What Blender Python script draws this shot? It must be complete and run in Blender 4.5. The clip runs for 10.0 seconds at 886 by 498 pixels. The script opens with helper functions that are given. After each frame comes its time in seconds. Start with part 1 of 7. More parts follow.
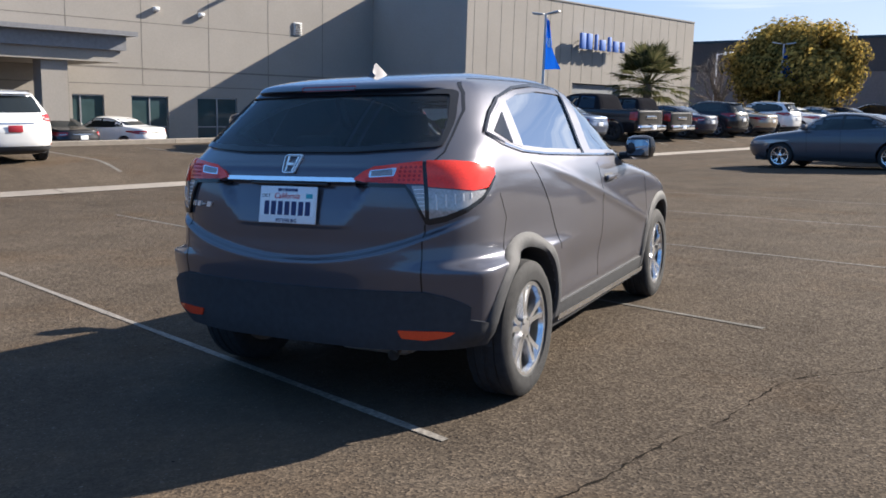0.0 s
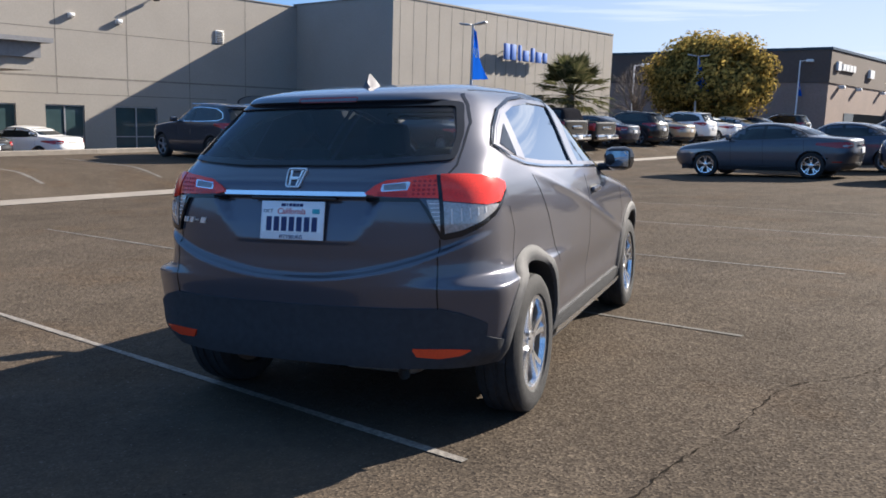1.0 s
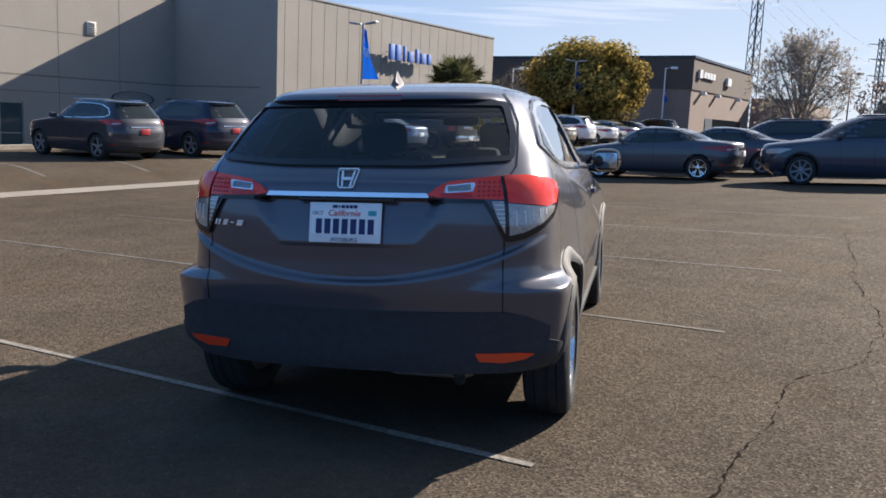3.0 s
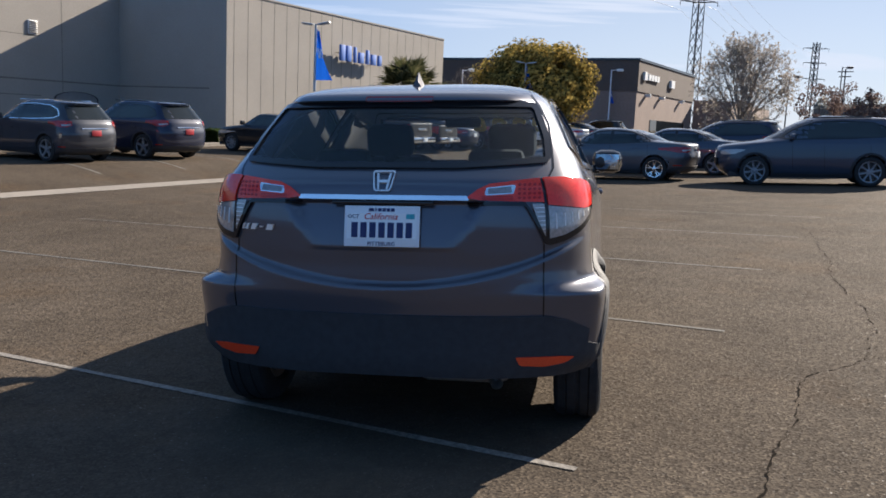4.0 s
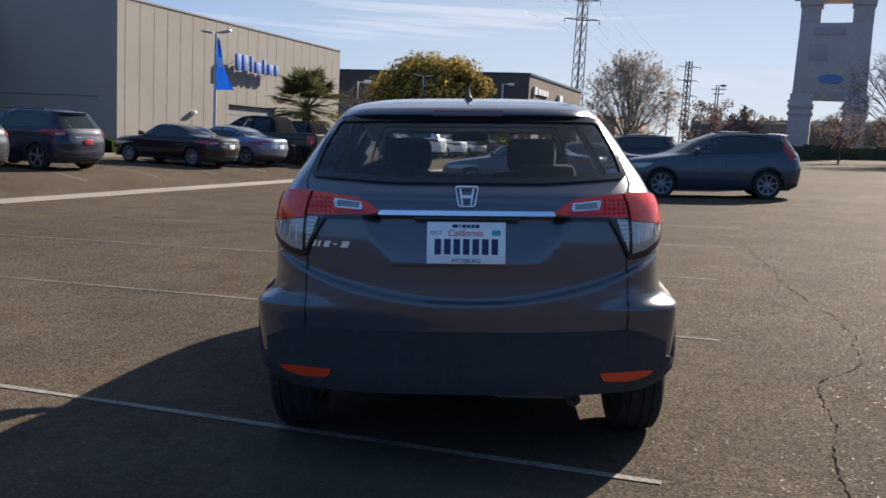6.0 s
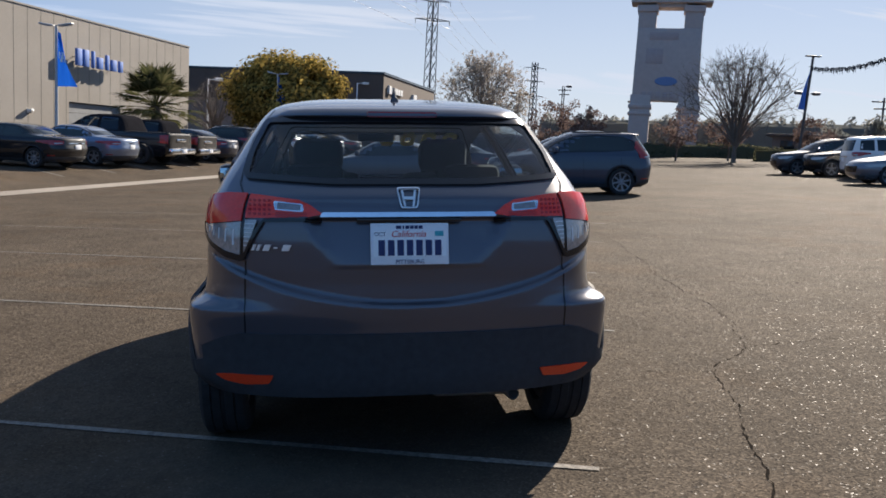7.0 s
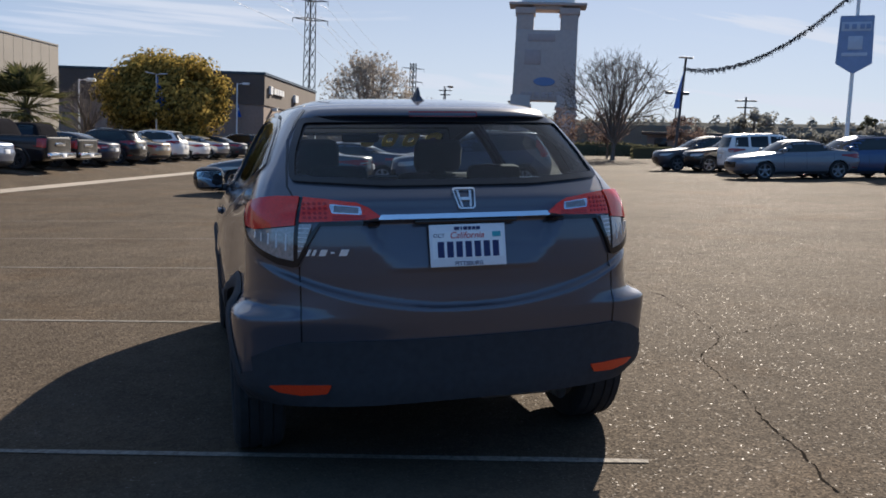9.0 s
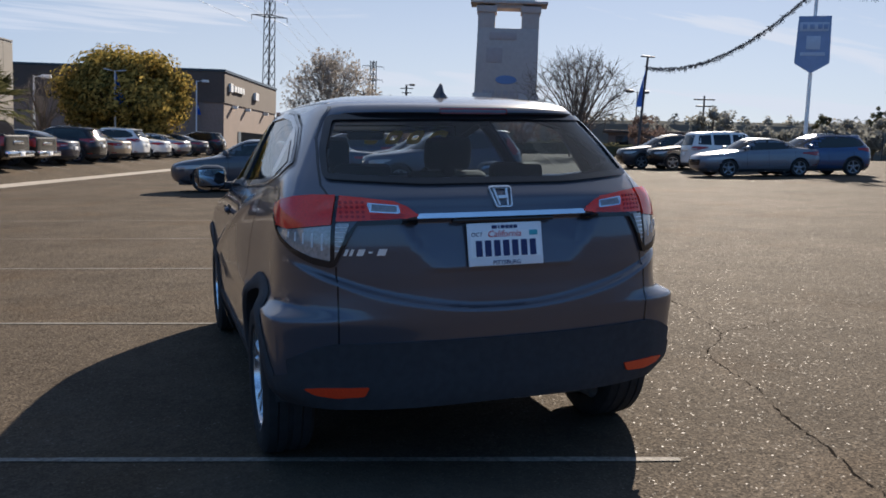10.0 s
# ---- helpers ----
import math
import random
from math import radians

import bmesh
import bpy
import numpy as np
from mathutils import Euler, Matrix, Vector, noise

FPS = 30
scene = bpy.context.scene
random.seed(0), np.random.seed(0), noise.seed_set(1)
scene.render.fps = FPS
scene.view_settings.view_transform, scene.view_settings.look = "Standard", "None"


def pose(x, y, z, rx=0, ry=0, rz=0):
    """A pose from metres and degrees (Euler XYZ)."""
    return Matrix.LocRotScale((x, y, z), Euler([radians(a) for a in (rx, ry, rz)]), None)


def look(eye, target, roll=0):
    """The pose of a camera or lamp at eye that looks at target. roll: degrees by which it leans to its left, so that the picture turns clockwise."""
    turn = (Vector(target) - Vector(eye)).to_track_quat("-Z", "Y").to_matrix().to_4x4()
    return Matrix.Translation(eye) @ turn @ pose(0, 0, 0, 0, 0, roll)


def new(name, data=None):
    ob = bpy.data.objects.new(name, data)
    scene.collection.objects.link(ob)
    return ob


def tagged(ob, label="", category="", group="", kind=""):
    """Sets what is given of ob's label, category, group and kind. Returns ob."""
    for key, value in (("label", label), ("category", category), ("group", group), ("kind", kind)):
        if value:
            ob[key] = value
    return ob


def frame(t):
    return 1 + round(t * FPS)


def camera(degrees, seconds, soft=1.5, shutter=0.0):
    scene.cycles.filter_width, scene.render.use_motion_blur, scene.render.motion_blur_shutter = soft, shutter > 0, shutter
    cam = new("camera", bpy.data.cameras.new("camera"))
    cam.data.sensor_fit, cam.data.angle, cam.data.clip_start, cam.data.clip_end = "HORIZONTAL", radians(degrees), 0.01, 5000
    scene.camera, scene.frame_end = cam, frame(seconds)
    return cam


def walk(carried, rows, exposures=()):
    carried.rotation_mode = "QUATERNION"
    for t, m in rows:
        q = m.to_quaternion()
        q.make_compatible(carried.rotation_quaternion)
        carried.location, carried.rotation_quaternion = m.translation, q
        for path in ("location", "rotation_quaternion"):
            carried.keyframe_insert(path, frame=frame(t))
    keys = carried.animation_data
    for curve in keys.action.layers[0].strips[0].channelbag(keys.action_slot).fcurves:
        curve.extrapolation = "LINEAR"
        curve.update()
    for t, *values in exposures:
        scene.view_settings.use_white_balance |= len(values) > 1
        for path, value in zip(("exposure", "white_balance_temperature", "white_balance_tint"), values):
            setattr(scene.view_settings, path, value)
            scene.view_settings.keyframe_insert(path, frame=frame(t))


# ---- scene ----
# The lot rises 2.6 degrees towards the car's right; SLOPE turns the lot's own axes into true upright ones.
SLOPE = pose(0, 0, 0, 0, -2.6, 0)
cam = camera(55.2, 10.0, soft=1.7)
PATH = [
    (0.0, (2.347, -2.889, 1.315), (1.431, -1.136, 1.02), -0.7),
    (0.5, (2.154, -2.916, 1.326), (1.315, -1.121, 1.053), -0.7),
    (1.0, (1.953, -2.971, 1.333), (1.204, -1.137, 1.057), -0.7),
    (1.5, (1.768, -2.99, 1.328), (1.054, -1.143, 1.048), -0.7),
    (2.0, (1.567, -3.012, 1.333), (0.893, -1.15, 1.056), -0.5),
    (2.5, (1.379, -3.087, 1.337), (0.822, -1.186, 1.06), -0.1),
    (4.0, (0.818, -3.167, 1.338), (0.474, -1.216, 1.064), 0.0),
    (4.5, (0.624, -3.183, 1.346), (0.376, -1.216, 1.08), 0.3),
    (5.0, (0.416, -3.204, 1.349), (0.264, -1.225, 1.102), 0.4),
    (6.5, (-0.147, -3.187, 1.351), (-0.115, -1.202, 1.103), 0.5),
    (7.0, (-0.32, -3.197, 1.355), (-0.062, -1.229, 1.109), 0.3),
    (7.5, (-0.486, -3.111, 1.344), (-0.191, -1.148, 1.1), -0.2),
    (8.0, (-0.644, -3.046, 1.341), (-0.319, -1.089, 1.092), -0.2),
    (8.5, (-0.823, -3.032, 1.349), (-0.453, -1.082, 1.104), -0.6),
    (9.0, (-0.994, -3.015, 1.352), (-0.463, -1.103, 1.107), -0.3),
    (9.5, (-1.136, -2.944, 1.35), (-0.57, -1.043, 1.1), -0.4),
    (10.0, (-1.264, -2.88, 1.351), (-0.644, -0.995, 1.101), -0.3),
]
walk(cam, [(t, SLOPE @ look(eye, at, roll)) for t, eye, at, roll in PATH],
     exposures=[(0.0, 1.6, 5750, 12), (4.5, 1.36, 5950, 13), (10.0, 1.24, 6050, 13)])

# ---- light: low winter sun ahead and to the right, thin clouds ----
SUN_ELEVATION, SUN_AZIMUTH = 27.5, 34.0        # azimuth clockwise from +y
world = bpy.data.worlds.new("sky")
scene.world = world
world.use_nodes = True
nt = world.node_tree
nt.nodes.clear()


def wnode(kind, **values):
    n = nt.nodes.new(kind)
    for k, v in values.items():
        n.inputs[k].default_value = v
    return n


sky = nt.nodes.new("ShaderNodeTexSky")
sky.sky_type = "NISHITA"
sky.sun_disc = False
sky.sun_elevation = radians(SUN_ELEVATION)
sky.sun_rotation = radians(SUN_AZIMUTH)
sky.dust_density, sky.air_density, sky.ozone_density = 0.15, 0.95, 2.6
geo = nt.nodes.new("ShaderNodeTexCoord")
axes = nt.nodes.new("ShaderNodeSeparateXYZ")
nt.links.new(geo.outputs["Generated"], axes.inputs[0])


def wmath(op, a, b=None, clamp=False):
    n = nt.nodes.new("ShaderNodeMath")
    n.operation, n.use_clamp = op, clamp
    for k, v in enumerate((a, b)):
        if v is None:
            continue
        if isinstance(v, (int, float)):
            n.inputs[k].default_value = v
        else:
            nt.links.new(v, n.inputs[k])
    return n.outputs[0]


def wramp(value, lo, hi, to_lo, to_hi):
    n = nt.nodes.new("ShaderNodeMapRange")
    n.interpolation_type = "SMOOTHSTEP"
    for k, v in (("From Min", lo), ("From Max", hi), ("To Min", to_lo), ("To Max", to_hi)):
        n.inputs[k].default_value = v
    nt.links.new(value, n.inputs["Value"])
    return n.outputs[0]


# clouds lie on a flat sheet high up, so they draw out into streaks towards the horizon
height = wmath("ADD", wmath("MAXIMUM", axes.outputs["Z"], 0.0), 0.10)
sheet = nt.nodes.new("ShaderNodeCombineXYZ")
nt.links.new(wmath("DIVIDE", axes.outputs["X"], height), sheet.inputs[0])
nt.links.new(wmath("DIVIDE", axes.outputs["Y"], height), sheet.inputs[1])


def cloud_layer(turn, scale, detail, offset, lo, hi, most):
    place = nt.nodes.new("ShaderNodeMapping")
    place.inputs["Rotation"].default_value = (0, 0, radians(turn))
    place.inputs["Scale"].default_value = (scale[0], scale[1], 1)
    place.inputs["Location"].default_value = (offset, offset * 0.7, 0)
    n = wnode("ShaderNodeTexNoise", Scale=1.0, Detail=detail, Roughness=0.6, Distortion=0.6)
    nt.links.new(sheet.outputs[0], place.inputs["Vector"])
    nt.links.new(place.outputs[0], n.inputs["Vector"])
    return wramp(n.outputs["Fac"], lo, hi, 0.0, most)


veil = cloud_layer(-28, (0.22, 0.62), 6.0, 3.1, 0.36, 0.66, 0.62)
wisps = cloud_layer(-20, (0.34, 1.15), 9.0, 8.4, 0.45, 0.64, 0.95)
low_haze = wramp(axes.outputs["Z"], 0.0, 0.42, 0.74, 0.06)
cover = wmath("MAXIMUM", wmath("MAXIMUM", veil, wisps), low_haze, True)
lighter = nt.nodes.new("ShaderNodeMix")
lighter.data_type, lighter.blend_type = "RGBA", "MIX"
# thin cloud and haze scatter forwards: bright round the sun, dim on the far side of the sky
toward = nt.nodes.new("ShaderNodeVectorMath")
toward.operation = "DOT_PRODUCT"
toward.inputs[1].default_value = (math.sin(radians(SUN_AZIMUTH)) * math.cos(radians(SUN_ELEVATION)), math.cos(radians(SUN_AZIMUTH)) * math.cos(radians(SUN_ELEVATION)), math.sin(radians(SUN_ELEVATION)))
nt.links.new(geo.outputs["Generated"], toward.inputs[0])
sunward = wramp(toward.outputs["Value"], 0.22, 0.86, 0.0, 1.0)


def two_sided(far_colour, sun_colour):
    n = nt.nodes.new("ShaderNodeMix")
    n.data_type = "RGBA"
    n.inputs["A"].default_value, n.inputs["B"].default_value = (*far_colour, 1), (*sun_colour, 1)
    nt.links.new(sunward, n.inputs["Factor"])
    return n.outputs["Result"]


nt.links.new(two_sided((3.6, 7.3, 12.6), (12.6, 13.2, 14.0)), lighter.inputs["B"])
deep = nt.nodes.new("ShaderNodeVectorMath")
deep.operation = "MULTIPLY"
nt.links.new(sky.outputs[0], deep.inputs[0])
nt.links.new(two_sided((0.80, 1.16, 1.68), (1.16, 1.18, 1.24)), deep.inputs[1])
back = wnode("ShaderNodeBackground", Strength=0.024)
outw = nt.nodes.new("ShaderNodeOutputWorld")
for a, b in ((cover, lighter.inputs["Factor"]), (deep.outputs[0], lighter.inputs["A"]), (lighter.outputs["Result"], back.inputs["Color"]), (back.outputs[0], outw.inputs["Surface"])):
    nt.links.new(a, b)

sun_data = bpy.data.lights.new("sun", "SUN")
sun_data.energy, sun_data.angle, sun_data.color = 5.0, radians(0.55), (1.0, 0.86, 0.66)
sun = new("sun", sun_data)
az, el = radians(SUN_AZIMUTH), radians(SUN_ELEVATION)
sun.matrix_world = look((0, 0, 60), Vector((0, 0, 60)) - Vector((math.sin(az) * math.cos(el), math.cos(az) * math.cos(el), math.sin(el))))


# ---- materials ----
def material(name, colour, rough=0.6, metal=0.0, vary=0.12, scale=8.0, bump=0.0, bump_scale=60.0, coat=0.0, stain=0.0, stain_scale=0.6, island=0.0, object_vary=0.0, tint=None, spec=0.5):
    m = bpy.data.materials.new(name)
    m.use_nodes = True
    t = m.node_tree
    b = t.nodes["Principled BSDF"]
    b.inputs["Roughness"].default_value, b.inputs["Metallic"].default_value = rough, metal
    b.inputs["Coat Weight"].default_value, b.inputs["Coat Roughness"].default_value = coat, 0.07
    b.inputs["Specular IOR Level"].default_value = spec
    co = t.nodes.new("ShaderNodeTexCoord")
    last = None

    def shade(source, low, high, before):
        ramp = t.nodes.new("ShaderNodeMapRange")
        ramp.inputs["From Min"].default_value, ramp.inputs["From Max"].default_value = 0.3, 0.7
        ramp.inputs["To Min"].default_value, ramp.inputs["To Max"].default_value = low, high
        t.links.new(source, ramp.inputs["Value"])
        mul = t.nodes.new("ShaderNodeVectorMath")
        mul.operation = "SCALE"
        if before is None:
            mul.inputs[0].default_value = colour
        else:
            t.links.new(before, mul.inputs[0])
        t.links.new(ramp.outputs[0], mul.inputs["Scale"])
        return mul.outputs[0]

    def fuzz(s, detail=6.0):
        n = t.nodes.new("ShaderNodeTexNoise")
        n.inputs["Scale"].default_value, n.inputs["Detail"].default_value = s, detail
        t.links.new(co.outputs["Object"], n.inputs["Vector"])
        return n.outputs["Fac"]

    if vary:
        last = shade(fuzz(scale), 1 - vary, 1 + vary, last)
    if stain:
        last = shade(fuzz(stain_scale, 4.0), 1 - stain, 1 + stain * 0.6, last)
    if island:
        g = t.nodes.new("ShaderNodeNewGeometry")
        last = shade(g.outputs["Random Per Island"], 1 - island, 1 + island, last)
    if object_vary:
        g = t.nodes.new("ShaderNodeObjectInfo")
        last = shade(g.outputs["Random"], 1 - object_vary, 1 + object_vary, last)
    if last is None:
        b.inputs["Base Color"].default_value = (*colour, 1)
    else:
        t.links.new(last, b.inputs["Base Color"])
    if bump:
        bp = t.nodes.new("ShaderNodeBump")
        bp.inputs["Strength"].default_value, bp.inputs["Distance"].default_value = bump, 0.01
        t.links.new(fuzz(bump_scale, 5.0), bp.inputs["Height"])
        t.links.new(bp.outputs[0], b.inputs["Normal"])
    return m


def glass(name, colour, rough=0.0, mix=0.85, gloss=1.5):
    """A thin tinted pane: tinted straight-through light, with a mirror-like sheen by Fresnel."""
    m = bpy.data.materials.new(name)
    m.use_nodes = True
    t = m.node_tree
    t.nodes.clear()
    clear = t.nodes.new("ShaderNodeBsdfTransparent")
    clear.inputs[0].default_value = (*colour, 1)
    sheen = t.nodes.new("ShaderNodeBsdfGlossy")
    sheen.inputs["Roughness"].default_value = rough
    fr = t.nodes.new("ShaderNodeFresnel")
    fr.inputs["IOR"].default_value = gloss
    mx = t.nodes.new("ShaderNodeMixShader")
    o = t.nodes.new("ShaderNodeOutputMaterial")
    t.links.new(fr.outputs[0], mx.inputs[0])
    t.links.new(clear.outputs[0], mx.inputs[1])
    t.links.new(sheen.outputs[0], mx.inputs[2])
    t.links.new(mx.outputs[0], o.inputs[0])
    return m


def car_paint(name, colour, metal=0.55, rough=0.32):
    m = material(name, colour, rough=rough, metal=metal, vary=0.05, scale=900.0, coat=1.0, stain=0.04, stain_scale=2.0, spec=0.12)
    return m


PAINT = car_paint("grey_metallic_paint", (0.096, 0.096, 0.116), 0.5, 0.30)
PAINT_FIN = material("grey_fin_paint", (0.085, 0.085, 0.098), rough=0.55, metal=0.2, vary=0.05, scale=900.0, spec=0.2)
BLACK_PLASTIC = material("black_plastic", (0.036, 0.037, 0.041), rough=0.7, vary=0.15, scale=30, bump=0.15, bump_scale=700, spec=0.3)
GLOSS_BLACK = material("gloss_black", (0.014, 0.014, 0.016), rough=0.08, vary=0.0)
RUBBER = material("tyre_rubber", (0.028, 0.028, 0.029), rough=0.8, vary=0.2, scale=25, bump=0.2, bump_scale=200, spec=0.2)
BADGE = material("satin_badge", (0.78, 0.79, 0.80), rough=0.3, metal=0.6, vary=0.03, scale=20)
CHROME = material("chrome", (0.75, 0.76, 0.78), rough=0.09, metal=1.0, vary=0.03, scale=20)
ALLOY = material("alloy_wheel", (0.74, 0.75, 0.77), rough=0.2, metal=0.9, vary=0.08, scale=40)
ALLOY_DULL = material("dull_wheel", (0.26, 0.27, 0.29), rough=0.45, metal=0.6, vary=0.1, scale=40)
ALLOY_DARK = material("dark_alloy", (0.07, 0.07, 0.075), rough=0.35, metal=0.7, vary=0.1, scale=40)
LAMP_RIB = material("lamp_rib", (0.70, 0.70, 0.70), rough=0.3, vary=0.1)
DARK_METAL = material("dark_metal", (0.05, 0.05, 0.05), rough=0.5, metal=0.6, vary=0.25, scale=30)
STEEL = material("dull_steel", (0.30, 0.28, 0.26), rough=0.5, metal=0.7, vary=0.25, scale=30)
RED_LENS = material("red_lens", (0.80, 0.040, 0.020), rough=0.12, vary=0.12, scale=120, coat=0.35)
RED_LENS_DEEP = material("deep_red_lens", (0.28, 0.008, 0.008), rough=0.08, vary=0.1, scale=60, coat=1.0)
CLEAR_LENS = material("clear_lens", (0.36, 0.34, 0.33), rough=0.12, metal=0.25, vary=0.25, scale=90, coat=1.0)
AMBER_RED = material("orange_red_reflector", (0.72, 0.05, 0.012), rough=0.15, vary=0.08, scale=160, coat=0.8)
DARK_GLASS = material("dark_window_glass", (0.012, 0.016, 0.018), rough=0.02, vary=0.0)
REAR_GLASS = glass("tinted_rear_glass", (0.74, 0.78, 0.82), gloss=1.52)
SIDE_GLASS = glass("tinted_side_glass", (0.60, 0.70, 0.76), gloss=2.2)
FRONT_GLASS = glass("windscreen_glass", (0.90, 0.93, 0.92))
FABRIC = material("dark_seat_fabric", (0.030, 0.030, 0.032), rough=0.9, vary=0.2, scale=120, bump=0.2, bump_scale=600)
LINING = material("grey_lining", (0.09, 0.088, 0.085), rough=0.9, vary=0.1, scale=50)
WHITE_PAPER = material("white_plate", (0.78, 0.80, 0.82), rough=0.35, vary=0.03, scale=60)
INK_BLUE = material("dark_blue_ink", (0.012, 0.02, 0.10), rough=0.5, vary=0.0)
INK_RED = material("red_ink", (0.55, 0.03, 0.03), rough=0.5, vary=0.0)
INK_BLACK = material("black_ink", (0.01, 0.01, 0.012), rough=0.5, vary=0.0)
STICKER_TEAL = material("teal_sticker", (0.05, 0.35, 0.40), rough=0.4, vary=0.1, scale=80)
STICKER_YELLOW = material("yellow_sticker", (0.75, 0.55, 0.02), rough=0.5, vary=0.05, scale=30)
STUCCO = material("beige_concrete_panel", (0.31, 0.284, 0.250), rough=0.9, vary=0.05, scale=14, bump=0.25, bump_scale=120, stain=0.07, stain_scale=0.35)
JOINT = material("dark_joint", (0.17, 0.155, 0.135), rough=0.9, vary=0.2, scale=4)
CONCRETE = material("pale_concrete", (0.235, 0.205, 0.168), rough=0.9, vary=0.12, scale=6, bump=0.3, bump_scale=90, stain=0.18, stain_scale=0.8)
LENS_GREY = material("grey_reversing_lens", (0.22, 0.23, 0.25), rough=0.12, vary=0.2, scale=90, coat=1.0)
RED_RIB = material("red_rib", (0.45, 0.014, 0.012), rough=0.1, vary=0.1, scale=60)
LINE_PAINT = material("worn_white_line", (0.20, 0.18, 0.155), rough=0.9, vary=0.45, scale=45, bump=0.2, bump_scale=200, stain=0.25, stain_scale=3.0)
LINE_FADED = material("faded_white_line", (0.105, 0.095, 0.082), rough=0.9, vary=0.4, scale=30, bump=0.2, bump_scale=200, stain=0.3, stain_scale=2.0)
CRACK = material("dark_crack", (0.022, 0.019, 0.016), rough=1.0, vary=0.3, scale=50, spec=0.0)
BROWN_WALL = material("brown_wall", (0.10, 0.075, 0.062), rough=0.9, vary=0.08, scale=5, stain=0.08, stain_scale=0.4)
TAN_WALL = material("tan_wall", (0.23, 0.17, 0.14), rough=0.9, vary=0.08, scale=5, stain=0.08, stain_scale=0.4)
SOIL = material("planter_soil", (0.10, 0.07, 0.05), rough=1.0, vary=0.3, scale=10, bump=0.4, bump_scale=30)
METAL_POLE = material("galvanised_pole", (0.42, 0.43, 0.44), rough=0.5, metal=0.5, vary=0.12, scale=6)
BROWN_POLE = material("brown_pole", (0.06, 0.05, 0.045), rough=0.6, vary=0.15, scale=6)
SIGN_BLUE = material("blue_sign", (0.06, 0.16, 0.50), rough=0.65, vary=0.05, scale=6)
WHITE_PAINT = material("white_paint", (0.75, 0.75, 0.74), rough=0.5, vary=0.06, scale=6)


def asphalt():
    m = material("asphalt", (0.062, 0.056, 0.047), rough=0.86, vary=0.0)
    t = m.node_tree
    b = t.nodes["Principled BSDF"]
    co = t.nodes.new("ShaderNodeTexCoord")

    def noise_at(s, detail, rough=0.6):
        n = t.nodes.new("ShaderNodeTexNoise")
        n.inputs["Scale"].default_value, n.inputs["Detail"].default_value, n.inputs["Roughness"].default_value = s, detail, rough
        t.links.new(co.outputs["Object"], n.inputs["Vector"])
        return n.outputs["Fac"]

    chips = t.nodes.new("ShaderNodeTexVoronoi")
    chips.inputs["Scale"].default_value = 105.0
    t.links.new(co.outputs["Object"], chips.inputs["Vector"])
    ramp = t.nodes.new("ShaderNodeValToRGB")
    e = ramp.color_ramp.elements
    e[0].position, e[0].color = 0.0, (0.060, 0.0475, 0.036, 1)
    e[1].position, e[1].color = 1.0, (0.112, 0.090, 0.068, 1)
    mid = ramp.color_ramp.elements.new(0.7)
    mid.color = (0.079, 0.0635, 0.048, 1)
    t.links.new(chips.outputs["Color"], ramp.inputs[0])
    last = ramp.outputs[0]
    for s, lo, hi, detail in ((0.16, 0.84, 1.18, 5.0), (1.3, 0.88, 1.12, 6.0), (9.0, 0.90, 1.10, 4.0), (26.0, 0.90, 1.10, 4.0)):
        r = t.nodes.new("ShaderNodeMapRange")
        r.inputs["From Min"].default_value, r.inputs["From Max"].default_value = 0.32, 0.68
        r.inputs["To Min"].default_value, r.inputs["To Max"].default_value = lo, hi
        t.links.new(noise_at(s, detail), r.inputs["Value"])
        mul = t.nodes.new("ShaderNodeVectorMath")
        mul.operation = "SCALE"
        t.links.new(last, mul.inputs[0])
        t.links.new(r.outputs[0], mul.inputs["Scale"])
        last = mul.outputs[0]
    # rusty brown patches
    patch = t.nodes.new("ShaderNodeMapRange")
    patch.inputs["From Min"].default_value, patch.inputs["From Max"].default_value = 0.52, 0.72
    patch.inputs["To Max"].default_value = 0.5
    t.links.new(noise_at(0.55, 7.0, 0.65), patch.inputs["Value"])
    rust = t.nodes.new("ShaderNodeMix")
    rust.data_type, rust.blend_type = "RGBA", "MULTIPLY"
    rust.inputs["B"].default_value = (1.08, 0.86, 0.62, 1)
    t.links.new(patch.outputs[0], rust.inputs["Factor"])
    t.links.new(last, rust.inputs["A"])
    last = rust.outputs["Result"]
    t.links.new(last, b.inputs["Base Color"])
    # every chip of stone tilts its own way; a few have a polished face that glints in the sun
    geo = t.nodes.new("ShaderNodeNewGeometry")
    off = t.nodes.new("ShaderNodeVectorMath")
    off.operation = "SUBTRACT"
    off.inputs[1].default_value = (0.5, 0.5, 0.5)
    t.links.new(chips.outputs["Color"], off.inputs[0])
    lean = t.nodes.new("ShaderNodeVectorMath")
    lean.operation = "MULTIPLY_ADD"
    lean.inputs[1].default_value = (0.38, 0.38, 0.0)
    t.links.new(off.outputs[0], lean.inputs[0])
    t.links.new(geo.outputs["Normal"], lean.inputs[2])
    facet = t.nodes.new("ShaderNodeVectorMath")
    facet.operation = "NORMALIZE"
    t.links.new(lean.outputs[0], facet.inputs[0])
    bp = t.nodes.new("ShaderNodeBump")
    bp.inputs["Strength"].default_value, bp.inputs["Distance"].default_value = 0.35, 0.004
    t.links.new(chips.outputs["Distance"], bp.inputs["Height"])
    t.links.new(facet.outputs[0], bp.inputs["Normal"])
    t.links.new(bp.outputs[0], b.inputs["Normal"])
    parts3 = t.nodes.new("ShaderNodeSeparateColor")
    t.links.new(chips.outputs["Color"], parts3.inputs[0])
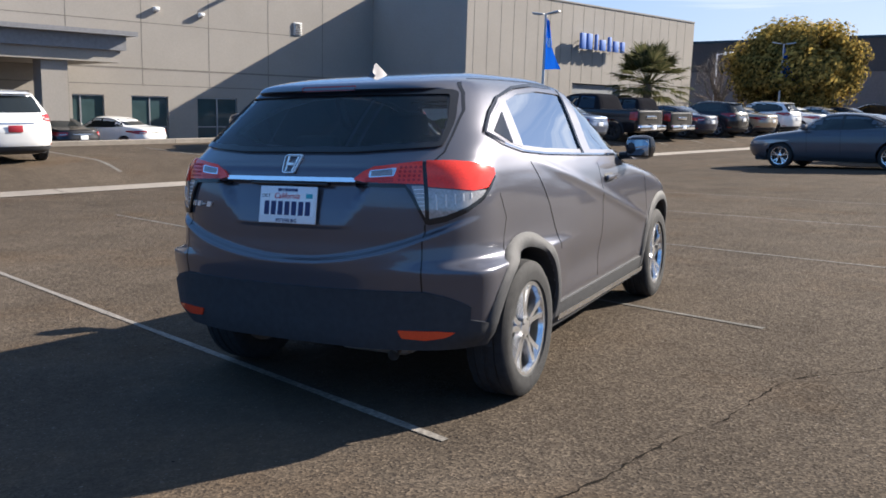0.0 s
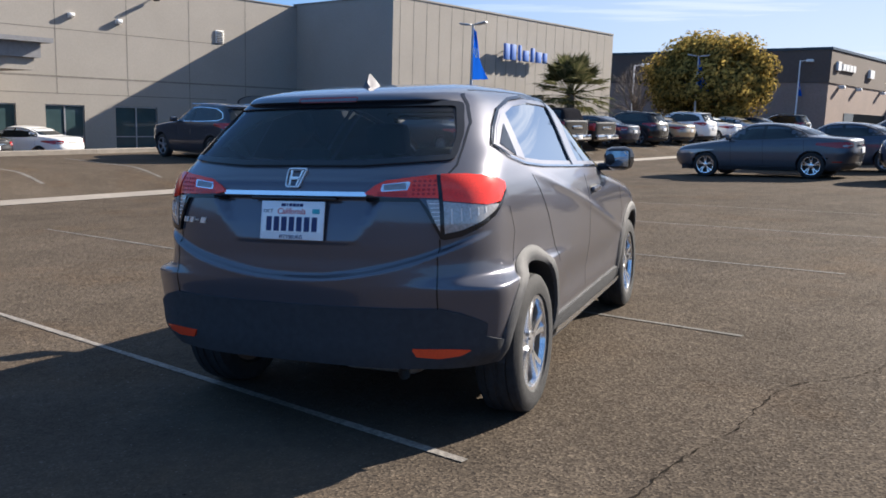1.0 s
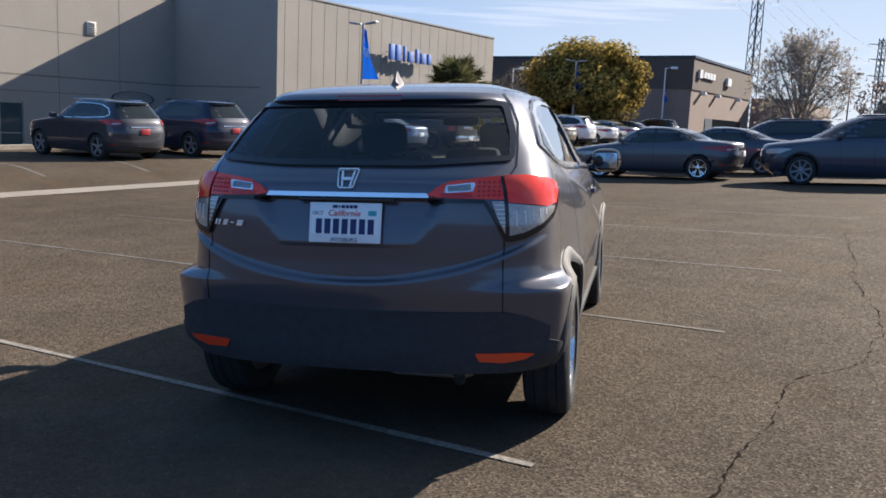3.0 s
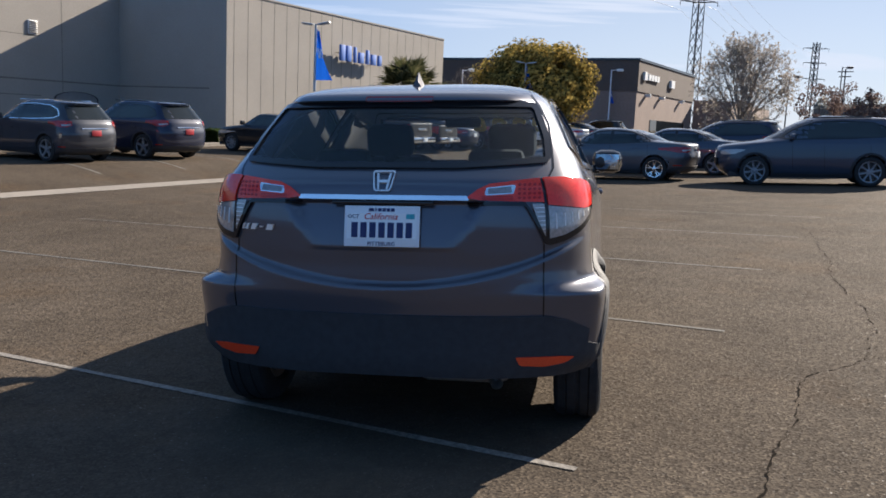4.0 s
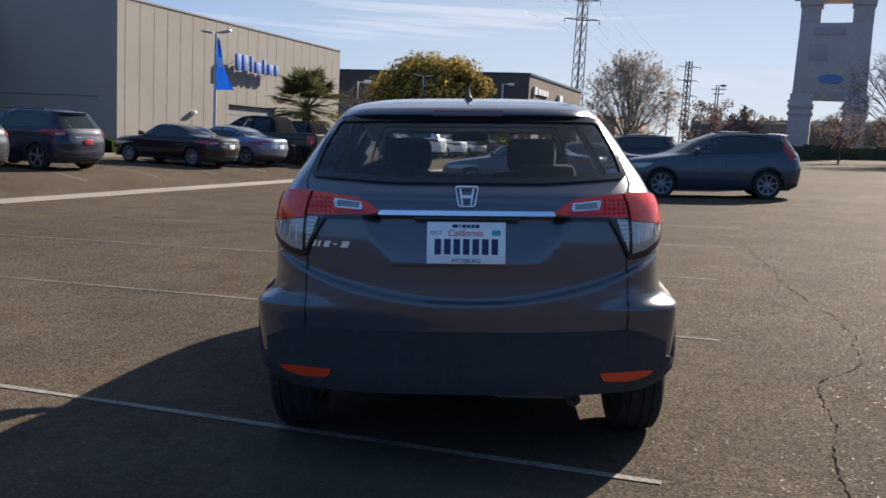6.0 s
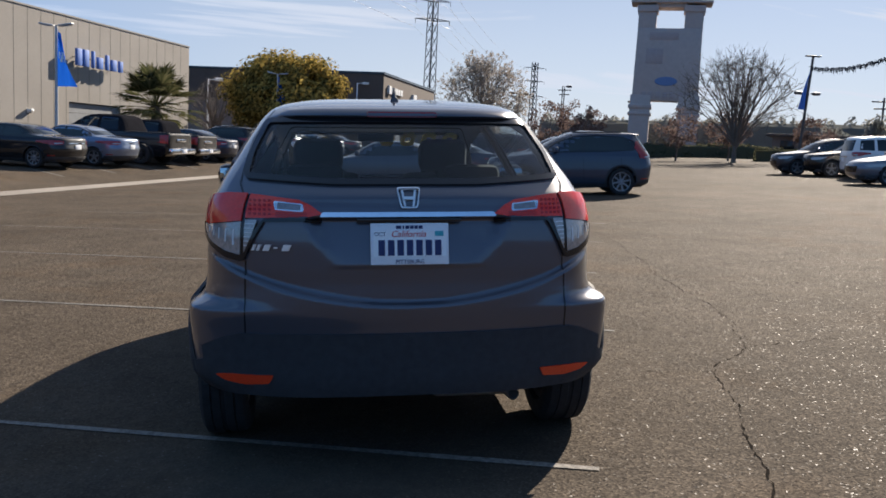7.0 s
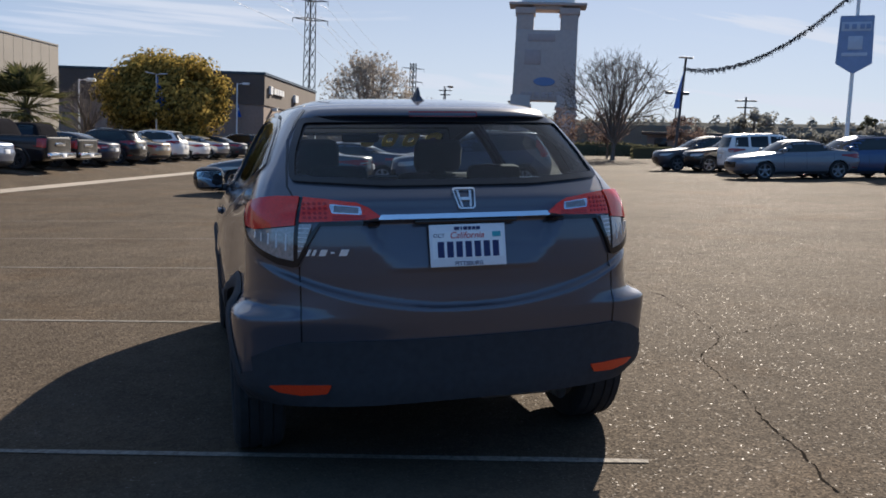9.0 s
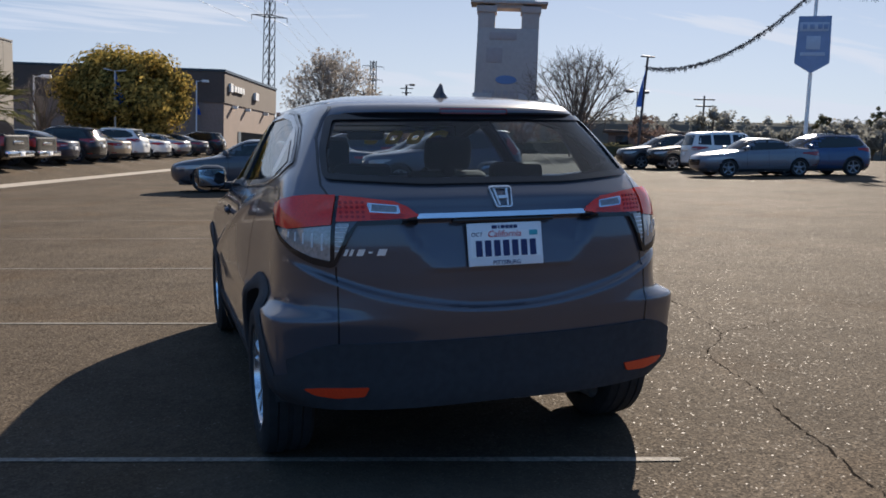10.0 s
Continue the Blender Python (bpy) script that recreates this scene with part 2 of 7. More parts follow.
    for socket, lo, hi in (("Roughness", 0.88, 0.5), ("Specular IOR Level", 0.03, 0.10)):
        r = t.nodes.new("ShaderNodeMapRange")
        r.inputs["From Min"].default_value, r.inputs["From Max"].default_value = 0.965, 0.998
        r.inputs["To Min"].default_value, r.inputs["To Max"].default_value = lo, hi
        t.links.new(parts3.outputs["Blue"], r.inputs["Value"])
        t.links.new(r.outputs[0], b.inputs[socket])
    return m


ASPHALT = asphalt()


# ---- mesh helpers ----
def mesh_of(name, verts, faces, mat, angle=35):
    me = bpy.data.meshes.new(name)
    me.from_pydata([tuple(v) for v in verts], [], faces)
    me.materials.append(mat)
    me.shade_smooth()
    if angle is not None:
        me.set_sharp_from_angle(angle=radians(angle))
    return me


def part(name, shape, mat, parent=None, label="", at=None, angle=35):
    """One mesh object from a bmesh, a mesh or (verts, faces), under parent."""
    if isinstance(shape, tuple):
        me = mesh_of(name, shape[0], shape[1], mat, angle)
    elif isinstance(shape, bmesh.types.BMesh):
        me = bpy.data.meshes.new(name)
        bmesh.ops.recalc_face_normals(shape, faces=shape.faces)
        shape.to_mesh(me)
        shape.free()
        me.materials.append(mat)
        me.shade_smooth()
        me.set_sharp_from_angle(angle=radians(angle))
    else:
        me = shape
    ob = new(name, me)
    if parent is not None:
        ob.parent = parent
    if at is not None:
        ob.matrix_basis = at
    if label:
        ob["label"] = label
    return ob


def thing(name, m, label, category, group="", kind=""):
    return tagged(placed(new(name), m), label, category, group, kind)


def placed(ob, m):
    ob.matrix_basis = m
    return ob


def box(size, centre=(0, 0, 0), bevel=0.0, bm=None, turn=None):
    """A bevelled box, added to bm or new."""
    b2 = bmesh.new()
    r = bmesh.ops.create_cube(b2, size=1.0)
    m = Matrix.Translation(centre) @ (turn or Matrix()) @ Matrix.Diagonal((*size, 1))
    bmesh.ops.transform(b2, matrix=m, verts=b2.verts)
    if bevel:
        bmesh.ops.bevel(b2, geom=b2.edges[:], offset=bevel, segments=2, profile=0.5, affect="EDGES")
    return joined(b2, bm)


def joined(b2, bm):
    if bm is None:
        return b2
    me = bpy.data.meshes.new("tmp")
    b2.to_mesh(me)
    b2.free()
    bm.from_mesh(me)
    bpy.data.meshes.remove(me)
    return bm


def rod(a, b, r1, r2=None, sides=10, bm=None, caps=True):
    """A tapered round bar from a to b."""
    a, b = Vector(a), Vector(b)
    r2 = r1 if r2 is None else r2
    b2 = bmesh.new()
    bmesh.ops.create_cone(b2, cap_ends=caps, segments=sides, radius1=r1, radius2=r2, depth=(b - a).length)
    q = (b - a).to_track_quat("Z", "Y").to_matrix().to_4x4()
    bmesh.ops.transform(b2, matrix=Matrix.Translation((a + b) / 2) @ q, verts=b2.verts)
    return joined(b2, bm)


def lathe(profile, sides=40, axis="x"):
    """Turn a profile of (along, radius) about an axis; returns verts and faces."""
    verts, faces = [], []
    for a, r in profile:
        for i in range(sides):
            f = 2 * math.pi * i / sides
            verts.append((a, r * math.cos(f), r * math.sin(f)) if axis == "x" else (r * math.cos(f), r * math.sin(f), a))
    for j in range(len(profile) - 1):
        for i in range(sides):
            k = (i + 1) % sides
            faces.append((j * sides + i, j * sides + k, (j + 1) * sides + k, (j + 1) * sides + i))
    return verts, faces


def ribbon(points, width, lift=0.0):
    """A flat strip along points on the lot."""
    verts, faces = [], []
    for i, p in enumerate(points):
        a, b = Vector(points[max(i - 1, 0)]), Vector(points[min(i + 1, len(points) - 1)])
        d = (b - a)
        d.z = 0
        d.normalize()
        n = Vector((-d.y, d.x, 0))
        w = width[i] if isinstance(width, list) else width
        verts += [Vector(p) + n * w / 2 + Vector((0, 0, lift)), Vector(p) - n * w / 2 + Vector((0, 0, lift))]
    for i in range(len(points) - 1):
        faces.append((2 * i, 2 * i + 1, 2 * i + 3, 2 * i + 2))
    return verts, faces


def pchip(table):
    """A smooth curve without overshoot through (x, y) pairs."""
    xs = np.array([p[0] for p in table], float)
    ys = np.array([p[1] for p in table], float)
    h, d = np.diff(xs), np.diff(ys) / np.diff(xs)
    m = np.zeros(len(xs))
    m[0], m[-1] = d[0], d[-1]
    for i in range(1, len(xs) - 1):
        if d[i - 1] * d[i] > 0:
            w1, w2 = 2 * h[i] + h[i - 1], h[i] + 2 * h[i - 1]
            m[i] = (w1 + w2) / (w1 / d[i - 1] + w2 / d[i])

    def f(x):
        x = min(max(x, xs[0]), xs[-1])
        i = min(max(int(np.searchsorted(xs, x) - 1), 0), len(xs) - 2)
        t = (x - xs[i]) / h[i]
        return float((2 * t ** 3 - 3 * t ** 2 + 1) * ys[i] + (t ** 3 - 2 * t ** 2 + t) * h[i] * m[i] + (-2 * t ** 3 + 3 * t ** 2) * ys[i + 1] + (t ** 3 - t ** 2) * h[i] * m[i + 1])
    return f


def step(a, b, x):
    t = min(max((x - a) / (b - a), 0.0), 1.0)
    return t * t * (3 - 2 * t)


def rounded(poly, r=0.02, n=4):
    """A polygon with its corners rounded."""
    out = []
    k = len(poly)
    for i in range(k):
        p, a, b = Vector(poly[i]).to_2d(), Vector(poly[i - 1]).to_2d(), Vector(poly[(i + 1) % k]).to_2d()
        ra, rb = min(r, (a - p).length * 0.45), min(r, (b - p).length * 0.45)
        s, e = p + (a - p).normalized() * ra, p + (b - p).normalized() * rb
        for j in range(n + 1):
            t = j / n
            out.append((s * (1 - t) ** 2 + p * 2 * t * (1 - t) + e * t * t)[:])
    return out


def inside(poly, x, y):
    hit = False
    j = len(poly) - 1
    for i in range(len(poly)):
        (xi, yi), (xj, yj) = poly[i][:2], poly[j][:2]
        if (yi > y) != (yj > y) and x < (xj - xi) * (y - yi) / (yj - yi) + xi:
            hit = not hit
        j = i
    return hit


def shrunk(poly, d):
    """The polygon drawn in by d (given anticlockwise or not)."""
    area = sum(poly[i - 1][0] * poly[i][1] - poly[i][0] * poly[i - 1][1] for i in range(len(poly)))
    s = 1 if area > 0 else -1
    out = []
    k = len(poly)
    for i in range(k):
        a, p, b = Vector(poly[i - 1]).to_2d(), Vector(poly[i]).to_2d(), Vector(poly[(i + 1) % k]).to_2d()
        d1, d2 = (p - a), (b - p)
        d1 = d1.normalized() if d1.length > 1e-9 else d2.normalized()
        d2 = d2.normalized() if d2.length > 1e-9 else d1
        n1, n2 = Vector((-d1.y, d1.x)) * s, Vector((-d2.y, d2.x)) * s
        n = n1 + n2
        n = n / max(n.length_squared / 2, 0.35)
        out.append((p + n * d)[:])
    return out


# ---- a car's body: level outlines from sill to roof, rounded in plan ----
class Shell:
    def __init__(self, rear, front, wide, rear_round=0.55, front_round=0.75, n_rear=3.0, n_front=2.6, relief=None, wide_rear=None):
        self.yr, self.yf, self.w = pchip(rear), pchip(front), pchip(wide)
        self.w2 = pchip(wide_rear) if wide_rear else None
        self.rr, self.fr, self.nr, self.nf = rear_round, front_round, n_rear, n_front
        self.relief = relief

    def levels(self, z):
        yr, yf, w = self.yr(z), self.yf(z), self.w(z)
        span = yf - yr
        return yr, yf, w, min(self.rr, span * 0.3), min(self.fr, span * 0.3)

    def point(self, s, z, sign=1):
        """s: 0 rear centre, 1 rear corner's end, 2 front corner's start, 3 front centre."""
        yr, yf, w, br, bf = self.levels(z)
        if s <= 1:
            f = (s * 0.5) * math.pi
            x, y = w * math.sin(f) ** (2 / self.nr), yr + br - br * math.cos(f) ** (2 / self.nr) if s < 1 else yr + br
        elif s <= 2:
            x, y = w, yr + br + (s - 1) * (yf - bf - yr - br)
        else:
            f = (3 - s) * 0.5 * math.pi
            x, y = w * max(math.sin(f), 0) ** (2 / self.nf), yf - bf + bf * max(math.cos(f), 0) ** (2 / self.nf)
        if self.w2:
            k = 1 - step(0.6, 1.7, y)
            x *= 1 + k * (self.w2(z) / w - 1)
        if self.relief:
            dx, dy, dz = self.relief(x, y, z, s)
            x, y, z = x + dx, y + dy, z + dz
        return Vector((x * sign, y, z))

    def s_rear(self, x, z):
        w = self.w(z)
        if self.w2:
            w = self.w2(z)
        return math.asin(min(abs(x) / w, 1.0) ** (self.nr / 2)) / (0.5 * math.pi)

    def s_front(self, x, z):
        return 3 - math.asin(min(abs(x) / self.w(z), 1.0) ** (self.nf / 2)) / (0.5 * math.pi)

    def s_side(self, y, z):
        yr, yf, w, br, bf = self.levels(z)
        if y < yr + br:
            return math.acos(min(max((yr + br - y) / br, 0.0), 1.0) ** (self.nr / 2)) / (0.5 * math.pi)
        if y > yf - bf:
            return 3 - math.acos(min(max((y - yf + bf) / bf, 0.0), 1.0) ** (self.nf / 2)) / (0.5 * math.pi)
        return 1 + (y - yr - br) / (yf - bf - yr - br)

    def at(self, view, a, z, sign=1):
        if view == "rear":
            return self.point(self.s_rear(a, z), z, 1 if a >= 0 else -1)
        if view == "front":
            return self.point(self.s_front(a, z), z, 1 if a >= 0 else -1)
        return self.point(self.s_side(a, z), z, sign)

    def normal(self, view, a, z, sign=1):
        e = 0.004
        if view == "side":
            u, v = self.at(view, a + e, z, sign) - self.at(view, a - e, z, sign), self.at(view, a, z + e, sign) - self.at(view, a, z - e, sign)
            n = u.cross(v) * sign
        else:
            u, v = self.at(view, a + e, z) - self.at(view, a - e, z), self.at(view, a, z + e) - self.at(view, a, z - e)
            n = u.cross(v) * (1 if view == "rear" else -1)
        return n.normalized() if n.length > 1e-12 else Vector((0, 0, 1))

    def body(self, zs, holes, nr=26, ns=60, nf=16):
        """The skin as verts and faces, without the faces for which holes(p) says so."""
        ss = [i / nr for i in range(nr)] + [1 + i / ns for i in range(ns)] + [2 + i / nf for i in range(nf + 1)]
        ring = [(s, 1) for s in ss] + [(s, -1) for s in ss[-2:0:-1]]
        verts = [self.point(s, z, g) for z in zs for s, g in ring]
        k = len(ring)
        faces = []
        for j in range(len(zs) - 1):
            for i in range(k):
                f = (j * k + i, j * k + (i + 1) % k, (j + 1) * k + (i + 1) % k, (j + 1) * k + i)
                c = (verts[f[0]] + verts[f[1]] + verts[f[2]] + verts[f[3]]) / 4
                if not holes(c, c - Vector((0, (self.yr(c.z) + self.yf(c.z)) / 2, c.z))):
                    faces.append(f)
        faces.append(tuple(range((len(zs) - 1) * k, len(zs) * k)))
        return verts, faces

    def patch(self, view, poly, off=0.004, thick=0.012, grid=0.05, sign=1, hole=None):
        """A plate that lies on the skin: poly in (x, z) seen from the rear or front, or (y, z) from the side; hole: an inner outline with as many corners."""
        bm = bmesh.new()
        if hole:
            # both outlines in short steps, so that the ring follows the curved skin
            pairs = []
            for i in range(len(poly)):
                j = (i + 1) % len(poly)
                n = max(1, int(math.dist(poly[i], poly[j]) / 0.035))
                for k in range(n):
                    pairs.append([(a[i][0] + (a[j][0] - a[i][0]) * k / n, a[i][1] + (a[j][1] - a[i][1]) * k / n) for a in (poly, hole)])
            poly, hole = [p for p, _ in pairs], [q for _, q in pairs]
        vs = [bm.verts.new((p[0], p[1], 0)) for p in poly]
        if hole:
            hs = [bm.verts.new((p[0], p[1], 0)) for p in hole]
            for i in range(len(vs)):
                j = (i + 1) % len(vs)
                try:
                    bm.faces.new((vs[i], vs[j], hs[j], hs[i]))
                except ValueError:
                    pass
        else:
            bm.faces.new(vs)
            if grid:
                for k in (0, 1):
                    lo, hi = min(p[k] for p in poly), max(p[k] for p in poly)
                    n = int((hi - lo) / grid)
                    for i in range(1, n + 1):
                        c = lo + (hi - lo) * i / (n + 1)
                        co = (c, 0, 0) if k == 0 else (0, c, 0)
                        bmesh.ops.bisect_plane(bm, geom=bm.verts[:] + bm.edges[:] + bm.faces[:], plane_co=co, plane_no=(1, 0, 0) if k == 0 else (0, 1, 0))
            bmesh.ops.triangulate(bm, faces=[f for f in bm.faces if len(f.verts) > 4])
        flat = {v: (v.co.x, v.co.y) for v in bm.verts}
        rim = [e for e in bm.edges if len(e.link_faces) == 1]
        ns = {}
        for v, (a, z) in flat.items():
            n = self.normal(view, a, z, sign)
            ns[v] = n
            v.co = self.at(view, a, z, sign) + n * off
        if thick:
            low = {}
            for e in rim:
                for v in e.verts:
                    if v not in low:
                        low[v] = bm.verts.new(v.co - ns[v] * thick)
            for e in rim:
                a, b = e.verts
                try:
                    bm.faces.new((a, b, low[b], low[a]))
                except ValueError:
                    pass
        return bm


# ---- the lot: D runs along the building and the gutter, N across, towards the open lot ----
D2 = Vector((0.3261, 0.9453))
N2 = Vector((0.9453, -0.3261))
GUTTER, WALL_SHORT, WALL_LONG = -14.8, -38.0, -30.0       # places across
RISE = math.tan(radians(2.6))
TURN = -19.03                                              # degrees of the building's grid


def plan(c, d):
    p = N2 * c + D2 * d
    return p.x, p.y


def ground(x, y):
    c = N2.x * x + N2.y * y
    d = D2.x * x + D2.y * y
    gx = N2.x * max(c, GUTTER) + D2.x * d
    z = RISE * (40 * math.tanh(gx / 40) if abs(gx) > 40 else gx) if abs(gx) <= 40 else RISE * (40 + 14 * math.tanh((abs(gx) - 40) / 30)) * (1 if gx > 0 else -1)
    if c < GUTTER:
        z += 0.37 * step(0.25, 3.4, GUTTER - c)
        z -= 0.85 * step(24.8, 27.5, -c) * (1 - step(25.5, 28.5, d))
    return z


def lot(x, y, heading=0.0):
    """The pose of something standing on the lot at x, y, its +y turned by heading degrees, leaning with the slope."""
    e = 0.6
    z = ground(x, y)
    n = Vector((-(ground(x + e, y) - ground(x - e, y)) / (2 * e), -(ground(x, y + e) - ground(x, y - e)) / (2 * e), 1)).normalized()
    f = Vector((-math.sin(radians(heading)), math.cos(radians(heading)), 0))
    r = f.cross(n).normalized()
    f = n.cross(r)
    m = Matrix((r, f, n)).transposed().to_4x4()
    m.translation = (x, y, z)
    return m


def upright(x, y, heading=0.0, z=None):
    return pose(x, y, ground(x, y) if z is None else z, 0, 0, heading)


def spaced(stops):
    out = []
    for a, b, k in stops:
        out += [a + (b - a) * i / k for i in range(k)]
    return out + [stops[-1][1]]


cs = spaced([(-1500, -200, 4), (-200, -60, 5), (-60, -28, 8), (-28, -24, 6), (-24, GUTTER - 3.4, 3), (GUTTER - 3.4, GUTTER, 7), (GUTTER, 40, 24), (40, 120, 12), (120, 1500, 5)])
ds = spaced([(-400, -60, 4), (-60, -10, 10), (-10, 24, 17), (24, 30, 6), (30, 130, 25), (130, 300, 5), (300, 2500, 5)])
verts = [(*plan(c, d), 0) for d in ds for c in cs]
verts = [(x, y, ground(x, y)) for x, y, _ in verts]
k = len(cs)
faces = [(j * k + i, j * k + i + 1, (j + 1) * k + i + 1, (j + 1) * k + i) for j in range(len(ds) - 1) for i in range(k - 1)]
tagged(part("ground", (verts, faces), ASPHALT, angle=60), "worn grey-brown asphalt of a car park", "ground", kind="structure")


def on_lot(c, d, lift=0.0):
    x, y = plan(c, d)
    return Vector((x, y, ground(x, y) + lift))


def along_lot(pts, width, lift, mat, name, label, category, wobble=0.0, seed=1):
    """A strip laid on the lot along points in x, y."""
    rnd = random.Random(seed)
    dense = []
    for (a, b) in zip(pts[:-1], pts[1:]):
        n = max(2, int(math.dist(a, b) / 0.35))
        for i in range(n):
            t = i / n
            dense.append((a[0] + (b[0] - a[0]) * t, a[1] + (b[1] - a[1]) * t))
    dense.append(pts[-1])
    ws = [width * (1 + rnd.uniform(-wobble, wobble)) for _ in dense]
    v, f = ribbon([(x, y, ground(x, y) + lift) for x, y in dense], ws)
    return tagged(part(name, (v, f), mat), label, category, kind="structure")


# the drain gutter, in concrete bays
for i in range(22):
    d0 = -14 + i * 6.1
    v, f = [], []
    for dd in (d0 + 0.012, d0 + 3.0, d0 + 6.088):
        for cc, l in ((-0.5, 0.012), (-0.12, 0.006), (0.12, 0.006), (0.5, 0.012)):
            v.append(on_lot(GUTTER + cc, dd, l))
    for a in range(2):
        for b in range(3):
            f.append((a * 4 + b, a * 4 + b + 1, a * 4 + b + 5, a * 4 + b + 4))
    tagged(part("gutter", (v, f), CONCRETE), "pale concrete drain gutter in the asphalt", "gutter", "gutter bays", "structure")

# bay lines
STALLS = [((0.78, 0.11), (-8.9, 3.42)), ((1.72, 2.68), (-7.9, 6.10)), ((2.46, 5.42), (-7.0, 8.75)), ((3.42, 8.2), (-6.1, 11.5)), ((4.35, 10.9), (-5.2, 14.2))]
for a, b in STALLS:
    along_lot([a, b], 0.048, 0.004, LINE_PAINT if a[1] < 1 else LINE_FADED, "bay_line", "thin worn white parking bay line", "line", 0.18, seed=int(a[1] * 10))
for i in range(-3, 14):
    d0 = 6.3 + i * 2.95
    along_lot([plan(-16.6, d0), plan(-21.8, d0)], 0.1, 0.004, LINE_FADED, "bay_line", "thin worn white parking bay line", "line", 0.15, seed=100 + i)


def crack(pts, width, seed):
    rnd = random.Random(seed)
    out = []
    dx = dy = 0.0
    for (a, b) in zip(pts[:-1], pts[1:]):
        n = max(3, int(math.dist(a, b) / 0.035))
        for i in range(n):
            t = i / n
            dx, dy = dx * 0.82 + rnd.uniform(-0.015, 0.015), dy * 0.82 + rnd.uniform(-0.015, 0.015)
            out.append((a[0] + (b[0] - a[0]) * t + dx, a[1] + (b[1] - a[1]) * t + dy))
    out.append(pts[-1])
    ws = [width * 0.55 * rnd.choice((0.15, 0.4, 0.7, 1.0, 1.3, 2.4)) for _ in out]
    v, f = ribbon([(x, y, ground(x, y) + 0.003) for x, y in out], ws)
    return tagged(part("crack", (v, f), CRACK), "thin dark crack in the asphalt", "crack", "asphalt cracks", "structure")


crack([(1.22, -0.8), (1.32, -0.42), (1.40, -0.18), (1.50, 0.15), (1.62, 0.50), (1.775, 0.93), (1.84, 1.12), (1.92, 1.43), (2.05, 1.70)], 0.011, 1)
crack([(2.05, 1.70), (2.29, 1.92), (2.44, 2.09), (2.50, 2.3), (2.61, 2.65), (2.76, 2.97)], 0.008, 2)
crack([(2.44, 2.09), (2.75, 2.2), (3.3, 2.3)], 0.006, 3)
crack([(1.95, 1.52), (1.75, 1.58), (1.55, 1.57)], 0.005, 6)
crack([(2.76, 2.97), (2.92, 4.1), (3.11, 5.6), (3.3, 6.4), (3.7, 8.8)], 0.010, 4)
crack([(3.0, 5.75), (3.9, 5.9), (5.6, 6.3)], 0.008, 5)

# dark drip spots
spots = bmesh.new()
rnd = random.Random(5)
for i in range(46):
    x, y = rnd.uniform(-9, 7), rnd.uniform(-1.0, 15)
    r = rnd.uniform(0.008, 0.022)
    vs = [spots.verts.new((x + r * rnd.uniform(0.7, 1.2) * math.cos(a), y + r * rnd.uniform(0.7, 1.2) * math.sin(a), ground(x, y) + 0.003)) for a in [j * 0.7854 for j in range(8)]]
    spots.faces.new(vs)
tagged(part("oil_spots", spots, CRACK), "scattered small dark drips on asphalt", "spots", kind="stuff")


# ---- the dealership building ----
def slab(c0, c1, d0, d1, z0, z1, mat, name, parent=None, label="", bevel=0.0):
    """A box on the building's grid."""
    cx, cy = plan((c0 + c1) / 2, (d0 + d1) / 2)
    bm = box((abs(c1 - c0), abs(d1 - d0), z1 - z0), (cx, cy, (z0 + z1) / 2), bevel, turn=pose(0, 0, 0, 0, 0, TURN))
    return part(name, bm, mat, parent, label)


D0, D1, ROOF = 31.0, 54.0, 7.65
dealer = thing("dealership_building", pose(0, 0, 0), "beige concrete panel showroom building with a projecting wing", "building", kind="structure")
BASE = -1.6


def wall_with_openings(c, d0, d1, z0, z1, openings, thick, name, parent, mat):
    """A wall across N at c, facing +N, built of panels round its openings (d from, d to, z from, z to)."""
    cuts = sorted({d0, d1, *[v for o in openings for v in o[:2]]})
    bm = bmesh.new()
    for a, b in zip(cuts[:-1], cuts[1:]):
        holes = sorted([o for o in openings if o[0] <= a + 1e-6 and o[1] >= b - 1e-6], key=lambda o: o[2])
        z = z0
        for o in holes + [(0, 0, z1, z1)]:
            if o[2] > z:
                cx, cy = plan(c - thick / 2, (a + b) / 2)
                box((thick, b - a, o[2] - z), (cx, cy, (z + o[2]) / 2), 0, bm, pose(0, 0, 0, 0, 0, TURN))
            z = o[3]
    bmesh.ops.remove_doubles(bm, verts=bm.verts, dist=0.001)
    return part(name, bm, mat, parent)


# short wall with the office windows; openings two panes wide
WIN = [(13.1, 14.6), (15.95, 17.85), (19.45, 21.75)]
wall_with_openings(WALL_SHORT, -14, D0, BASE, ROOF - 0.15, [(a, b, -0.85, 1.42) for a, b in WIN] + [(2.0, 10.0, -0.95, 2.2)], 0.3, "wall", dealer, STUCCO)
slab(WALL_SHORT - 0.3, WALL_LONG - 0.3, D0, D0 + 0.3, BASE, ROOF, STUCCO, "wall", dealer)
wall_with_openings(WALL_LONG, D0, D1, BASE, ROOF, [(40.3, 45.4, -0.5, 2.95)], 0.3, "wall", dealer, STUCCO)
slab(WALL_LONG - 25, WALL_LONG - 0.3, D1 - 0.3, D1, BASE, ROOF, STUCCO, "wall", dealer)
slab(WALL_LONG - 25, WALL_LONG - 0.3, D0 + 0.3, D1 - 0.3, ROOF - 0.5, ROOF - 0.25, CONCRETE, "roof", dealer)
slab(WALL_SHORT - 25, WALL_SHORT - 0.3, -14, D0, ROOF - 0.6, ROOF - 0.4, CONCRETE, "roof", dealer)
COPING = material("dark_coping", (0.16, 0.15, 0.14), rough=0.6, vary=0.1)
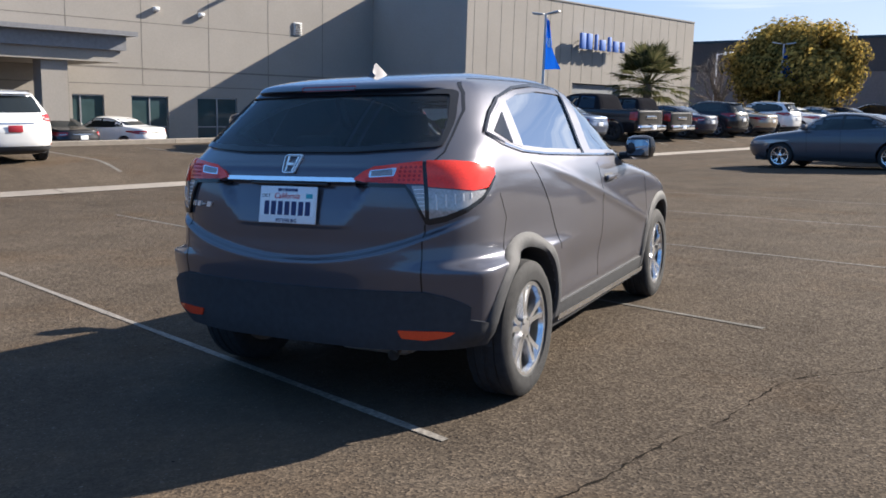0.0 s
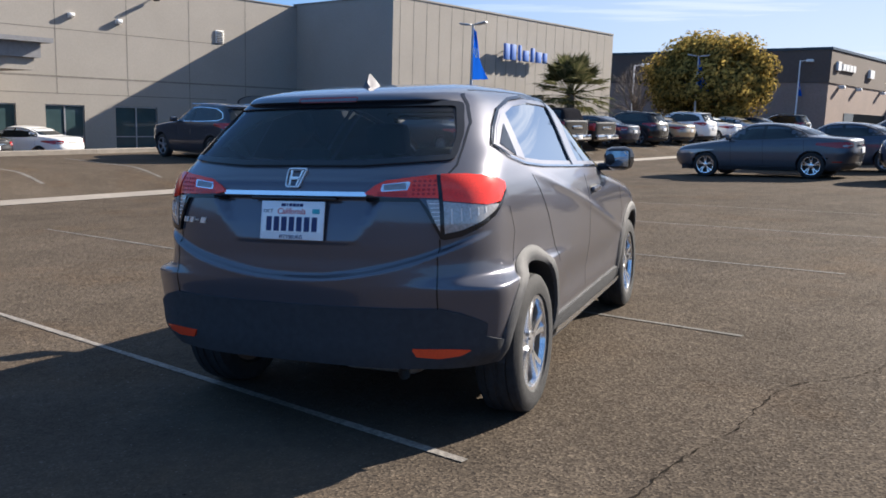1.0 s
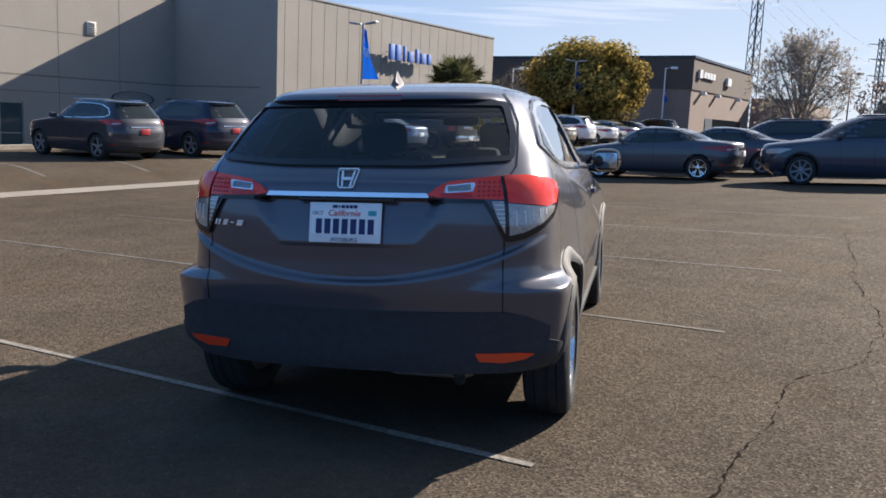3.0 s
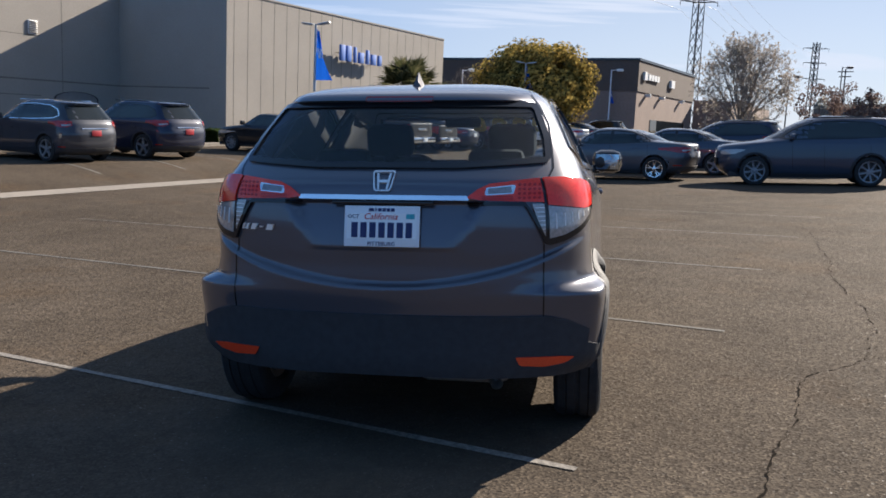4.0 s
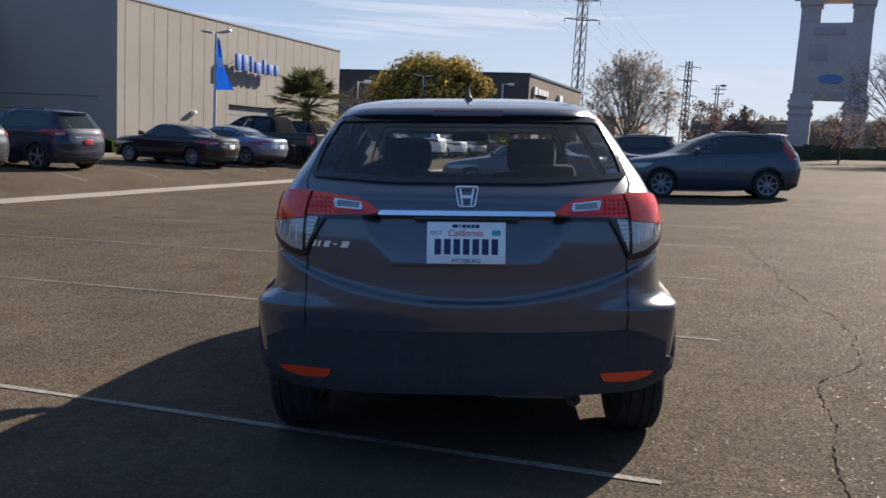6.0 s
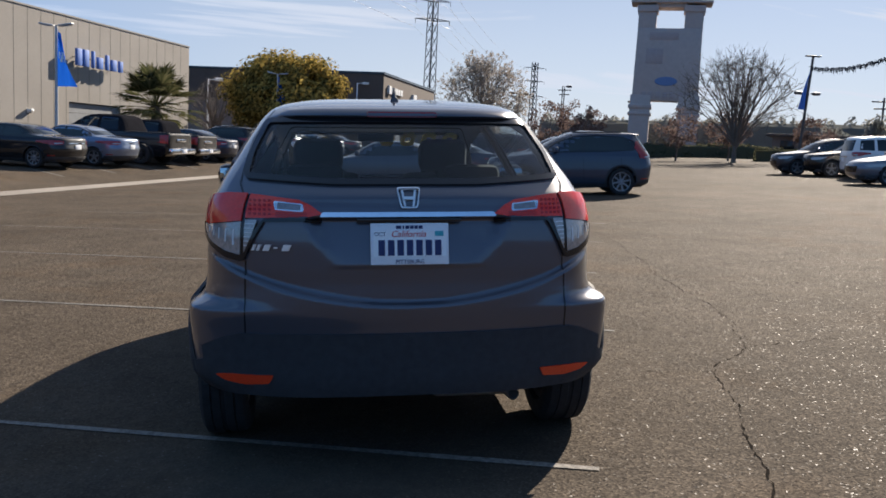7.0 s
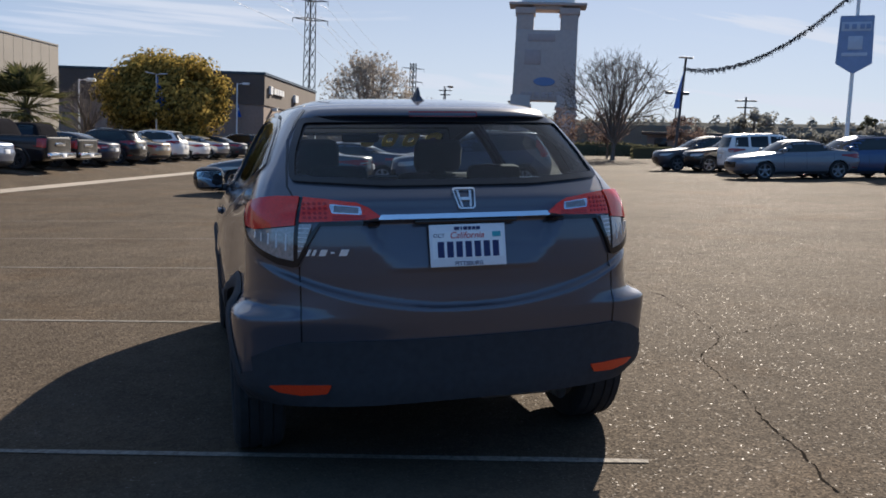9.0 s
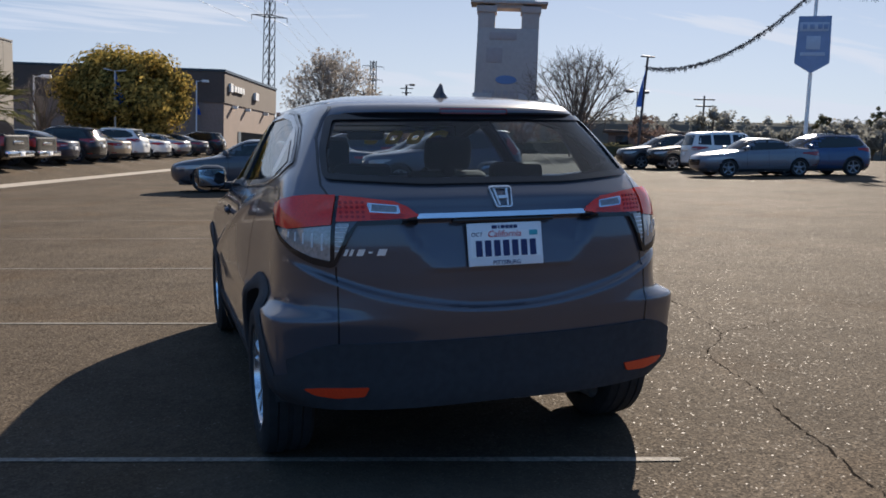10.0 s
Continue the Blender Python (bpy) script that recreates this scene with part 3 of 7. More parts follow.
slab(WALL_LONG - 0.36, WALL_LONG + 0.04, D0, D1, ROOF, ROOF + 0.09, COPING, "coping", dealer, "dark metal roof edge")
slab(WALL_SHORT - 0.3, WALL_LONG - 0.36, D0 - 0.05, D0 + 0.34, ROOF, ROOF + 0.06, COPING, "coping", dealer)
slab(WALL_SHORT - 0.36, WALL_SHORT + 0.04, -14, D0 - 0.05, ROOF - 0.15, ROOF - 0.09, COPING, "coping", dealer)
# recessed-looking joints: battens 3 mm proud in joint colour
for i in range(22):
    d = D0 + 0.55 + i * 1.063
    if d < D1 - 0.2:
        z0 = 3.0 if 40.2 < d < 45.5 else BASE
        slab(WALL_LONG, WALL_LONG + 0.004, d - 0.022, d + 0.022, z0, ROOF, JOINT, "panel_joint", dealer)
for d in (5.5, 9.2, 12.95, 16.55, 20.15, 23.7, 27.3):
    slab(WALL_SHORT, WALL_SHORT + 0.004, d - 0.02, d + 0.02, 1.9 if 13 < d < 22 else BASE, ROOF - 0.15, JOINT, "panel_joint", dealer)
for z, h in ((4.95, 0.02), (1.95, 0.02)):
    slab(WALL_SHORT, WALL_SHORT + 0.004, -14, 26.0, z - h, z + h, JOINT, "panel_joint", dealer)
slab(WALL_SHORT, WALL_SHORT + 0.006, -14, D0, 2.70, 2.78, JOINT, "reveal_band", dealer, "dark horizontal reveal")
slab(WALL_SHORT, WALL_LONG - 1.2, D0 - 0.006, D0, 2.70, 2.78, JOINT, "reveal_band", dealer, "dark horizontal reveal")

OFFICE_GLASS = material("teal_office_glass", (0.045, 0.075, 0.08), rough=0.04, vary=0.15, scale=1.2)
FRAME = material("bronze_frame", (0.35, 0.35, 0.36), rough=0.4, metal=0.6, vary=0.05)
for i, (a, b) in enumerate(WIN):
    w = thing("window_%d" % (i + 1), pose(0, 0, 0), "tinted two-pane office window in a concrete wall", "window", kind="structure")
    mid = (a + b) / 2 - (0.35 if i == 0 else 0)
    for d in (a, mid, b):
        slab(WALL_SHORT - 0.16, WALL_SHORT - 0.08, max(a, d - 0.035), min(b, d + 0.035), -0.85, 1.42, FRAME, "window_frame", w)
    for z in (-0.85, -0.12, 1.36):
        slab(WALL_SHORT - 0.155, WALL_SHORT - 0.085, a + 0.035, b - 0.035, z, z + 0.05, FRAME, "window_frame", w)
    slab(WALL_SHORT - 0.125, WALL_SHORT - 0.115, a + 0.035, b - 0.035, -0.8, 1.36, OFFICE_GLASS, "pane", w)
    slab(WALL_SHORT - 1.3, WALL_SHORT - 1.2, a - 0.4, b + 0.4, -1.2, 1.9, material("dim_room", (0.10, 0.15, 0.155), rough=0.9), "room_back", w)

# entrance canopy with its post
canopy = thing("entrance_canopy", pose(0, 0, 0), "beige flat entrance canopy on a square post", "canopy", kind="structure")
slab(WALL_SHORT + 0.0, WALL_SHORT + 6.4, -6, 12.75, 2.72, 3.2, STUCCO, "fascia", canopy)
GREY_ROOF = material("grey_metal_roof", (0.20, 0.20, 0.21), rough=0.5, vary=0.1)
slab(WALL_SHORT + 0.0, WALL_SHORT + 6.55, -6, 12.95, 3.2, 3.78, GREY_ROOF, "drip_edge", canopy)
slab(WALL_SHORT + 0.0, WALL_SHORT + 6.9, -6, 13.3, 3.78, 3.96, GREY_ROOF, "parapet", canopy)
slab(WALL_SHORT + 5.3, WALL_SHORT + 6.2, 9.7, 10.7, -1.2, 2.72, STUCCO, "post", canopy)
slab(WALL_SHORT + 0.004, WALL_SHORT + 0.02, 2.2, 9.8, -0.9, 2.1, GLOSS_BLACK, "door_glass", canopy)

# garage door in the long wall
garage = thing("garage_door", pose(0, 0, 0), "grey sectional garage door in the beige wall", "door", kind="structure")
GREY_DOOR = material("grey_door", (0.24, 0.25, 0.26), rough=0.5, vary=0.08, scale=3)
for i in range(6):
    slab(WALL_LONG - 0.22, WALL_LONG - 0.17, 40.3, 45.4, -0.4 + i * 0.55, 0.135 + i * 0.55, GREY_DOOR, "door_panel", garage)


def wall_light(c, d, z, parent=None):
    x, y = plan(c, d)
    t = thing("wall_light", pose(x, y, z, 0, 0, TURN), "white box wall light with a hooded lens", "lamp", "wall lights")
    bm = box((0.24, 0.28, 0.24), (0.12, 0, 0), 0.03)
    for v in bm.verts:
        if v.co.z < 0 and v.co.x > 0.14:
            v.co.z += 0.08
    part("housing", bm, WHITE_PAINT, t)
    part("lens", box((0.12, 0.2, 0.02), (0.12, 0, -0.12), 0.004), CLEAR_LENS, t)
    return t


for d, z in ((10.2, 5.75), (17.3, 5.62), (19.7, 5.55)):
    wall_light(WALL_SHORT, d, z)
wall_light(WALL_LONG, 36.9, 2.25)

vent = thing("wall_vent", pose(*plan(WALL_SHORT, 25.6), 5.35, 0, 0, TURN), "white louvred vent on the wall", "vent")
part("frame", box((0.05, 0.52, 0.68), (0.025, 0, 0), 0.01), WHITE_PAINT, vent)
for i in range(7):
    part("slat", box((0.05, 0.45, 0.03), (0.065, 0, -0.27 + i * 0.09), 0.004, turn=pose(0, 0, 0, 0, 25, 0)), JOINT, vent)

cam_box = thing("wall_camera", pose(*plan(WALL_SHORT, 21.6), 6.9, 0, 0, TURN), "small dark camera on a wall bracket", "camera")
part("bracket", rod((0, 0, 0), (0.25, 0, -0.05), 0.03), BROWN_POLE, cam_box)
part("body", box((0.4, 0.16, 0.16), (0.35, 0.05, -0.06), 0.03), BROWN_POLE, cam_box)

# oval sign in the shaded corner
oval = thing("oval_sign", pose(*plan(WALL_SHORT, 28.1), 1.85, 0, 0, TURN), "flat oval sign with a dark rim on the shaded wall", "sign")
v, f = lathe([(0.02, 0.02), (0.06, 0.02), (0.06, 1.0), (0.02, 1.02)], 40)
part("face", ([(a, b * 1.3, c * 0.38) for a, b, c in v], f), material("oval_face", (0.22, 0.21, 0.20), rough=0.7), oval)
v, f = lathe([(0.02, 1.0), (0.08, 1.0), (0.08, 1.06), (0.02, 1.06)], 40)
part("rim", ([(a, b * 1.3, c * 0.38) for a, b, c in v], f), DARK_METAL, oval)


# blue sign on the long wall: seven plain raised shapes, the first wide
name_sign = thing("wall_sign", pose(*plan(WALL_LONG, 40.35), 5.0, 0, 0, TURN), "raised bright blue sign shapes standing off the wall", "sign")
spans = [(0.0, 0.46, 0.95), (0.66, 0.46, 0.95), (1.50, 0.2, 0.95), (2.0, 0.5, 0.66), (2.85, 0.26, 0.88), (3.4, 0.5, 0.66), (4.2, 0.34, 0.66)]
for d, w, h in spans:
    bm = box((0.16, w, h), (0.42, d + w / 2, h / 2), 0.02)
    part("letter_shape", bm, SIGN_BLUE, name_sign)
    part("standoff", rod((0, d + w / 2, h / 2), (0.36, d + w / 2, h / 2), 0.02), DARK_METAL, name_sign)

# kerb and planter in front of the building
for d0, d1, c in ((-8, 27.0, -23.6), (27.2, 58.0, -23.4)):
    n = int((d1 - d0) / 3)
    for i in range(n):
        a, b = d0 + (d1 - d0) * i / n, d0 + (d1 - d0) * (i + 1) / n - 0.012
        v, f = [], []
        for dd in (a, b):
            for cc, zz in ((0.08, -0.02), (0.06, 0.13), (0.03, 0.15), (-0.1, 0.15), (-0.12, -0.3)):
                v.append(on_lot(c + cc, dd, 0))
                v[-1].z = ground(*plan(c, dd)) + zz
        f = [(j, j + 1, j + 6, j + 5) for j in range(4)] + [(0, 1, 2, 3, 4), (9, 8, 7, 6, 5)]
        tagged(part("kerb", (v, f), CONCRETE), "pale concrete kerb before the building", "kerb", "kerbs", "structure")
v, f = [], []
for i in range(16):
    d = 27.2 + i * 2.05
    for c in (-23.55, -26.2):
        v.append(on_lot(c, d, 0.1))
f = [(2 * i, 2 * i + 1, 2 * i + 3, 2 * i + 2) for i in range(15)]
tagged(part("planter_bed", (v, f), SOIL), "bare brown planting bed along the wall", "bed", kind="structure")


# ---- the grey car in the middle ----
def hrv_relief(x, y, z, s):
    dx = dy = dz = 0.0
    ax = abs(x)
    if s < 1.3 and z < 1.2:
        # sharp ledge below the hatch: the bumper stands out under a curve that rises to the lamps
        zc = 0.722 + 0.118 * (ax / 0.64) ** 2
        dy -= 0.032 * step(-0.006, 0.016, zc - z) * (1 - step(0.66, 0.86, ax))
        # field of the number plate, leaning forward from its lower lip, with short flanks
        if 0.84 < z < 1.08:
            edge = 0.275 + 0.55 * (z - 0.87)
            dy += (0.20 * (z - 0.872) - 0.005) * step(0.858, 0.878, z) * (1 - step(1.05, 1.066, z)) * (1 - step(edge, edge + 0.03, ax))
    # full lower corner of the bumper
    if s < 1.3 and z < 0.8:
        k = 0.045 * step(0.33, 0.42, z) * (1 - step(0.685, 0.735, z)) * math.exp(-((s - 0.70) / 0.20) ** 2)
        dx += 0.75 * k
        dy -= 0.66 * k
    # roof lip over the rear window, fading out to the sides
    if s < 1.0 and z > 1.44:
        dy -= 0.045 * step(1.463, 1.476, z) * (1 - step(1.492, 1.53, z)) * (1 - step(0.46, 0.60, ax))
    # rising crease on the doors
    if 0.9 < y < 3.4:
        zc = 1.16 - 0.25 * (y - 0.93)
        dx += 0.010 * math.exp(-((z - zc) / 0.028) ** 2) * step(0.9, 1.4, y) * (1 - step(2.9, 3.4, y))
        dx -= 0.016 * math.exp(-((z - 0.52) / 0.10) ** 2) * step(1.1, 1.5, y) * (1 - step(2.7, 3.1, y))
    return dx, dy, dz


HRV = Shell(
    rear=[(0.20, 0.36), (0.30, 0.22), (0.36, 0.175), (0.42, 0.168), (0.5, 0.165), (0.6, 0.158), (0.68, 0.148), (0.74, 0.145), (0.80, 0.147), (0.86, 0.145), (0.94, 0.145), (1.02, 0.15), (1.08, 0.158), (1.13, 0.175),
          (1.18, 0.225), (1.28, 0.33), (1.38, 0.43), (1.44, 0.49), (1.47, 0.52), (1.49, 0.54), (1.505, 0.56), (1.53, 0.66), (1.555, 0.88), (1.575, 1.12), (1.59, 1.42), (1.600, 1.7)],
    front=[(0.20, 4.0), (0.25, 4.2), (0.4, 4.28), (0.55, 4.295), (0.7, 4.28), (0.8, 4.22), (0.88, 4.05), (0.95, 3.75), (1.0, 3.45), (1.04, 3.2), (1.1, 3.08), (1.2, 2.93), (1.3, 2.76),
           (1.4, 2.56), (1.48, 2.36), (1.53, 2.2), (1.56, 2.08), (1.58, 1.98), (1.600, 1.85)],
    wide=[(0.20, 0.82), (0.30, 0.86), (0.45, 0.888), (0.6, 0.896), (0.75, 0.90), (0.9, 0.893), (1.02, 0.873), (1.1, 0.842), (1.2, 0.785), (1.3, 0.735), (1.4, 0.68), (1.48, 0.63), (1.53, 0.57),
          (1.56, 0.48), (1.58, 0.36), (1.600, 0.15)],
    wide_rear=[(0.20, 0.80), (0.36, 0.862), (0.45, 0.882), (0.56, 0.893), (0.66, 0.898), (0.69, 0.894), (0.712, 0.870), (0.745, 0.850), (0.82, 0.840), (0.9, 0.838), (1.0, 0.833), (1.08, 0.820), (1.14, 0.80),
               (1.2, 0.775), (1.28, 0.73), (1.36, 0.685), (1.44, 0.635), (1.48, 0.605), (1.505, 0.58), (1.53, 0.54), (1.56, 0.45), (1.58, 0.34), (1.600, 0.15)],
    rear_round=0.52, front_round=0.85, n_rear=3.3, n_front=2.6, relief=hrv_relief)

HUBS = (0.835, 3.445)
HUB_Z = 0.328
REAR_OUT = rounded([(-0.662, 1.207), (-0.3, 1.186), (0.3, 1.186), (0.662, 1.207), (0.642, 1.32), (0.580, 1.4605), (-0.580, 1.4605), (-0.642, 1.32)], 0.03)
REAR_IN = shrunk(REAR_OUT, 0.026)
SIDE_OUT = rounded([(0.66, 1.268), (0.80, 1.345), (0.98, 1.42), (1.25, 1.475), (1.55, 1.497), (1.85, 1.490), (2.1, 1.457), (2.35, 1.39), (2.6, 1.29), (2.78, 1.195), (2.93, 1.115),
                    (2.9, 1.088), (2.3, 1.112), (1.7, 1.135), (1.25, 1.155), (0.98, 1.178), (0.80, 1.218)], 0.02)
SIDE_IN = shrunk(SIDE_OUT, 0.018)
FRONT_OUT = rounded([(-0.72, 1.09), (0.72, 1.09), (0.64, 1.3), (0.54, 1.46), (-0.54, 1.46), (-0.64, 1.3)], 0.03)
FRONT_IN = shrunk(FRONT_OUT, 0.03)


def hrv_holes(c, r):
    if c.z > 1.12 and c.z < 1.47 and c.y < 0.8 and abs(c.x) < 0.67 and inside(REAR_IN, c.x, c.z):
        return True
    if abs(c.x) > 0.5 and inside(SIDE_IN, c.y, c.z) and HRV.s_side(c.y, c.z) > 0.55:
        return True
    if c.y > 2.2 and abs(c.x) < 0.7 and inside(FRONT_IN, c.x, c.z):
        return True
    return abs(c.x) > 0.45 and min(math.hypot(c.y - h, c.z - HUB_Z) for h in HUBS) < 0.395


def wheel(parent, at, radius=0.332, width=0.215, rim=0.222, spokes=5, alloy=None, style="split"):
    """A wheel whose outer face looks along +x; a thing's part with tyre, rim, spokes and nuts."""
    alloy = alloy or ALLOY
    w = width / 2
    prof = [(-w * 0.75, rim), (-w * 0.95, rim + 0.012), (-w, rim + 0.05), (-w * 0.96, radius - 0.03), (-w * 0.8, radius - 0.006), (-w * 0.5, radius), (-w * 0.46, radius - 0.007), (-w * 0.42, radius), (-0.012, radius),
            (-0.008, radius - 0.007), (0.008, radius - 0.007), (0.012, radius), (w * 0.42, radius), (w * 0.46, radius - 0.007), (w * 0.5, radius), (w * 0.8, radius - 0.006), (w * 0.96, radius - 0.03),
            (w, rim + 0.05), (w * 0.95, rim + 0.012), (w * 0.75, rim)]
    tyre = part("wheel", lathe(prof, 48), RUBBER, parent, "black rubber tyre", at)
    lip = [(w * 0.72, rim + 0.004), (w * 0.86, rim + 0.006), (w * 0.84, rim - 0.012), (w * 0.6, rim - 0.02), (-w * 0.7, rim - 0.03), (-w * 0.75, rim)]
    part("rim", lathe(lip[:4], 48), alloy, tyre, "silver alloy rim")
    part("rim_barrel", lathe(lip[3:], 48), ALLOY_DARK, tyre)
    part("brake_disc", lathe([(w * 0.1, 0.02), (w * 0.1, rim * 0.78), (w * 0.0, rim * 0.78), (0.0, 0.02)], 32), DARK_METAL, tyre)
    part("brake_shield", lathe([(-w * 0.62, 0.02), (-w * 0.62, rim - 0.034), (-w * 0.55, rim - 0.034), (-w * 0.55, 0.02)], 32), BLACK_PLASTIC, tyre)
    bm = bmesh.new()
    for i in range(spokes):
        a = 2 * math.pi * (i + 0.25) / spokes
        for side in ((-1, 1) if style == "split" else (0,)):
            # from the hub outwards: tangential offset, half width, height of the face
            rows = []
            for r, off, hw, zf in ((0.03, 0.0, 0.030, w * 0.70), (0.09, 0.010, 0.019, w * 0.66), (0.15, 0.024, 0.018, w * 0.70), (rim - 0.012, 0.044, 0.022, w * 0.80)):
                if style != "split":
                    off, hw = 0.0, hw * (1.25 if spokes > 6 else 1.9)
                t = off * side
                rows.append([(zf - 0.035, r, t - hw), (zf, r, t - hw * 0.7), (zf, r, t + hw * 0.7), (zf - 0.035, r, t + hw)])
            vs = [[bm.verts.new((x, r * math.cos(a) - t * math.sin(a), r * math.sin(a) + t * math.cos(a))) for x, r, t in row] for row in rows]
            for p, q in zip(vs[:-1], vs[1:]):
                for j in range(3):
                    bm.faces.new((p[j], p[j + 1], q[j + 1], q[j]))
    part("spokes", bm, alloy, tyre, "silver alloy spokes")
    part("hub_cap", lathe([(w * 0.4, 0.06), (w * 0.72, 0.055), (w * 0.76, 0.03), (w * 0.77, 0.001)], 24), alloy, tyre)
    for i in range(5):
        a = 2 * math.pi * i / 5
        part("lug_nut", rod((w * 0.66, 0.045 * math.cos(a), 0.045 * math.sin(a)), (w * 0.755, 0.045 * math.cos(a), 0.045 * math.sin(a)), 0.008, 0.007, 6), DARK_METAL, tyre)
    return tyre


def arch_ring(shell, hub_y, hub_z, r0, r1, sign, off, n=26, span=(-12, 192), bulge=0.0):
    """The plastic rim over a wheel opening."""
    rows = []
    for i in range(n + 1):
        a = radians(span[0] + (span[1] - span[0]) * i / n)
        row = []
        for r, o in ((r1, off * 0.2), (r1 - 0.012, off), ((r0 + r1) / 2, off + bulge), (r0 + 0.012, off + bulge * 0.5), (r0, off - 0.01)):
            y, z = hub_y + r * math.cos(a), max(hub_z + r * math.sin(a), 0.20)
            row.append(shell.at("side", y, z, sign) + shell.normal("side", y, z, sign) * o)
        row.append(row[-1] - Vector((sign * 0.12, 0, 0)))
        rows.append(row)
    k = len(rows[0])
    return [p for row in rows for p in row], [(i * k + j, i * k + j + 1, (i + 1) * k + j + 1, (i + 1) * k + j) for i in range(n) for j in range(k - 1)]


def wheel_liner(x0, x1, y, z, r):
    v, f = lathe([(x0, r), (x1, r)], 32)
    half = [q for q in f if all(v[i][2] > -0.03 for i in q)]
    return [(a, b + y, c + z) for a, b, c in v] + [], half


def chain(shell, view, pts, width, off, sign=1):
    """A thin strip on the skin along points (a, z)."""
    verts, faces = [], []
    for i, p in enumerate(pts):
        a, b = Vector(pts[max(i - 1, 0)]), Vector(pts[min(i + 1, len(pts) - 1)])
        d = (b - a).normalized()
        n = Vector((-d.y, d.x))
        for s in (-0.5, 0.5):
            q = Vector(p) + n * width * s
            verts.append(shell.at(view, q.x, q.y, sign) + shell.normal(view, q.x, q.y, sign) * off)
    for i in range(len(pts) - 1):
        faces.append((2 * i, 2 * i + 1, 2 * i + 3, 2 * i + 2))
    return verts, faces


def dense(pts, n=8):
    out = []
    for a, b in zip(pts[:-1], pts[1:]):
        out += [(a[0] + (b[0] - a[0]) * i / n, a[1] + (b[1] - a[1]) * i / n) for i in range(n)]
    return out + [pts[-1]]


def wrapped(shell, rows, sign, off, thick=0.01):
    """A plate on the skin between a lower and an upper edge: rows of (s, z low, z high)."""
    rows = [rows[0]] + [tuple(a[k] + (b[k] - a[k]) * t for k in range(3)) for a, b in zip(rows[:-1], rows[1:]) for t in (0.25, 0.5, 0.75, 1.0)]
    n = 7
    grid = []
    e = 0.004
    for s, lo, hi in rows:
        col = []
        for j in range(n + 1):
            z = lo + (hi - lo) * j / n
            p = shell.point(s, z, sign)
            u = shell.point(min(s + 0.01, 3), z, sign) - shell.point(max(s - 0.01, 0), z, sign)
            v = shell.point(s, z + e, sign) - shell.point(s, z - e, sign)
            nn = (u.cross(v) * sign).normalized()
            if j == 0:
                col.append(p - nn * thick)
            col.append(p + nn * off)
            if j == n:
                col.append(p - nn * thick)
        grid.append(col)
    k = len(grid[0])
    faces = [(i * k + j, (i + 1) * k + j, (i + 1) * k + j + 1, i * k + j + 1) for i in range(len(grid) - 1) for j in range(k - 1)]
    faces += [tuple(range(k)), tuple((len(grid) - 1) * k + j for j in range(k))]
    return [p for c in grid for p in c], faces


def lettering(text, size, mat, parent, name, at, shear=0.0):
    cu = bpy.data.curves.new(name, "FONT")
    cu.body, cu.size, cu.align_x, cu.align_y, cu.extrude, cu.shear = text, size, "CENTER", "CENTER", 0.0006, shear
    tmp = bpy.data.objects.new(name, cu)
    scene.collection.objects.link(tmp)
    dg = bpy.context.evaluated_depsgraph_get()
    me = bpy.data.meshes.new_from_object(tmp.evaluated_get(dg))
    bpy.data.objects.remove(tmp)
    me.materials.clear()
    me.materials.append(mat)
    return part(name, me, mat, parent, at=at)


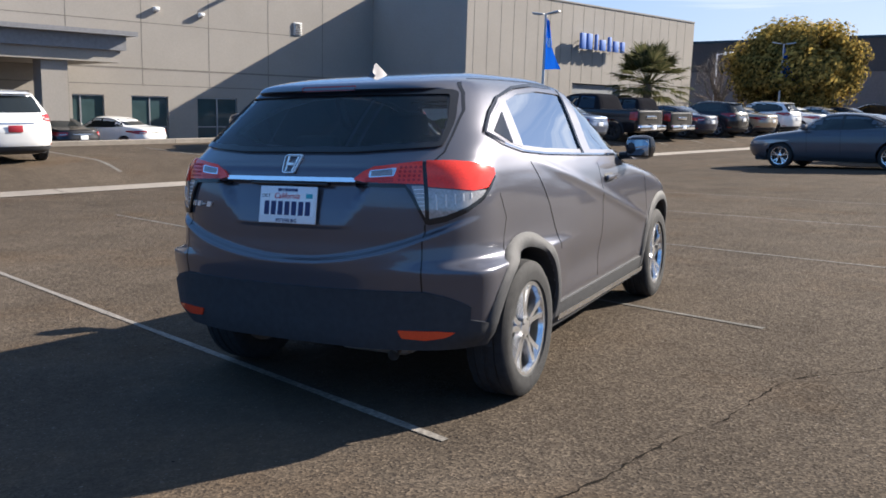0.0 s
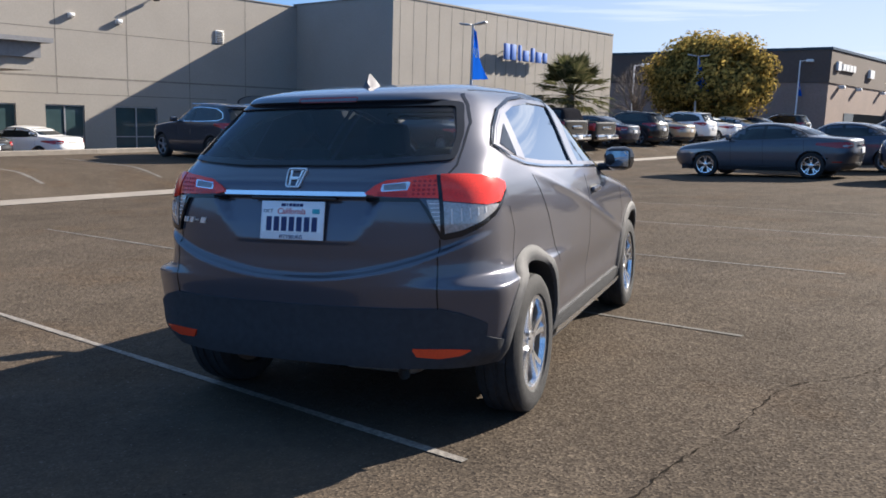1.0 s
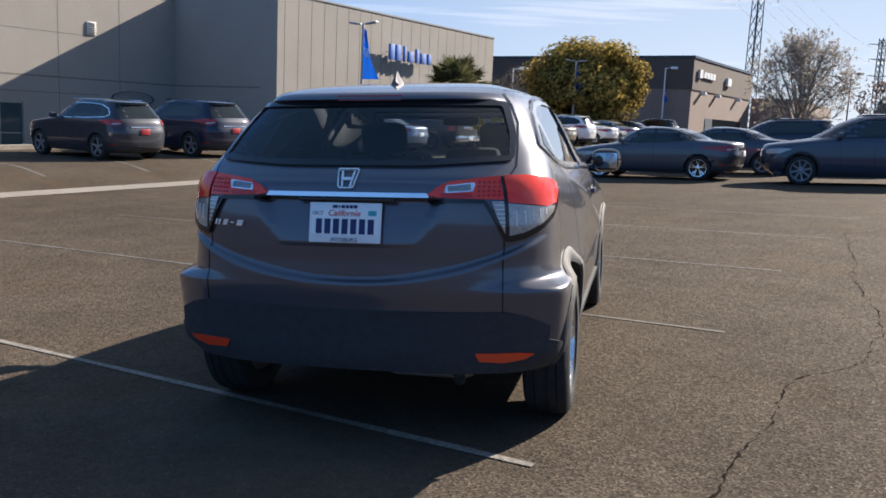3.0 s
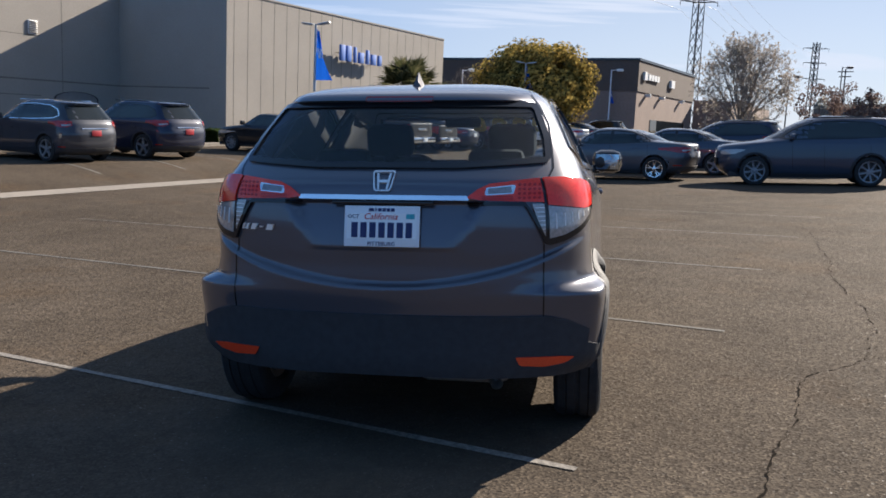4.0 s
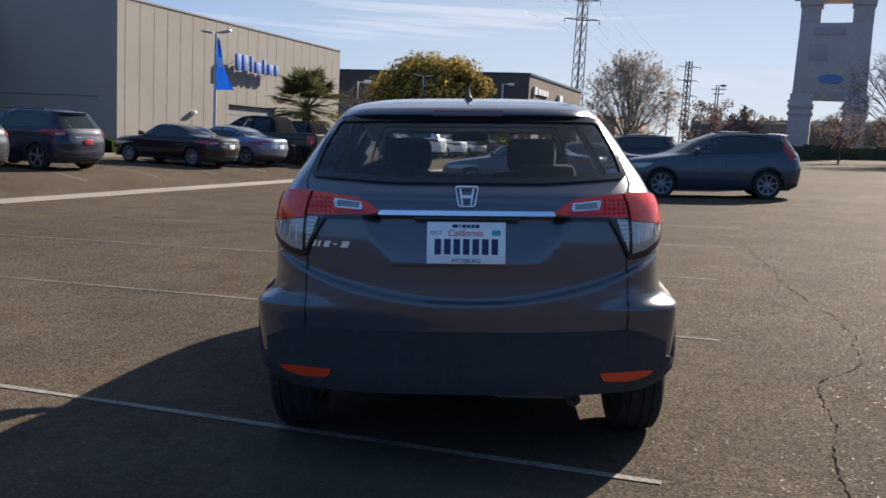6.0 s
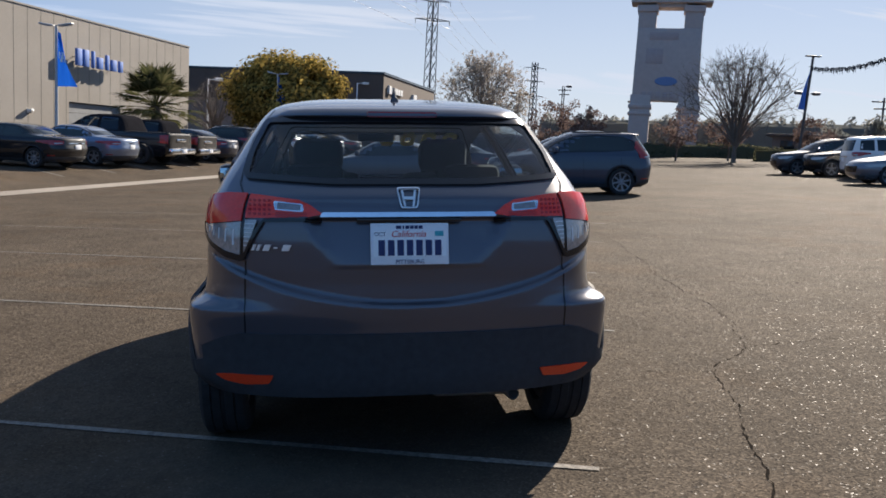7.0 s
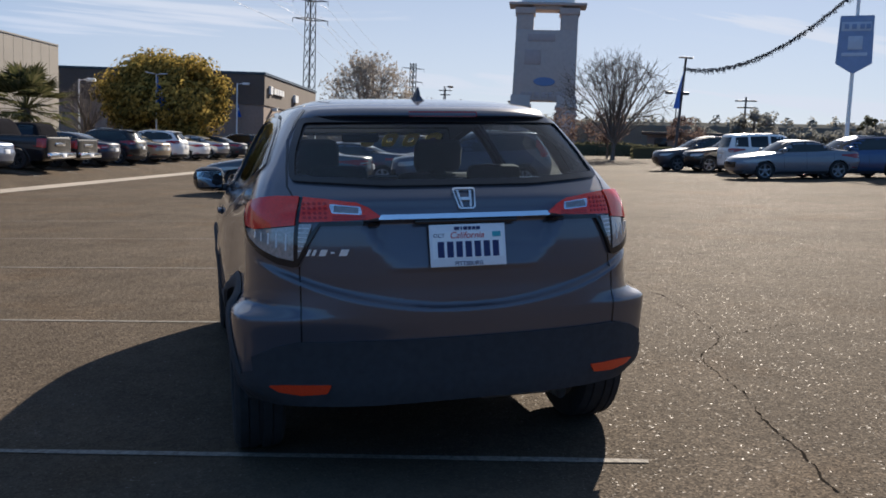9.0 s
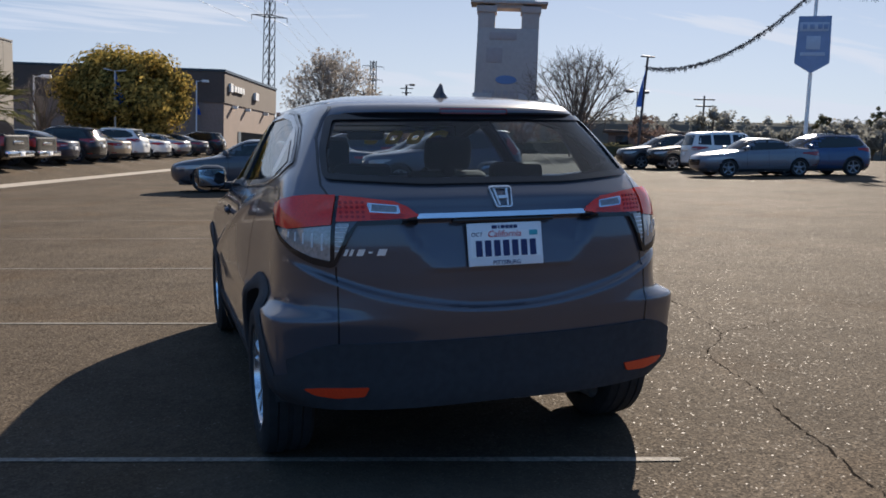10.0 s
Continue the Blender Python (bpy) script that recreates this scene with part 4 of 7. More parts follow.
def build_hrv():
    car = thing("compact_suv", SLOPE @ pose(-0.015, 0, 0, 0, 0, 0.4), "grey metallic compact SUV parked on the asphalt, seen from behind", "car")
    zs = [0.355 + (1.14 - 0.355) * i / 112 for i in range(112)] + [1.14 + (1.455 - 1.14) * i / 30 for i in range(30)] + [1.455, 1.462, 1.468, 1.474, 1.48, 1.488, 1.497, 1.505, 1.512, 1.52, 1.53, 1.54, 1.55, 1.56, 1.567,
                                                                                                                                    1.574, 1.58, 1.585, 1.589, 1.592, 1.596, 1.600]
    body = part("body", HRV.body(zs, hrv_holes, 56, 90, 22), PAINT, car, "grey metallic painted body", angle=80)
    # windows
    rg = part("rear_window", HRV.patch("rear", shrunk(REAR_OUT, 0.012), 0.004, 0, 0.06), REAR_GLASS, car, "dark tinted rear window")
    part("black_border", HRV.patch("rear", REAR_OUT, 0.011, 0.018, hole=shrunk(REAR_OUT, 0.022)), GLOSS_BLACK, rg)
    for sign in (1, -1):
        sg = part("side_window", HRV.patch("side", shrunk(SIDE_OUT, 0.012), 0.001, 0, 0.08, sign), SIDE_GLASS, car, "tinted side window")
        part("door_frame", HRV.patch("side", SIDE_OUT, 0.006, 0.014, sign=sign, hole=shrunk(SIDE_OUT, 0.022)), PAINT, sg)
        part("window_trim", chain(HRV, "side", dense([(2.9, 1.082), (2.3, 1.106), (1.7, 1.129), (1.25, 1.149), (0.98, 1.172), (0.79, 1.212)]), 0.010, 0.010, sign), CHROME, sg)
        part("window_seal", chain(HRV, "side", dense([(0.79, 1.212), (0.655, 1.268), (0.80, 1.357), (0.98, 1.432), (1.25, 1.487), (1.55, 1.509), (1.85, 1.502), (2.1, 1.469), (2.35, 1.402), (2.6, 1.302), (2.94, 1.118)]), 0.013, 0.010, sign), GLOSS_BLACK, sg, "black rubber seal")
        # painted pillars between the panes, and the small black quarter pane
        part("pillar", HRV.patch("side", [(1.81, 1.128), (1.95, 1.122), (2.06, 1.46), (1.93, 1.485)], 0.009, 0.02, 0.06, sign), PAINT, sg)
        part("pillar_seal", HRV.patch("side", [(1.785, 1.130), (1.815, 1.128), (1.935, 1.485), (1.91, 1.488)], 0.010, 0.012, 0.06, sign), GLOSS_BLACK, sg)
        part("corner_panel", HRV.patch("side", [(0.69, 1.264), (0.82, 1.345), (0.97, 1.405), (1.06, 1.425), (0.995, 1.188), (0.82, 1.222)], 0.008, 0.01, 0.05, sign), PAINT, sg)
        part("quarter_pane", HRV.patch("side", rounded([(0.735, 1.268), (0.94, 1.362), (0.885, 1.208)], 0.012), 0.011, 0.008, 0.05, sign), GLOSS_BLACK, sg, "small black quarter pane")
    fg = part("windscreen", HRV.patch("front", shrunk(FRONT_OUT, 0.012), 0.002, 0, 0.1), FRONT_GLASS, car, "clear windscreen")
    part("black_border", HRV.patch("front", FRONT_OUT, 0.006, 0.014, hole=shrunk(FRONT_OUT, 0.04)), GLOSS_BLACK, fg)
    # bumper in black plastic, round to the wheel openings
    for sign in (1, -1):
        SR, SS = HRV.s_rear, HRV.s_side
        part("lower_bumper", wrapped(HRV, [(0.0, 0.345, 0.600), (SR(0.4, 0.6), 0.345, 0.604), (SR(0.66, 0.6), 0.35, 0.606), (SR(0.73, 0.58), 0.35, 0.585), (SR(0.80, 0.53), 0.35, 0.54), (SS(0.32, 0.47), 0.35, 0.485), (SS(0.42, 0.45), 0.35, 0.450)], sign, 0.010, 0.02), BLACK_PLASTIC, car, "black plastic lower bumper")
        part("reflector", HRV.patch("rear", [(sign * x, z) for x, z in rounded([(0.540, 0.436), (0.557, 0.402), (0.65, 0.397), (0.72, 0.410), (0.752, 0.430), (0.70, 0.437)], 0.008)], 0.016, 0.012, 0.05), AMBER_RED, car, "orange-red reflector")
        # tail lamp: red band, clear lower part, split by the tailgate's gap
        g0, g1, tip = SR(0.641, 1.05), SR(0.656, 1.05), SS(0.555, 1.1)
        def between(t):
            return g1 + (tip - g1) * t
        lamp = part("tail_lamp", wrapped(HRV, [(SR(0.347, 1.07), 1.074, 1.080), (SR(0.39, 1.07), 1.068, 1.108), (SR(0.44, 1.07), 1.065, 1.127), (SR(0.55, 1.1), 1.061, 1.138), (g0, 1.058, 1.145)], sign, 0.016, 0.02), RED_LENS, car, "red and clear tail lamp")
        part("outer_lens", wrapped(HRV, [(g1, 1.047, 1.147), (between(0.3), 1.036, 1.147), (between(0.6), 1.024, 1.140), (between(0.85), 1.032, 1.127), (tip, 1.084, 1.108)], sign, 0.016, 0.02), RED_LENS, lamp)
        part("inner_reflector", wrapped(HRV, [(SR(0.412, 1.1), 1.086, 1.095), (SR(0.42, 1.1), 1.084, 1.112), (SR(0.52, 1.1), 1.090, 1.121), (SR(0.532, 1.1), 1.112, 1.121)], sign, 0.0185, 0.01), ALLOY, lamp, "small reversing lens in a silver frame")
        part("inner_glass", wrapped(HRV, [(SR(0.425, 1.1), 1.089, 1.108), (SR(0.515, 1.1), 1.094, 1.116)], sign, 0.0200, 0.01), LENS_GREY, lamp)
        for i in range(3):
            part("lamp_rib", wrapped(HRV, [(SR(0.40, 1.08), 1.067 + i * 0.006, 1.070 + i * 0.006), (SR(0.52, 1.08), 1.067 + i * 0.006, 1.070 + i * 0.006)], sign, 0.0178, 0.006), RED_RIB, lamp)
        for i in range(4):
            for j in range(5):
                xx, zz = 0.545 + j * 0.019, 1.075 + i * 0.016
                part("led_dot", HRV.patch("rear", [(sign * (xx + 0.006 * math.cos(q * 1.047)), zz + 0.005 * math.sin(q * 1.047)) for q in range(6)], 0.0185, 0.004, 0), RED_RIB, lamp)
        part("clear_lens", wrapped(HRV, [(SR(0.598, 1.04), 1.044, 1.052), (SR(0.618, 1.0), 0.985, 1.052), (g0, 0.918, 1.052)], sign, 0.013, 0.02), CLEAR_LENS, lamp)
        for i in range(6):
            z0 = 0.95 + i * 0.017
            part("lamp_rib", wrapped(HRV, [(SR(0.641 - 0.037 * (z0 - 0.918) / 0.13, z0), z0, z0 + 0.003), (g0, z0, z0 + 0.003)], sign, 0.0145, 0.004), LAMP_RIB, lamp)
        part("clear_lens", wrapped(HRV, [(g1, 0.912, 1.043), (between(0.25), 0.925, 1.034), (between(0.5), 0.955, 1.025), (between(0.72), 0.990, 1.022), (between(0.82), 1.010, 1.024)], sign, 0.013, 0.02), CLEAR_LENS, lamp)
        for i in range(5):
            t = 0.08 + i * 0.12
            part("lamp_rib", wrapped(HRV, [(between(t), 0.945 + 0.085 * t, 1.015), (between(t + 0.02), 0.945 + 0.085 * t, 1.015)], sign, 0.0146, 0.004), LAMP_RIB, lamp)
        part("lamp_edge", wrapped(HRV, [(SR(0.345, 1.06), 1.048, 1.062), (SR(0.57, 1.04), 1.044, 1.060), (SR(0.605, 1.0), 0.985, 1.015), (g0, 0.893, 0.920), (g1, 0.888, 0.914), (between(0.2), 0.900, 0.926), (between(0.5), 0.936, 0.958), (between(0.75), 0.978, 0.998), (between(0.9), 1.024, 1.042), (tip, 1.07, 1.09)], sign, 0.015, 0.015), GLOSS_BLACK, lamp)
        part("lamp_gap", wrapped(HRV, [(g0, 0.90, 1.147), (g1, 0.90, 1.147)], sign, 0.009, 0.01), GLOSS_BLACK, lamp)
        # seams
        part("panel_seam", chain(HRV, "rear", dense([(sign * 0.648, 0.60), (sign * 0.650, 0.75), (sign * 0.648, 0.89)]), 0.006, 0.0015), GLOSS_BLACK, car)
        part("panel_seam", chain(HRV, "rear", dense([(sign * 0.655, 1.147), (sign * 0.674, 1.19), (sign * 0.664, 1.26), (sign * 0.640, 1.37), (sign * 0.595, 1.45), (sign * 0.55, 1.505)]), 0.007, 0.0015), GLOSS_BLACK, car)
        part("panel_seam", chain(HRV, "side", dense([(0.60, 1.0), (0.66, 0.88), (0.60, 0.74)], 6), 0.004, 0.0012, sign), GLOSS_BLACK, car)
        part("panel_seam", chain(HRV, "side", dense([(1.02, 1.12), (1.16, 0.9), (1.24, 0.72), (1.26, 0.66)]), 0.006, 0.0015, sign), GLOSS_BLACK, car)
        part("panel_seam", chain(HRV, "side", dense([(2.0, 1.07), (1.99, 0.7), (1.96, 0.4)]), 0.006, 0.0015, sign), GLOSS_BLACK, car)
        part("panel_seam", chain(HRV, "side", dense([(2.98, 1.05), (3.05, 0.7), (3.03, 0.6)]), 0.006, 0.0015, sign), GLOSS_BLACK, car)
        part("roof_seam", wrapped(HRV, [(0.8, 1.522, 1.529), (1.0, 1.527, 1.534), (1.4, 1.529, 1.536), (1.9, 1.528, 1.535), (2.1, 1.52, 1.527)], sign, 0.0012, 0.003), GLOSS_BLACK, car)
        # wheel openings, sills
        for h in HUBS:
            part("wheel_arch", arch_ring(HRV, h, HUB_Z, 0.393, 0.466, sign, 0.012, span=(-12, 176) if h < 2 else (-12, 192), bulge=0.006), BLACK_PLASTIC, car, "black plastic wheel arch")
            v, f = wheel_liner(sign * 0.5, sign * 0.86, h, HUB_Z, 0.395)
            part("wheel_liner", (v, f), BLACK_PLASTIC, car)
            m = pose(sign * 0.79, h, HUB_Z, 0, 0, 0 if sign > 0 else 180)
            wheel(car, m)
        part("sill", HRV.patch("side", [(1.20, 0.235), (3.08, 0.235), (3.06, 0.37), (1.24, 0.37)], 0.012, 0.03, 0.12, sign), BLACK_PLASTIC, car, "black plastic sill")
        part("sill_trim", chain(HRV, "side", dense([(1.27, 0.300), (3.03, 0.285)], 12), 0.034, 0.030, sign), ALLOY, car)
        # mirror and handle
        mir = part("mirror", box((0.195, 0.12, 0.155), (sign * 0.945, 2.66, 1.140), 0.055), GLOSS_BLACK, car, "black door mirror")
        part("mirror_arm", box((0.12, 0.06, 0.05), (sign * 0.86, 2.68, 1.085), 0.015), GLOSS_BLACK, mir)
        part("mirror_glass", box((0.155, 0.004, 0.10), (sign * 0.945, 2.5975, 1.140), 0.0015, turn=pose(0, 0, 0, 3, 0, -sign * 14)), material("mirror", (0.55, 0.60, 0.62), rough=0.01, metal=1.0, vary=0), mir)
        hd = part("door_handle", box((0.03, 0.19, 0.032), (sign * 0.895, 2.17, 0.975), 0.012), PAINT, car)
        part("handle_cup", HRV.patch("side", rounded([(2.07, 0.945), (2.25, 0.945), (2.25, 1.0), (2.07, 1.0)], 0.025), 0.002, 0, 0.05, sign), DARK_METAL, hd)
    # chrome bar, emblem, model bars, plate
    part("chrome_bar", HRV.patch("rear", rounded([(-0.352, 1.068), (0.352, 1.068), (0.342, 1.084), (-0.342, 1.084)], 0.005), 0.012, 0.008, 0.06), CHROME, car, "chrome strip over the number plate")
    em = part("emblem", HRV.patch("rear", rounded([(-0.034, 1.098), (0.034, 1.098), (0.048, 1.172), (-0.048, 1.172)], 0.012), 0.014, 0.01, hole=rounded([(-0.029, 1.103), (0.029, 1.103), (0.043, 1.167), (-0.043, 1.167)], 0.010)), BADGE, car, "chrome emblem frame")
    part("emblem_bar", HRV.patch("rear", [(-0.018, 1.130), (0.018, 1.130), (0.018, 1.139), (-0.018, 1.139)], 0.012, 0.01, 0), BADGE, em)
    for sx in (-1, 1):
        part("emblem_bar", HRV.patch("rear", [(sx * 0.013, 1.106), (sx * 0.021, 1.106), (sx * 0.031, 1.164), (sx * 0.022, 1.164)], 0.012, 0.01, 0), BADGE, em)
    for x, w in ((-0.622, 0.011), (-0.603, 0.011), (-0.577, 0.024), (-0.533, 0.014), (-0.504, 0.030)):
        part("model_badge", HRV.patch("rear", [(x, 0.933), (x + w, 0.933), (x + w + 0.010, 0.957), (x + 0.010, 0.957)] if w != 0.014 else [(x, 0.942), (x + w, 0.942), (x + w, 0.948), (x, 0.948)], 0.008, 0.008, 0.0), BADGE, car)
    plate = part("number_plate", box((0.312, 0.008, 0.166), (0, 0.1405, 0.960), 0.003, turn=pose(0, 0, 0, -10.5, 0, 0)), WHITE_PAPER, car, "white number plate in a dealer's frame")
    face = Matrix.Translation((0, 0.1358, 0.959)) @ pose(0, 0, 0, 79.5, 0, 0)
    sheet = part("plate_sheet", box((0.288, 0.102, 0.002), (0, 0.002, 0.0)), material("plate_white", (0.86, 0.87, 0.86), rough=0.3, vary=0.02), plate, at=face)
    for i in range(7):
        w = 0.026 if i != 0 else 0.026
        part("dark_bar", box((w, 0.062, 0.0012), (-0.112 + i * 0.0375, -0.014, 0.0024)), INK_BLUE, plate, at=face)
    for i, w in enumerate((0.022, 0.006, 0.016, 0.014, 0.014, 0.016)):
        part("dark_bar", box((w, 0.013, 0.001), (-0.044 + (0, 0.019, 0.035, 0.053, 0.07, 0.088)[i], 0.068, 0.0006)), INK_BLUE, plate, at=face)
    lettering("California", 0.036, INK_RED, plate, "state_name", face @ Matrix.Translation((-0.005, 0.040, 0.0022)), 0.25)
    lettering("OCT", 0.022, INK_BLUE, plate, "month_mark", face @ Matrix.Translation((-0.118, 0.040, 0.0022)))
    lettering("PITTSBURG", 0.023, INK_BLUE, plate, "town_name", face @ Matrix.Translation((0, -0.070, 0.0012)))
    part("year_sticker", box((0.035, 0.02, 0.0012), (0.118, 0.042, 0.002)), STICKER_TEAL, plate, at=face)
    part("plate_lamp_bar", box((0.42, 0.03, 0.016), (0, 0.165, 1.054), 0.004), GLOSS_BLACK, car)
    # high brake lamp, fin
    part("brake_lamp", HRV.patch("rear", rounded([(-0.15, 1.472), (0.15, 1.472), (0.15, 1.489), (-0.15, 1.489)], 0.006), 0.004, 0.01, 0.06), RED_LENS_DEEP, car, "dark red high brake lamp")
    fin = bmesh.new()
    prof = [(0.86, 0.0, 0.034), (0.88, 0.03, 0.030), (0.905, 0.072, 0.012), (0.925, 0.078, 0.009), (0.97, 0.055, 0.016), (1.02, 0.028, 0.022), (1.07, 0.008, 0.018), (1.10, 0.0, 0.008)]
    rows = [[fin.verts.new((sx * hw * k, y, 1.545 + z * q)) for sx, k, q in ((-1, 1.0, -0.2), (-1, 0.62, 0.45), (-1, 0.14, 1.0), (1, 0.14, 1.0), (1, 0.62, 0.45), (1, 1.0, -0.2))] for y, z, hw in prof]
    for a, b in zip(rows[:-1], rows[1:]):
        for j in range(5):
            fin.faces.new((a[j], a[j + 1], b[j + 1], b[j]))
    fin.faces.new(rows[0])
    part("antenna_fin", fin, PAINT_FIN, car, "grey shark-fin aerial")
    # underside, axle, exhaust
    part("underbody", box((1.35, 3.5, 0.08), (0, 2.3, 0.34), 0.03), BLACK_PLASTIC, car)
    part("fuel_tank", box((0.9, 0.75, 0.16), (-0.25, 1.45, 0.29), 0.05), BLACK_PLASTIC, car)
    part("spare_well", box((0.62, 0.5, 0.14), (-0.34, 0.56, 0.36), 0.06), BLACK_PLASTIC, car)
    part("floor_pan", box((1.62, 3.6, 0.05), (0, 2.1, 0.44), 0.01), BLACK_PLASTIC, car)
    for sign in (1, -1):
        part("front_bumper_base", wrapped(HRV, [(2.05, 0.22, 0.37), (2.5, 0.21, 0.37), (3.0, 0.21, 0.37)], sign, 0.006, 0.02), BLACK_PLASTIC, car)
    part("rear_axle", rod((-0.68, 0.835, 0.30), (0.68, 0.835, 0.30), 0.05), DARK_METAL, car)
    muff = part("muffler", box((0.42, 0.20, 0.13), (0.30, 0.42, 0.325), 0.055), STEEL, car, "dull steel silencer")
    part("tail_pipe", rod((0.42, 0.38, 0.31), (0.46, 0.26, 0.29), 0.026, 0.026, 14, caps=False), STEEL, muff)
    # cabin
    for x in (-0.37, 0.37):
        back = box((0.50, 0.13, 0.62), (x, 1.98, 0.88), 0.05, turn=pose(0, 0, 0, 14, 0, 0))
        st = part("front_seat", back, FABRIC, car, "dark cloth front seat")
        part("head_restraint", box((0.29, 0.11, 0.2), (x, 1.90, 1.285), 0.05, turn=pose(0, 0, 0, 10, 0, 0)), FABRIC, st)
        part("restraint_post", rod((x, 1.91, 1.13), (x, 1.905, 1.22), 0.05), FABRIC, st)
        part("cushion", box((0.52, 0.52, 0.16), (x, 2.2, 0.56), 0.05), FABRIC, st)
    rs = part("rear_seat", box((1.24, 0.14, 0.56), (0, 0.98, 0.86), 0.05, turn=pose(0, 0, 0, 14, 0, 0)), FABRIC, car, "dark cloth rear bench")
    for x in (-0.38, 0.38):
        part("head_restraint", box((0.27, 0.09, 0.13), (x, 0.92, 1.19), 0.035), FABRIC, rs)
    dash = box((1.38, 0.42, 0.26), (0, 2.90, 0.92), 0.07)
    part("dashboard", dash, BLACK_PLASTIC, car)
    part("steering_wheel", ([(a * 1.0 - 0.37, 2.63 + b * 0.3, 1.0 + b * 0.95) for a, b in [((0.18 + 0.016 * math.cos(w)) * math.cos(u), (0.18 + 0.016 * math.cos(w)) * math.sin(u)) for u in [i * math.pi / 12 for i in range(24)] for w in [j * math.pi / 3 for j in range(6)]]],
                            [(i * 6 + j, ((i + 1) % 24) * 6 + j, ((i + 1) % 24) * 6 + (j + 1) % 6, i * 6 + (j + 1) % 6) for i in range(24) for j in range(6)]), BLACK_PLASTIC, car)
    part("inner_mirror", box((0.24, 0.04, 0.06), (0, 2.42, 1.395), 0.015), GLOSS_BLACK, car)
    part("load_cover", box((1.2, 0.5, 0.03), (0, 0.64, 0.90), 0.01), BLACK_PLASTIC, car)
    for i, (x, w) in enumerate(((0.04, 0.09), (0.18, 0.09), (0.32, 0.085), (0.45, 0.085))):
        part("price_sticker", HRV.patch("front", rounded([(x, 1.345), (x + w, 1.345), (x + w, 1.43), (x, 1.43)], 0.03), -0.006, 0.0, hole=rounded([(x + 0.025, 1.372), (x + w - 0.025, 1.372), (x + w - 0.025, 1.403), (x + 0.025, 1.403)], 0.008)), STICKER_YELLOW, car, "yellow price marks on the windscreen")
    return car


build_hrv()


# ---- parked cars ----
KINDS = {
    "sedan": dict(
        rear=[(0.2, 0.32), (0.3, 0.12), (0.5, 0.04), (0.65, 0.0), (0.8, 0.03), (0.95, 0.05), (1.0, 0.08), (1.03, 0.22), (1.06, 0.55), (1.09, 0.85), (1.12, 0.97), (1.25, 1.25), (1.35, 1.52), (1.41, 1.8), (1.44, 2.1), (1.46, 2.4)],
        front=[(0.2, 4.6), (0.35, 4.82), (0.55, 4.88), (0.7, 4.85), (0.8, 4.76), (0.88, 4.5), (0.95, 4.05), (1.0, 3.65), (1.08, 3.45), (1.3, 3.05), (1.4, 2.82), (1.44, 2.68), (1.46, 2.55)],
        wide=[(0.2, 0.82), (0.35, 0.9), (0.6, 0.92), (0.8, 0.915), (0.95, 0.89), (1.03, 0.86), (1.2, 0.765), (1.35, 0.68), (1.41, 0.6), (1.44, 0.42), (1.46, 0.15)],
        side=[(1.12, 1.06), (1.32, 1.2), (1.7, 1.345), (2.25, 1.39), (2.7, 1.345), (3.05, 1.2), (3.35, 1.04), (2.9, 1.0), (1.9, 1.02)],
        back=[(-0.66, 1.115), (0.66, 1.115), (0.56, 1.36), (-0.56, 1.36)], screen=[(-0.68, 1.03), (0.68, 1.03), (0.56, 1.37), (-0.56, 1.37)],
        hubs=(1.03, 3.80), tyre=0.335, z=(0.2, 1.46), rr=0.75, fr=0.95, lamp=(0.36, 1.05, 0.78, 0.93), plate=(0.72, 0.02), head=(1.9, 2.35, 0.64, 0.76), bs=(1.98, 3.12, 1.0)),
    "suv": dict(
        rear=[(0.2, 0.35), (0.3, 0.12), (0.5, 0.04), (0.75, 0.02), (0.95, 0.06), (1.05, 0.08), (1.15, 0.14), (1.4, 0.32), (1.55, 0.42), (1.58, 0.33), (1.61, 0.36), (1.64, 0.8), (1.67, 1.3), (1.69, 1.9)],
        front=[(0.2, 4.25), (0.4, 4.52), (0.6, 4.6), (0.8, 4.58), (0.95, 4.5), (1.02, 4.2), (1.08, 3.7), (1.13, 3.4), (1.3, 3.05), (1.5, 2.68), (1.6, 2.42), (1.65, 2.25), (1.69, 2.0)],
        wide=[(0.2, 0.82), (0.35, 0.9), (0.6, 0.925), (0.85, 0.92), (1.05, 0.90), (1.15, 0.87), (1.3, 0.80), (1.45, 0.73), (1.57, 0.66), (1.63, 0.55), (1.67, 0.38), (1.69, 0.15)],
        side=[(0.48, 1.24), (0.62, 1.42), (0.9, 1.525), (1.6, 1.565), (2.25, 1.535), (2.7, 1.38), (3.1, 1.15), (2.8, 1.11), (1.5, 1.13), (0.65, 1.17)],
        back=[(-0.68, 1.16), (0.68, 1.16), (0.57, 1.54), (-0.57, 1.54)], screen=[(-0.70, 1.13), (0.70, 1.13), (0.58, 1.58), (-0.58, 1.58)],
        hubs=(0.95, 3.62), tyre=0.355, z=(0.2, 1.69), rr=0.6, fr=0.9, lamp=(0.42, 1.05, 0.95, 1.12), plate=(0.80, 0.0), head=(2.1, 2.5, 0.74, 0.88), bs=(1.72, 2.75, 1.1)),
}
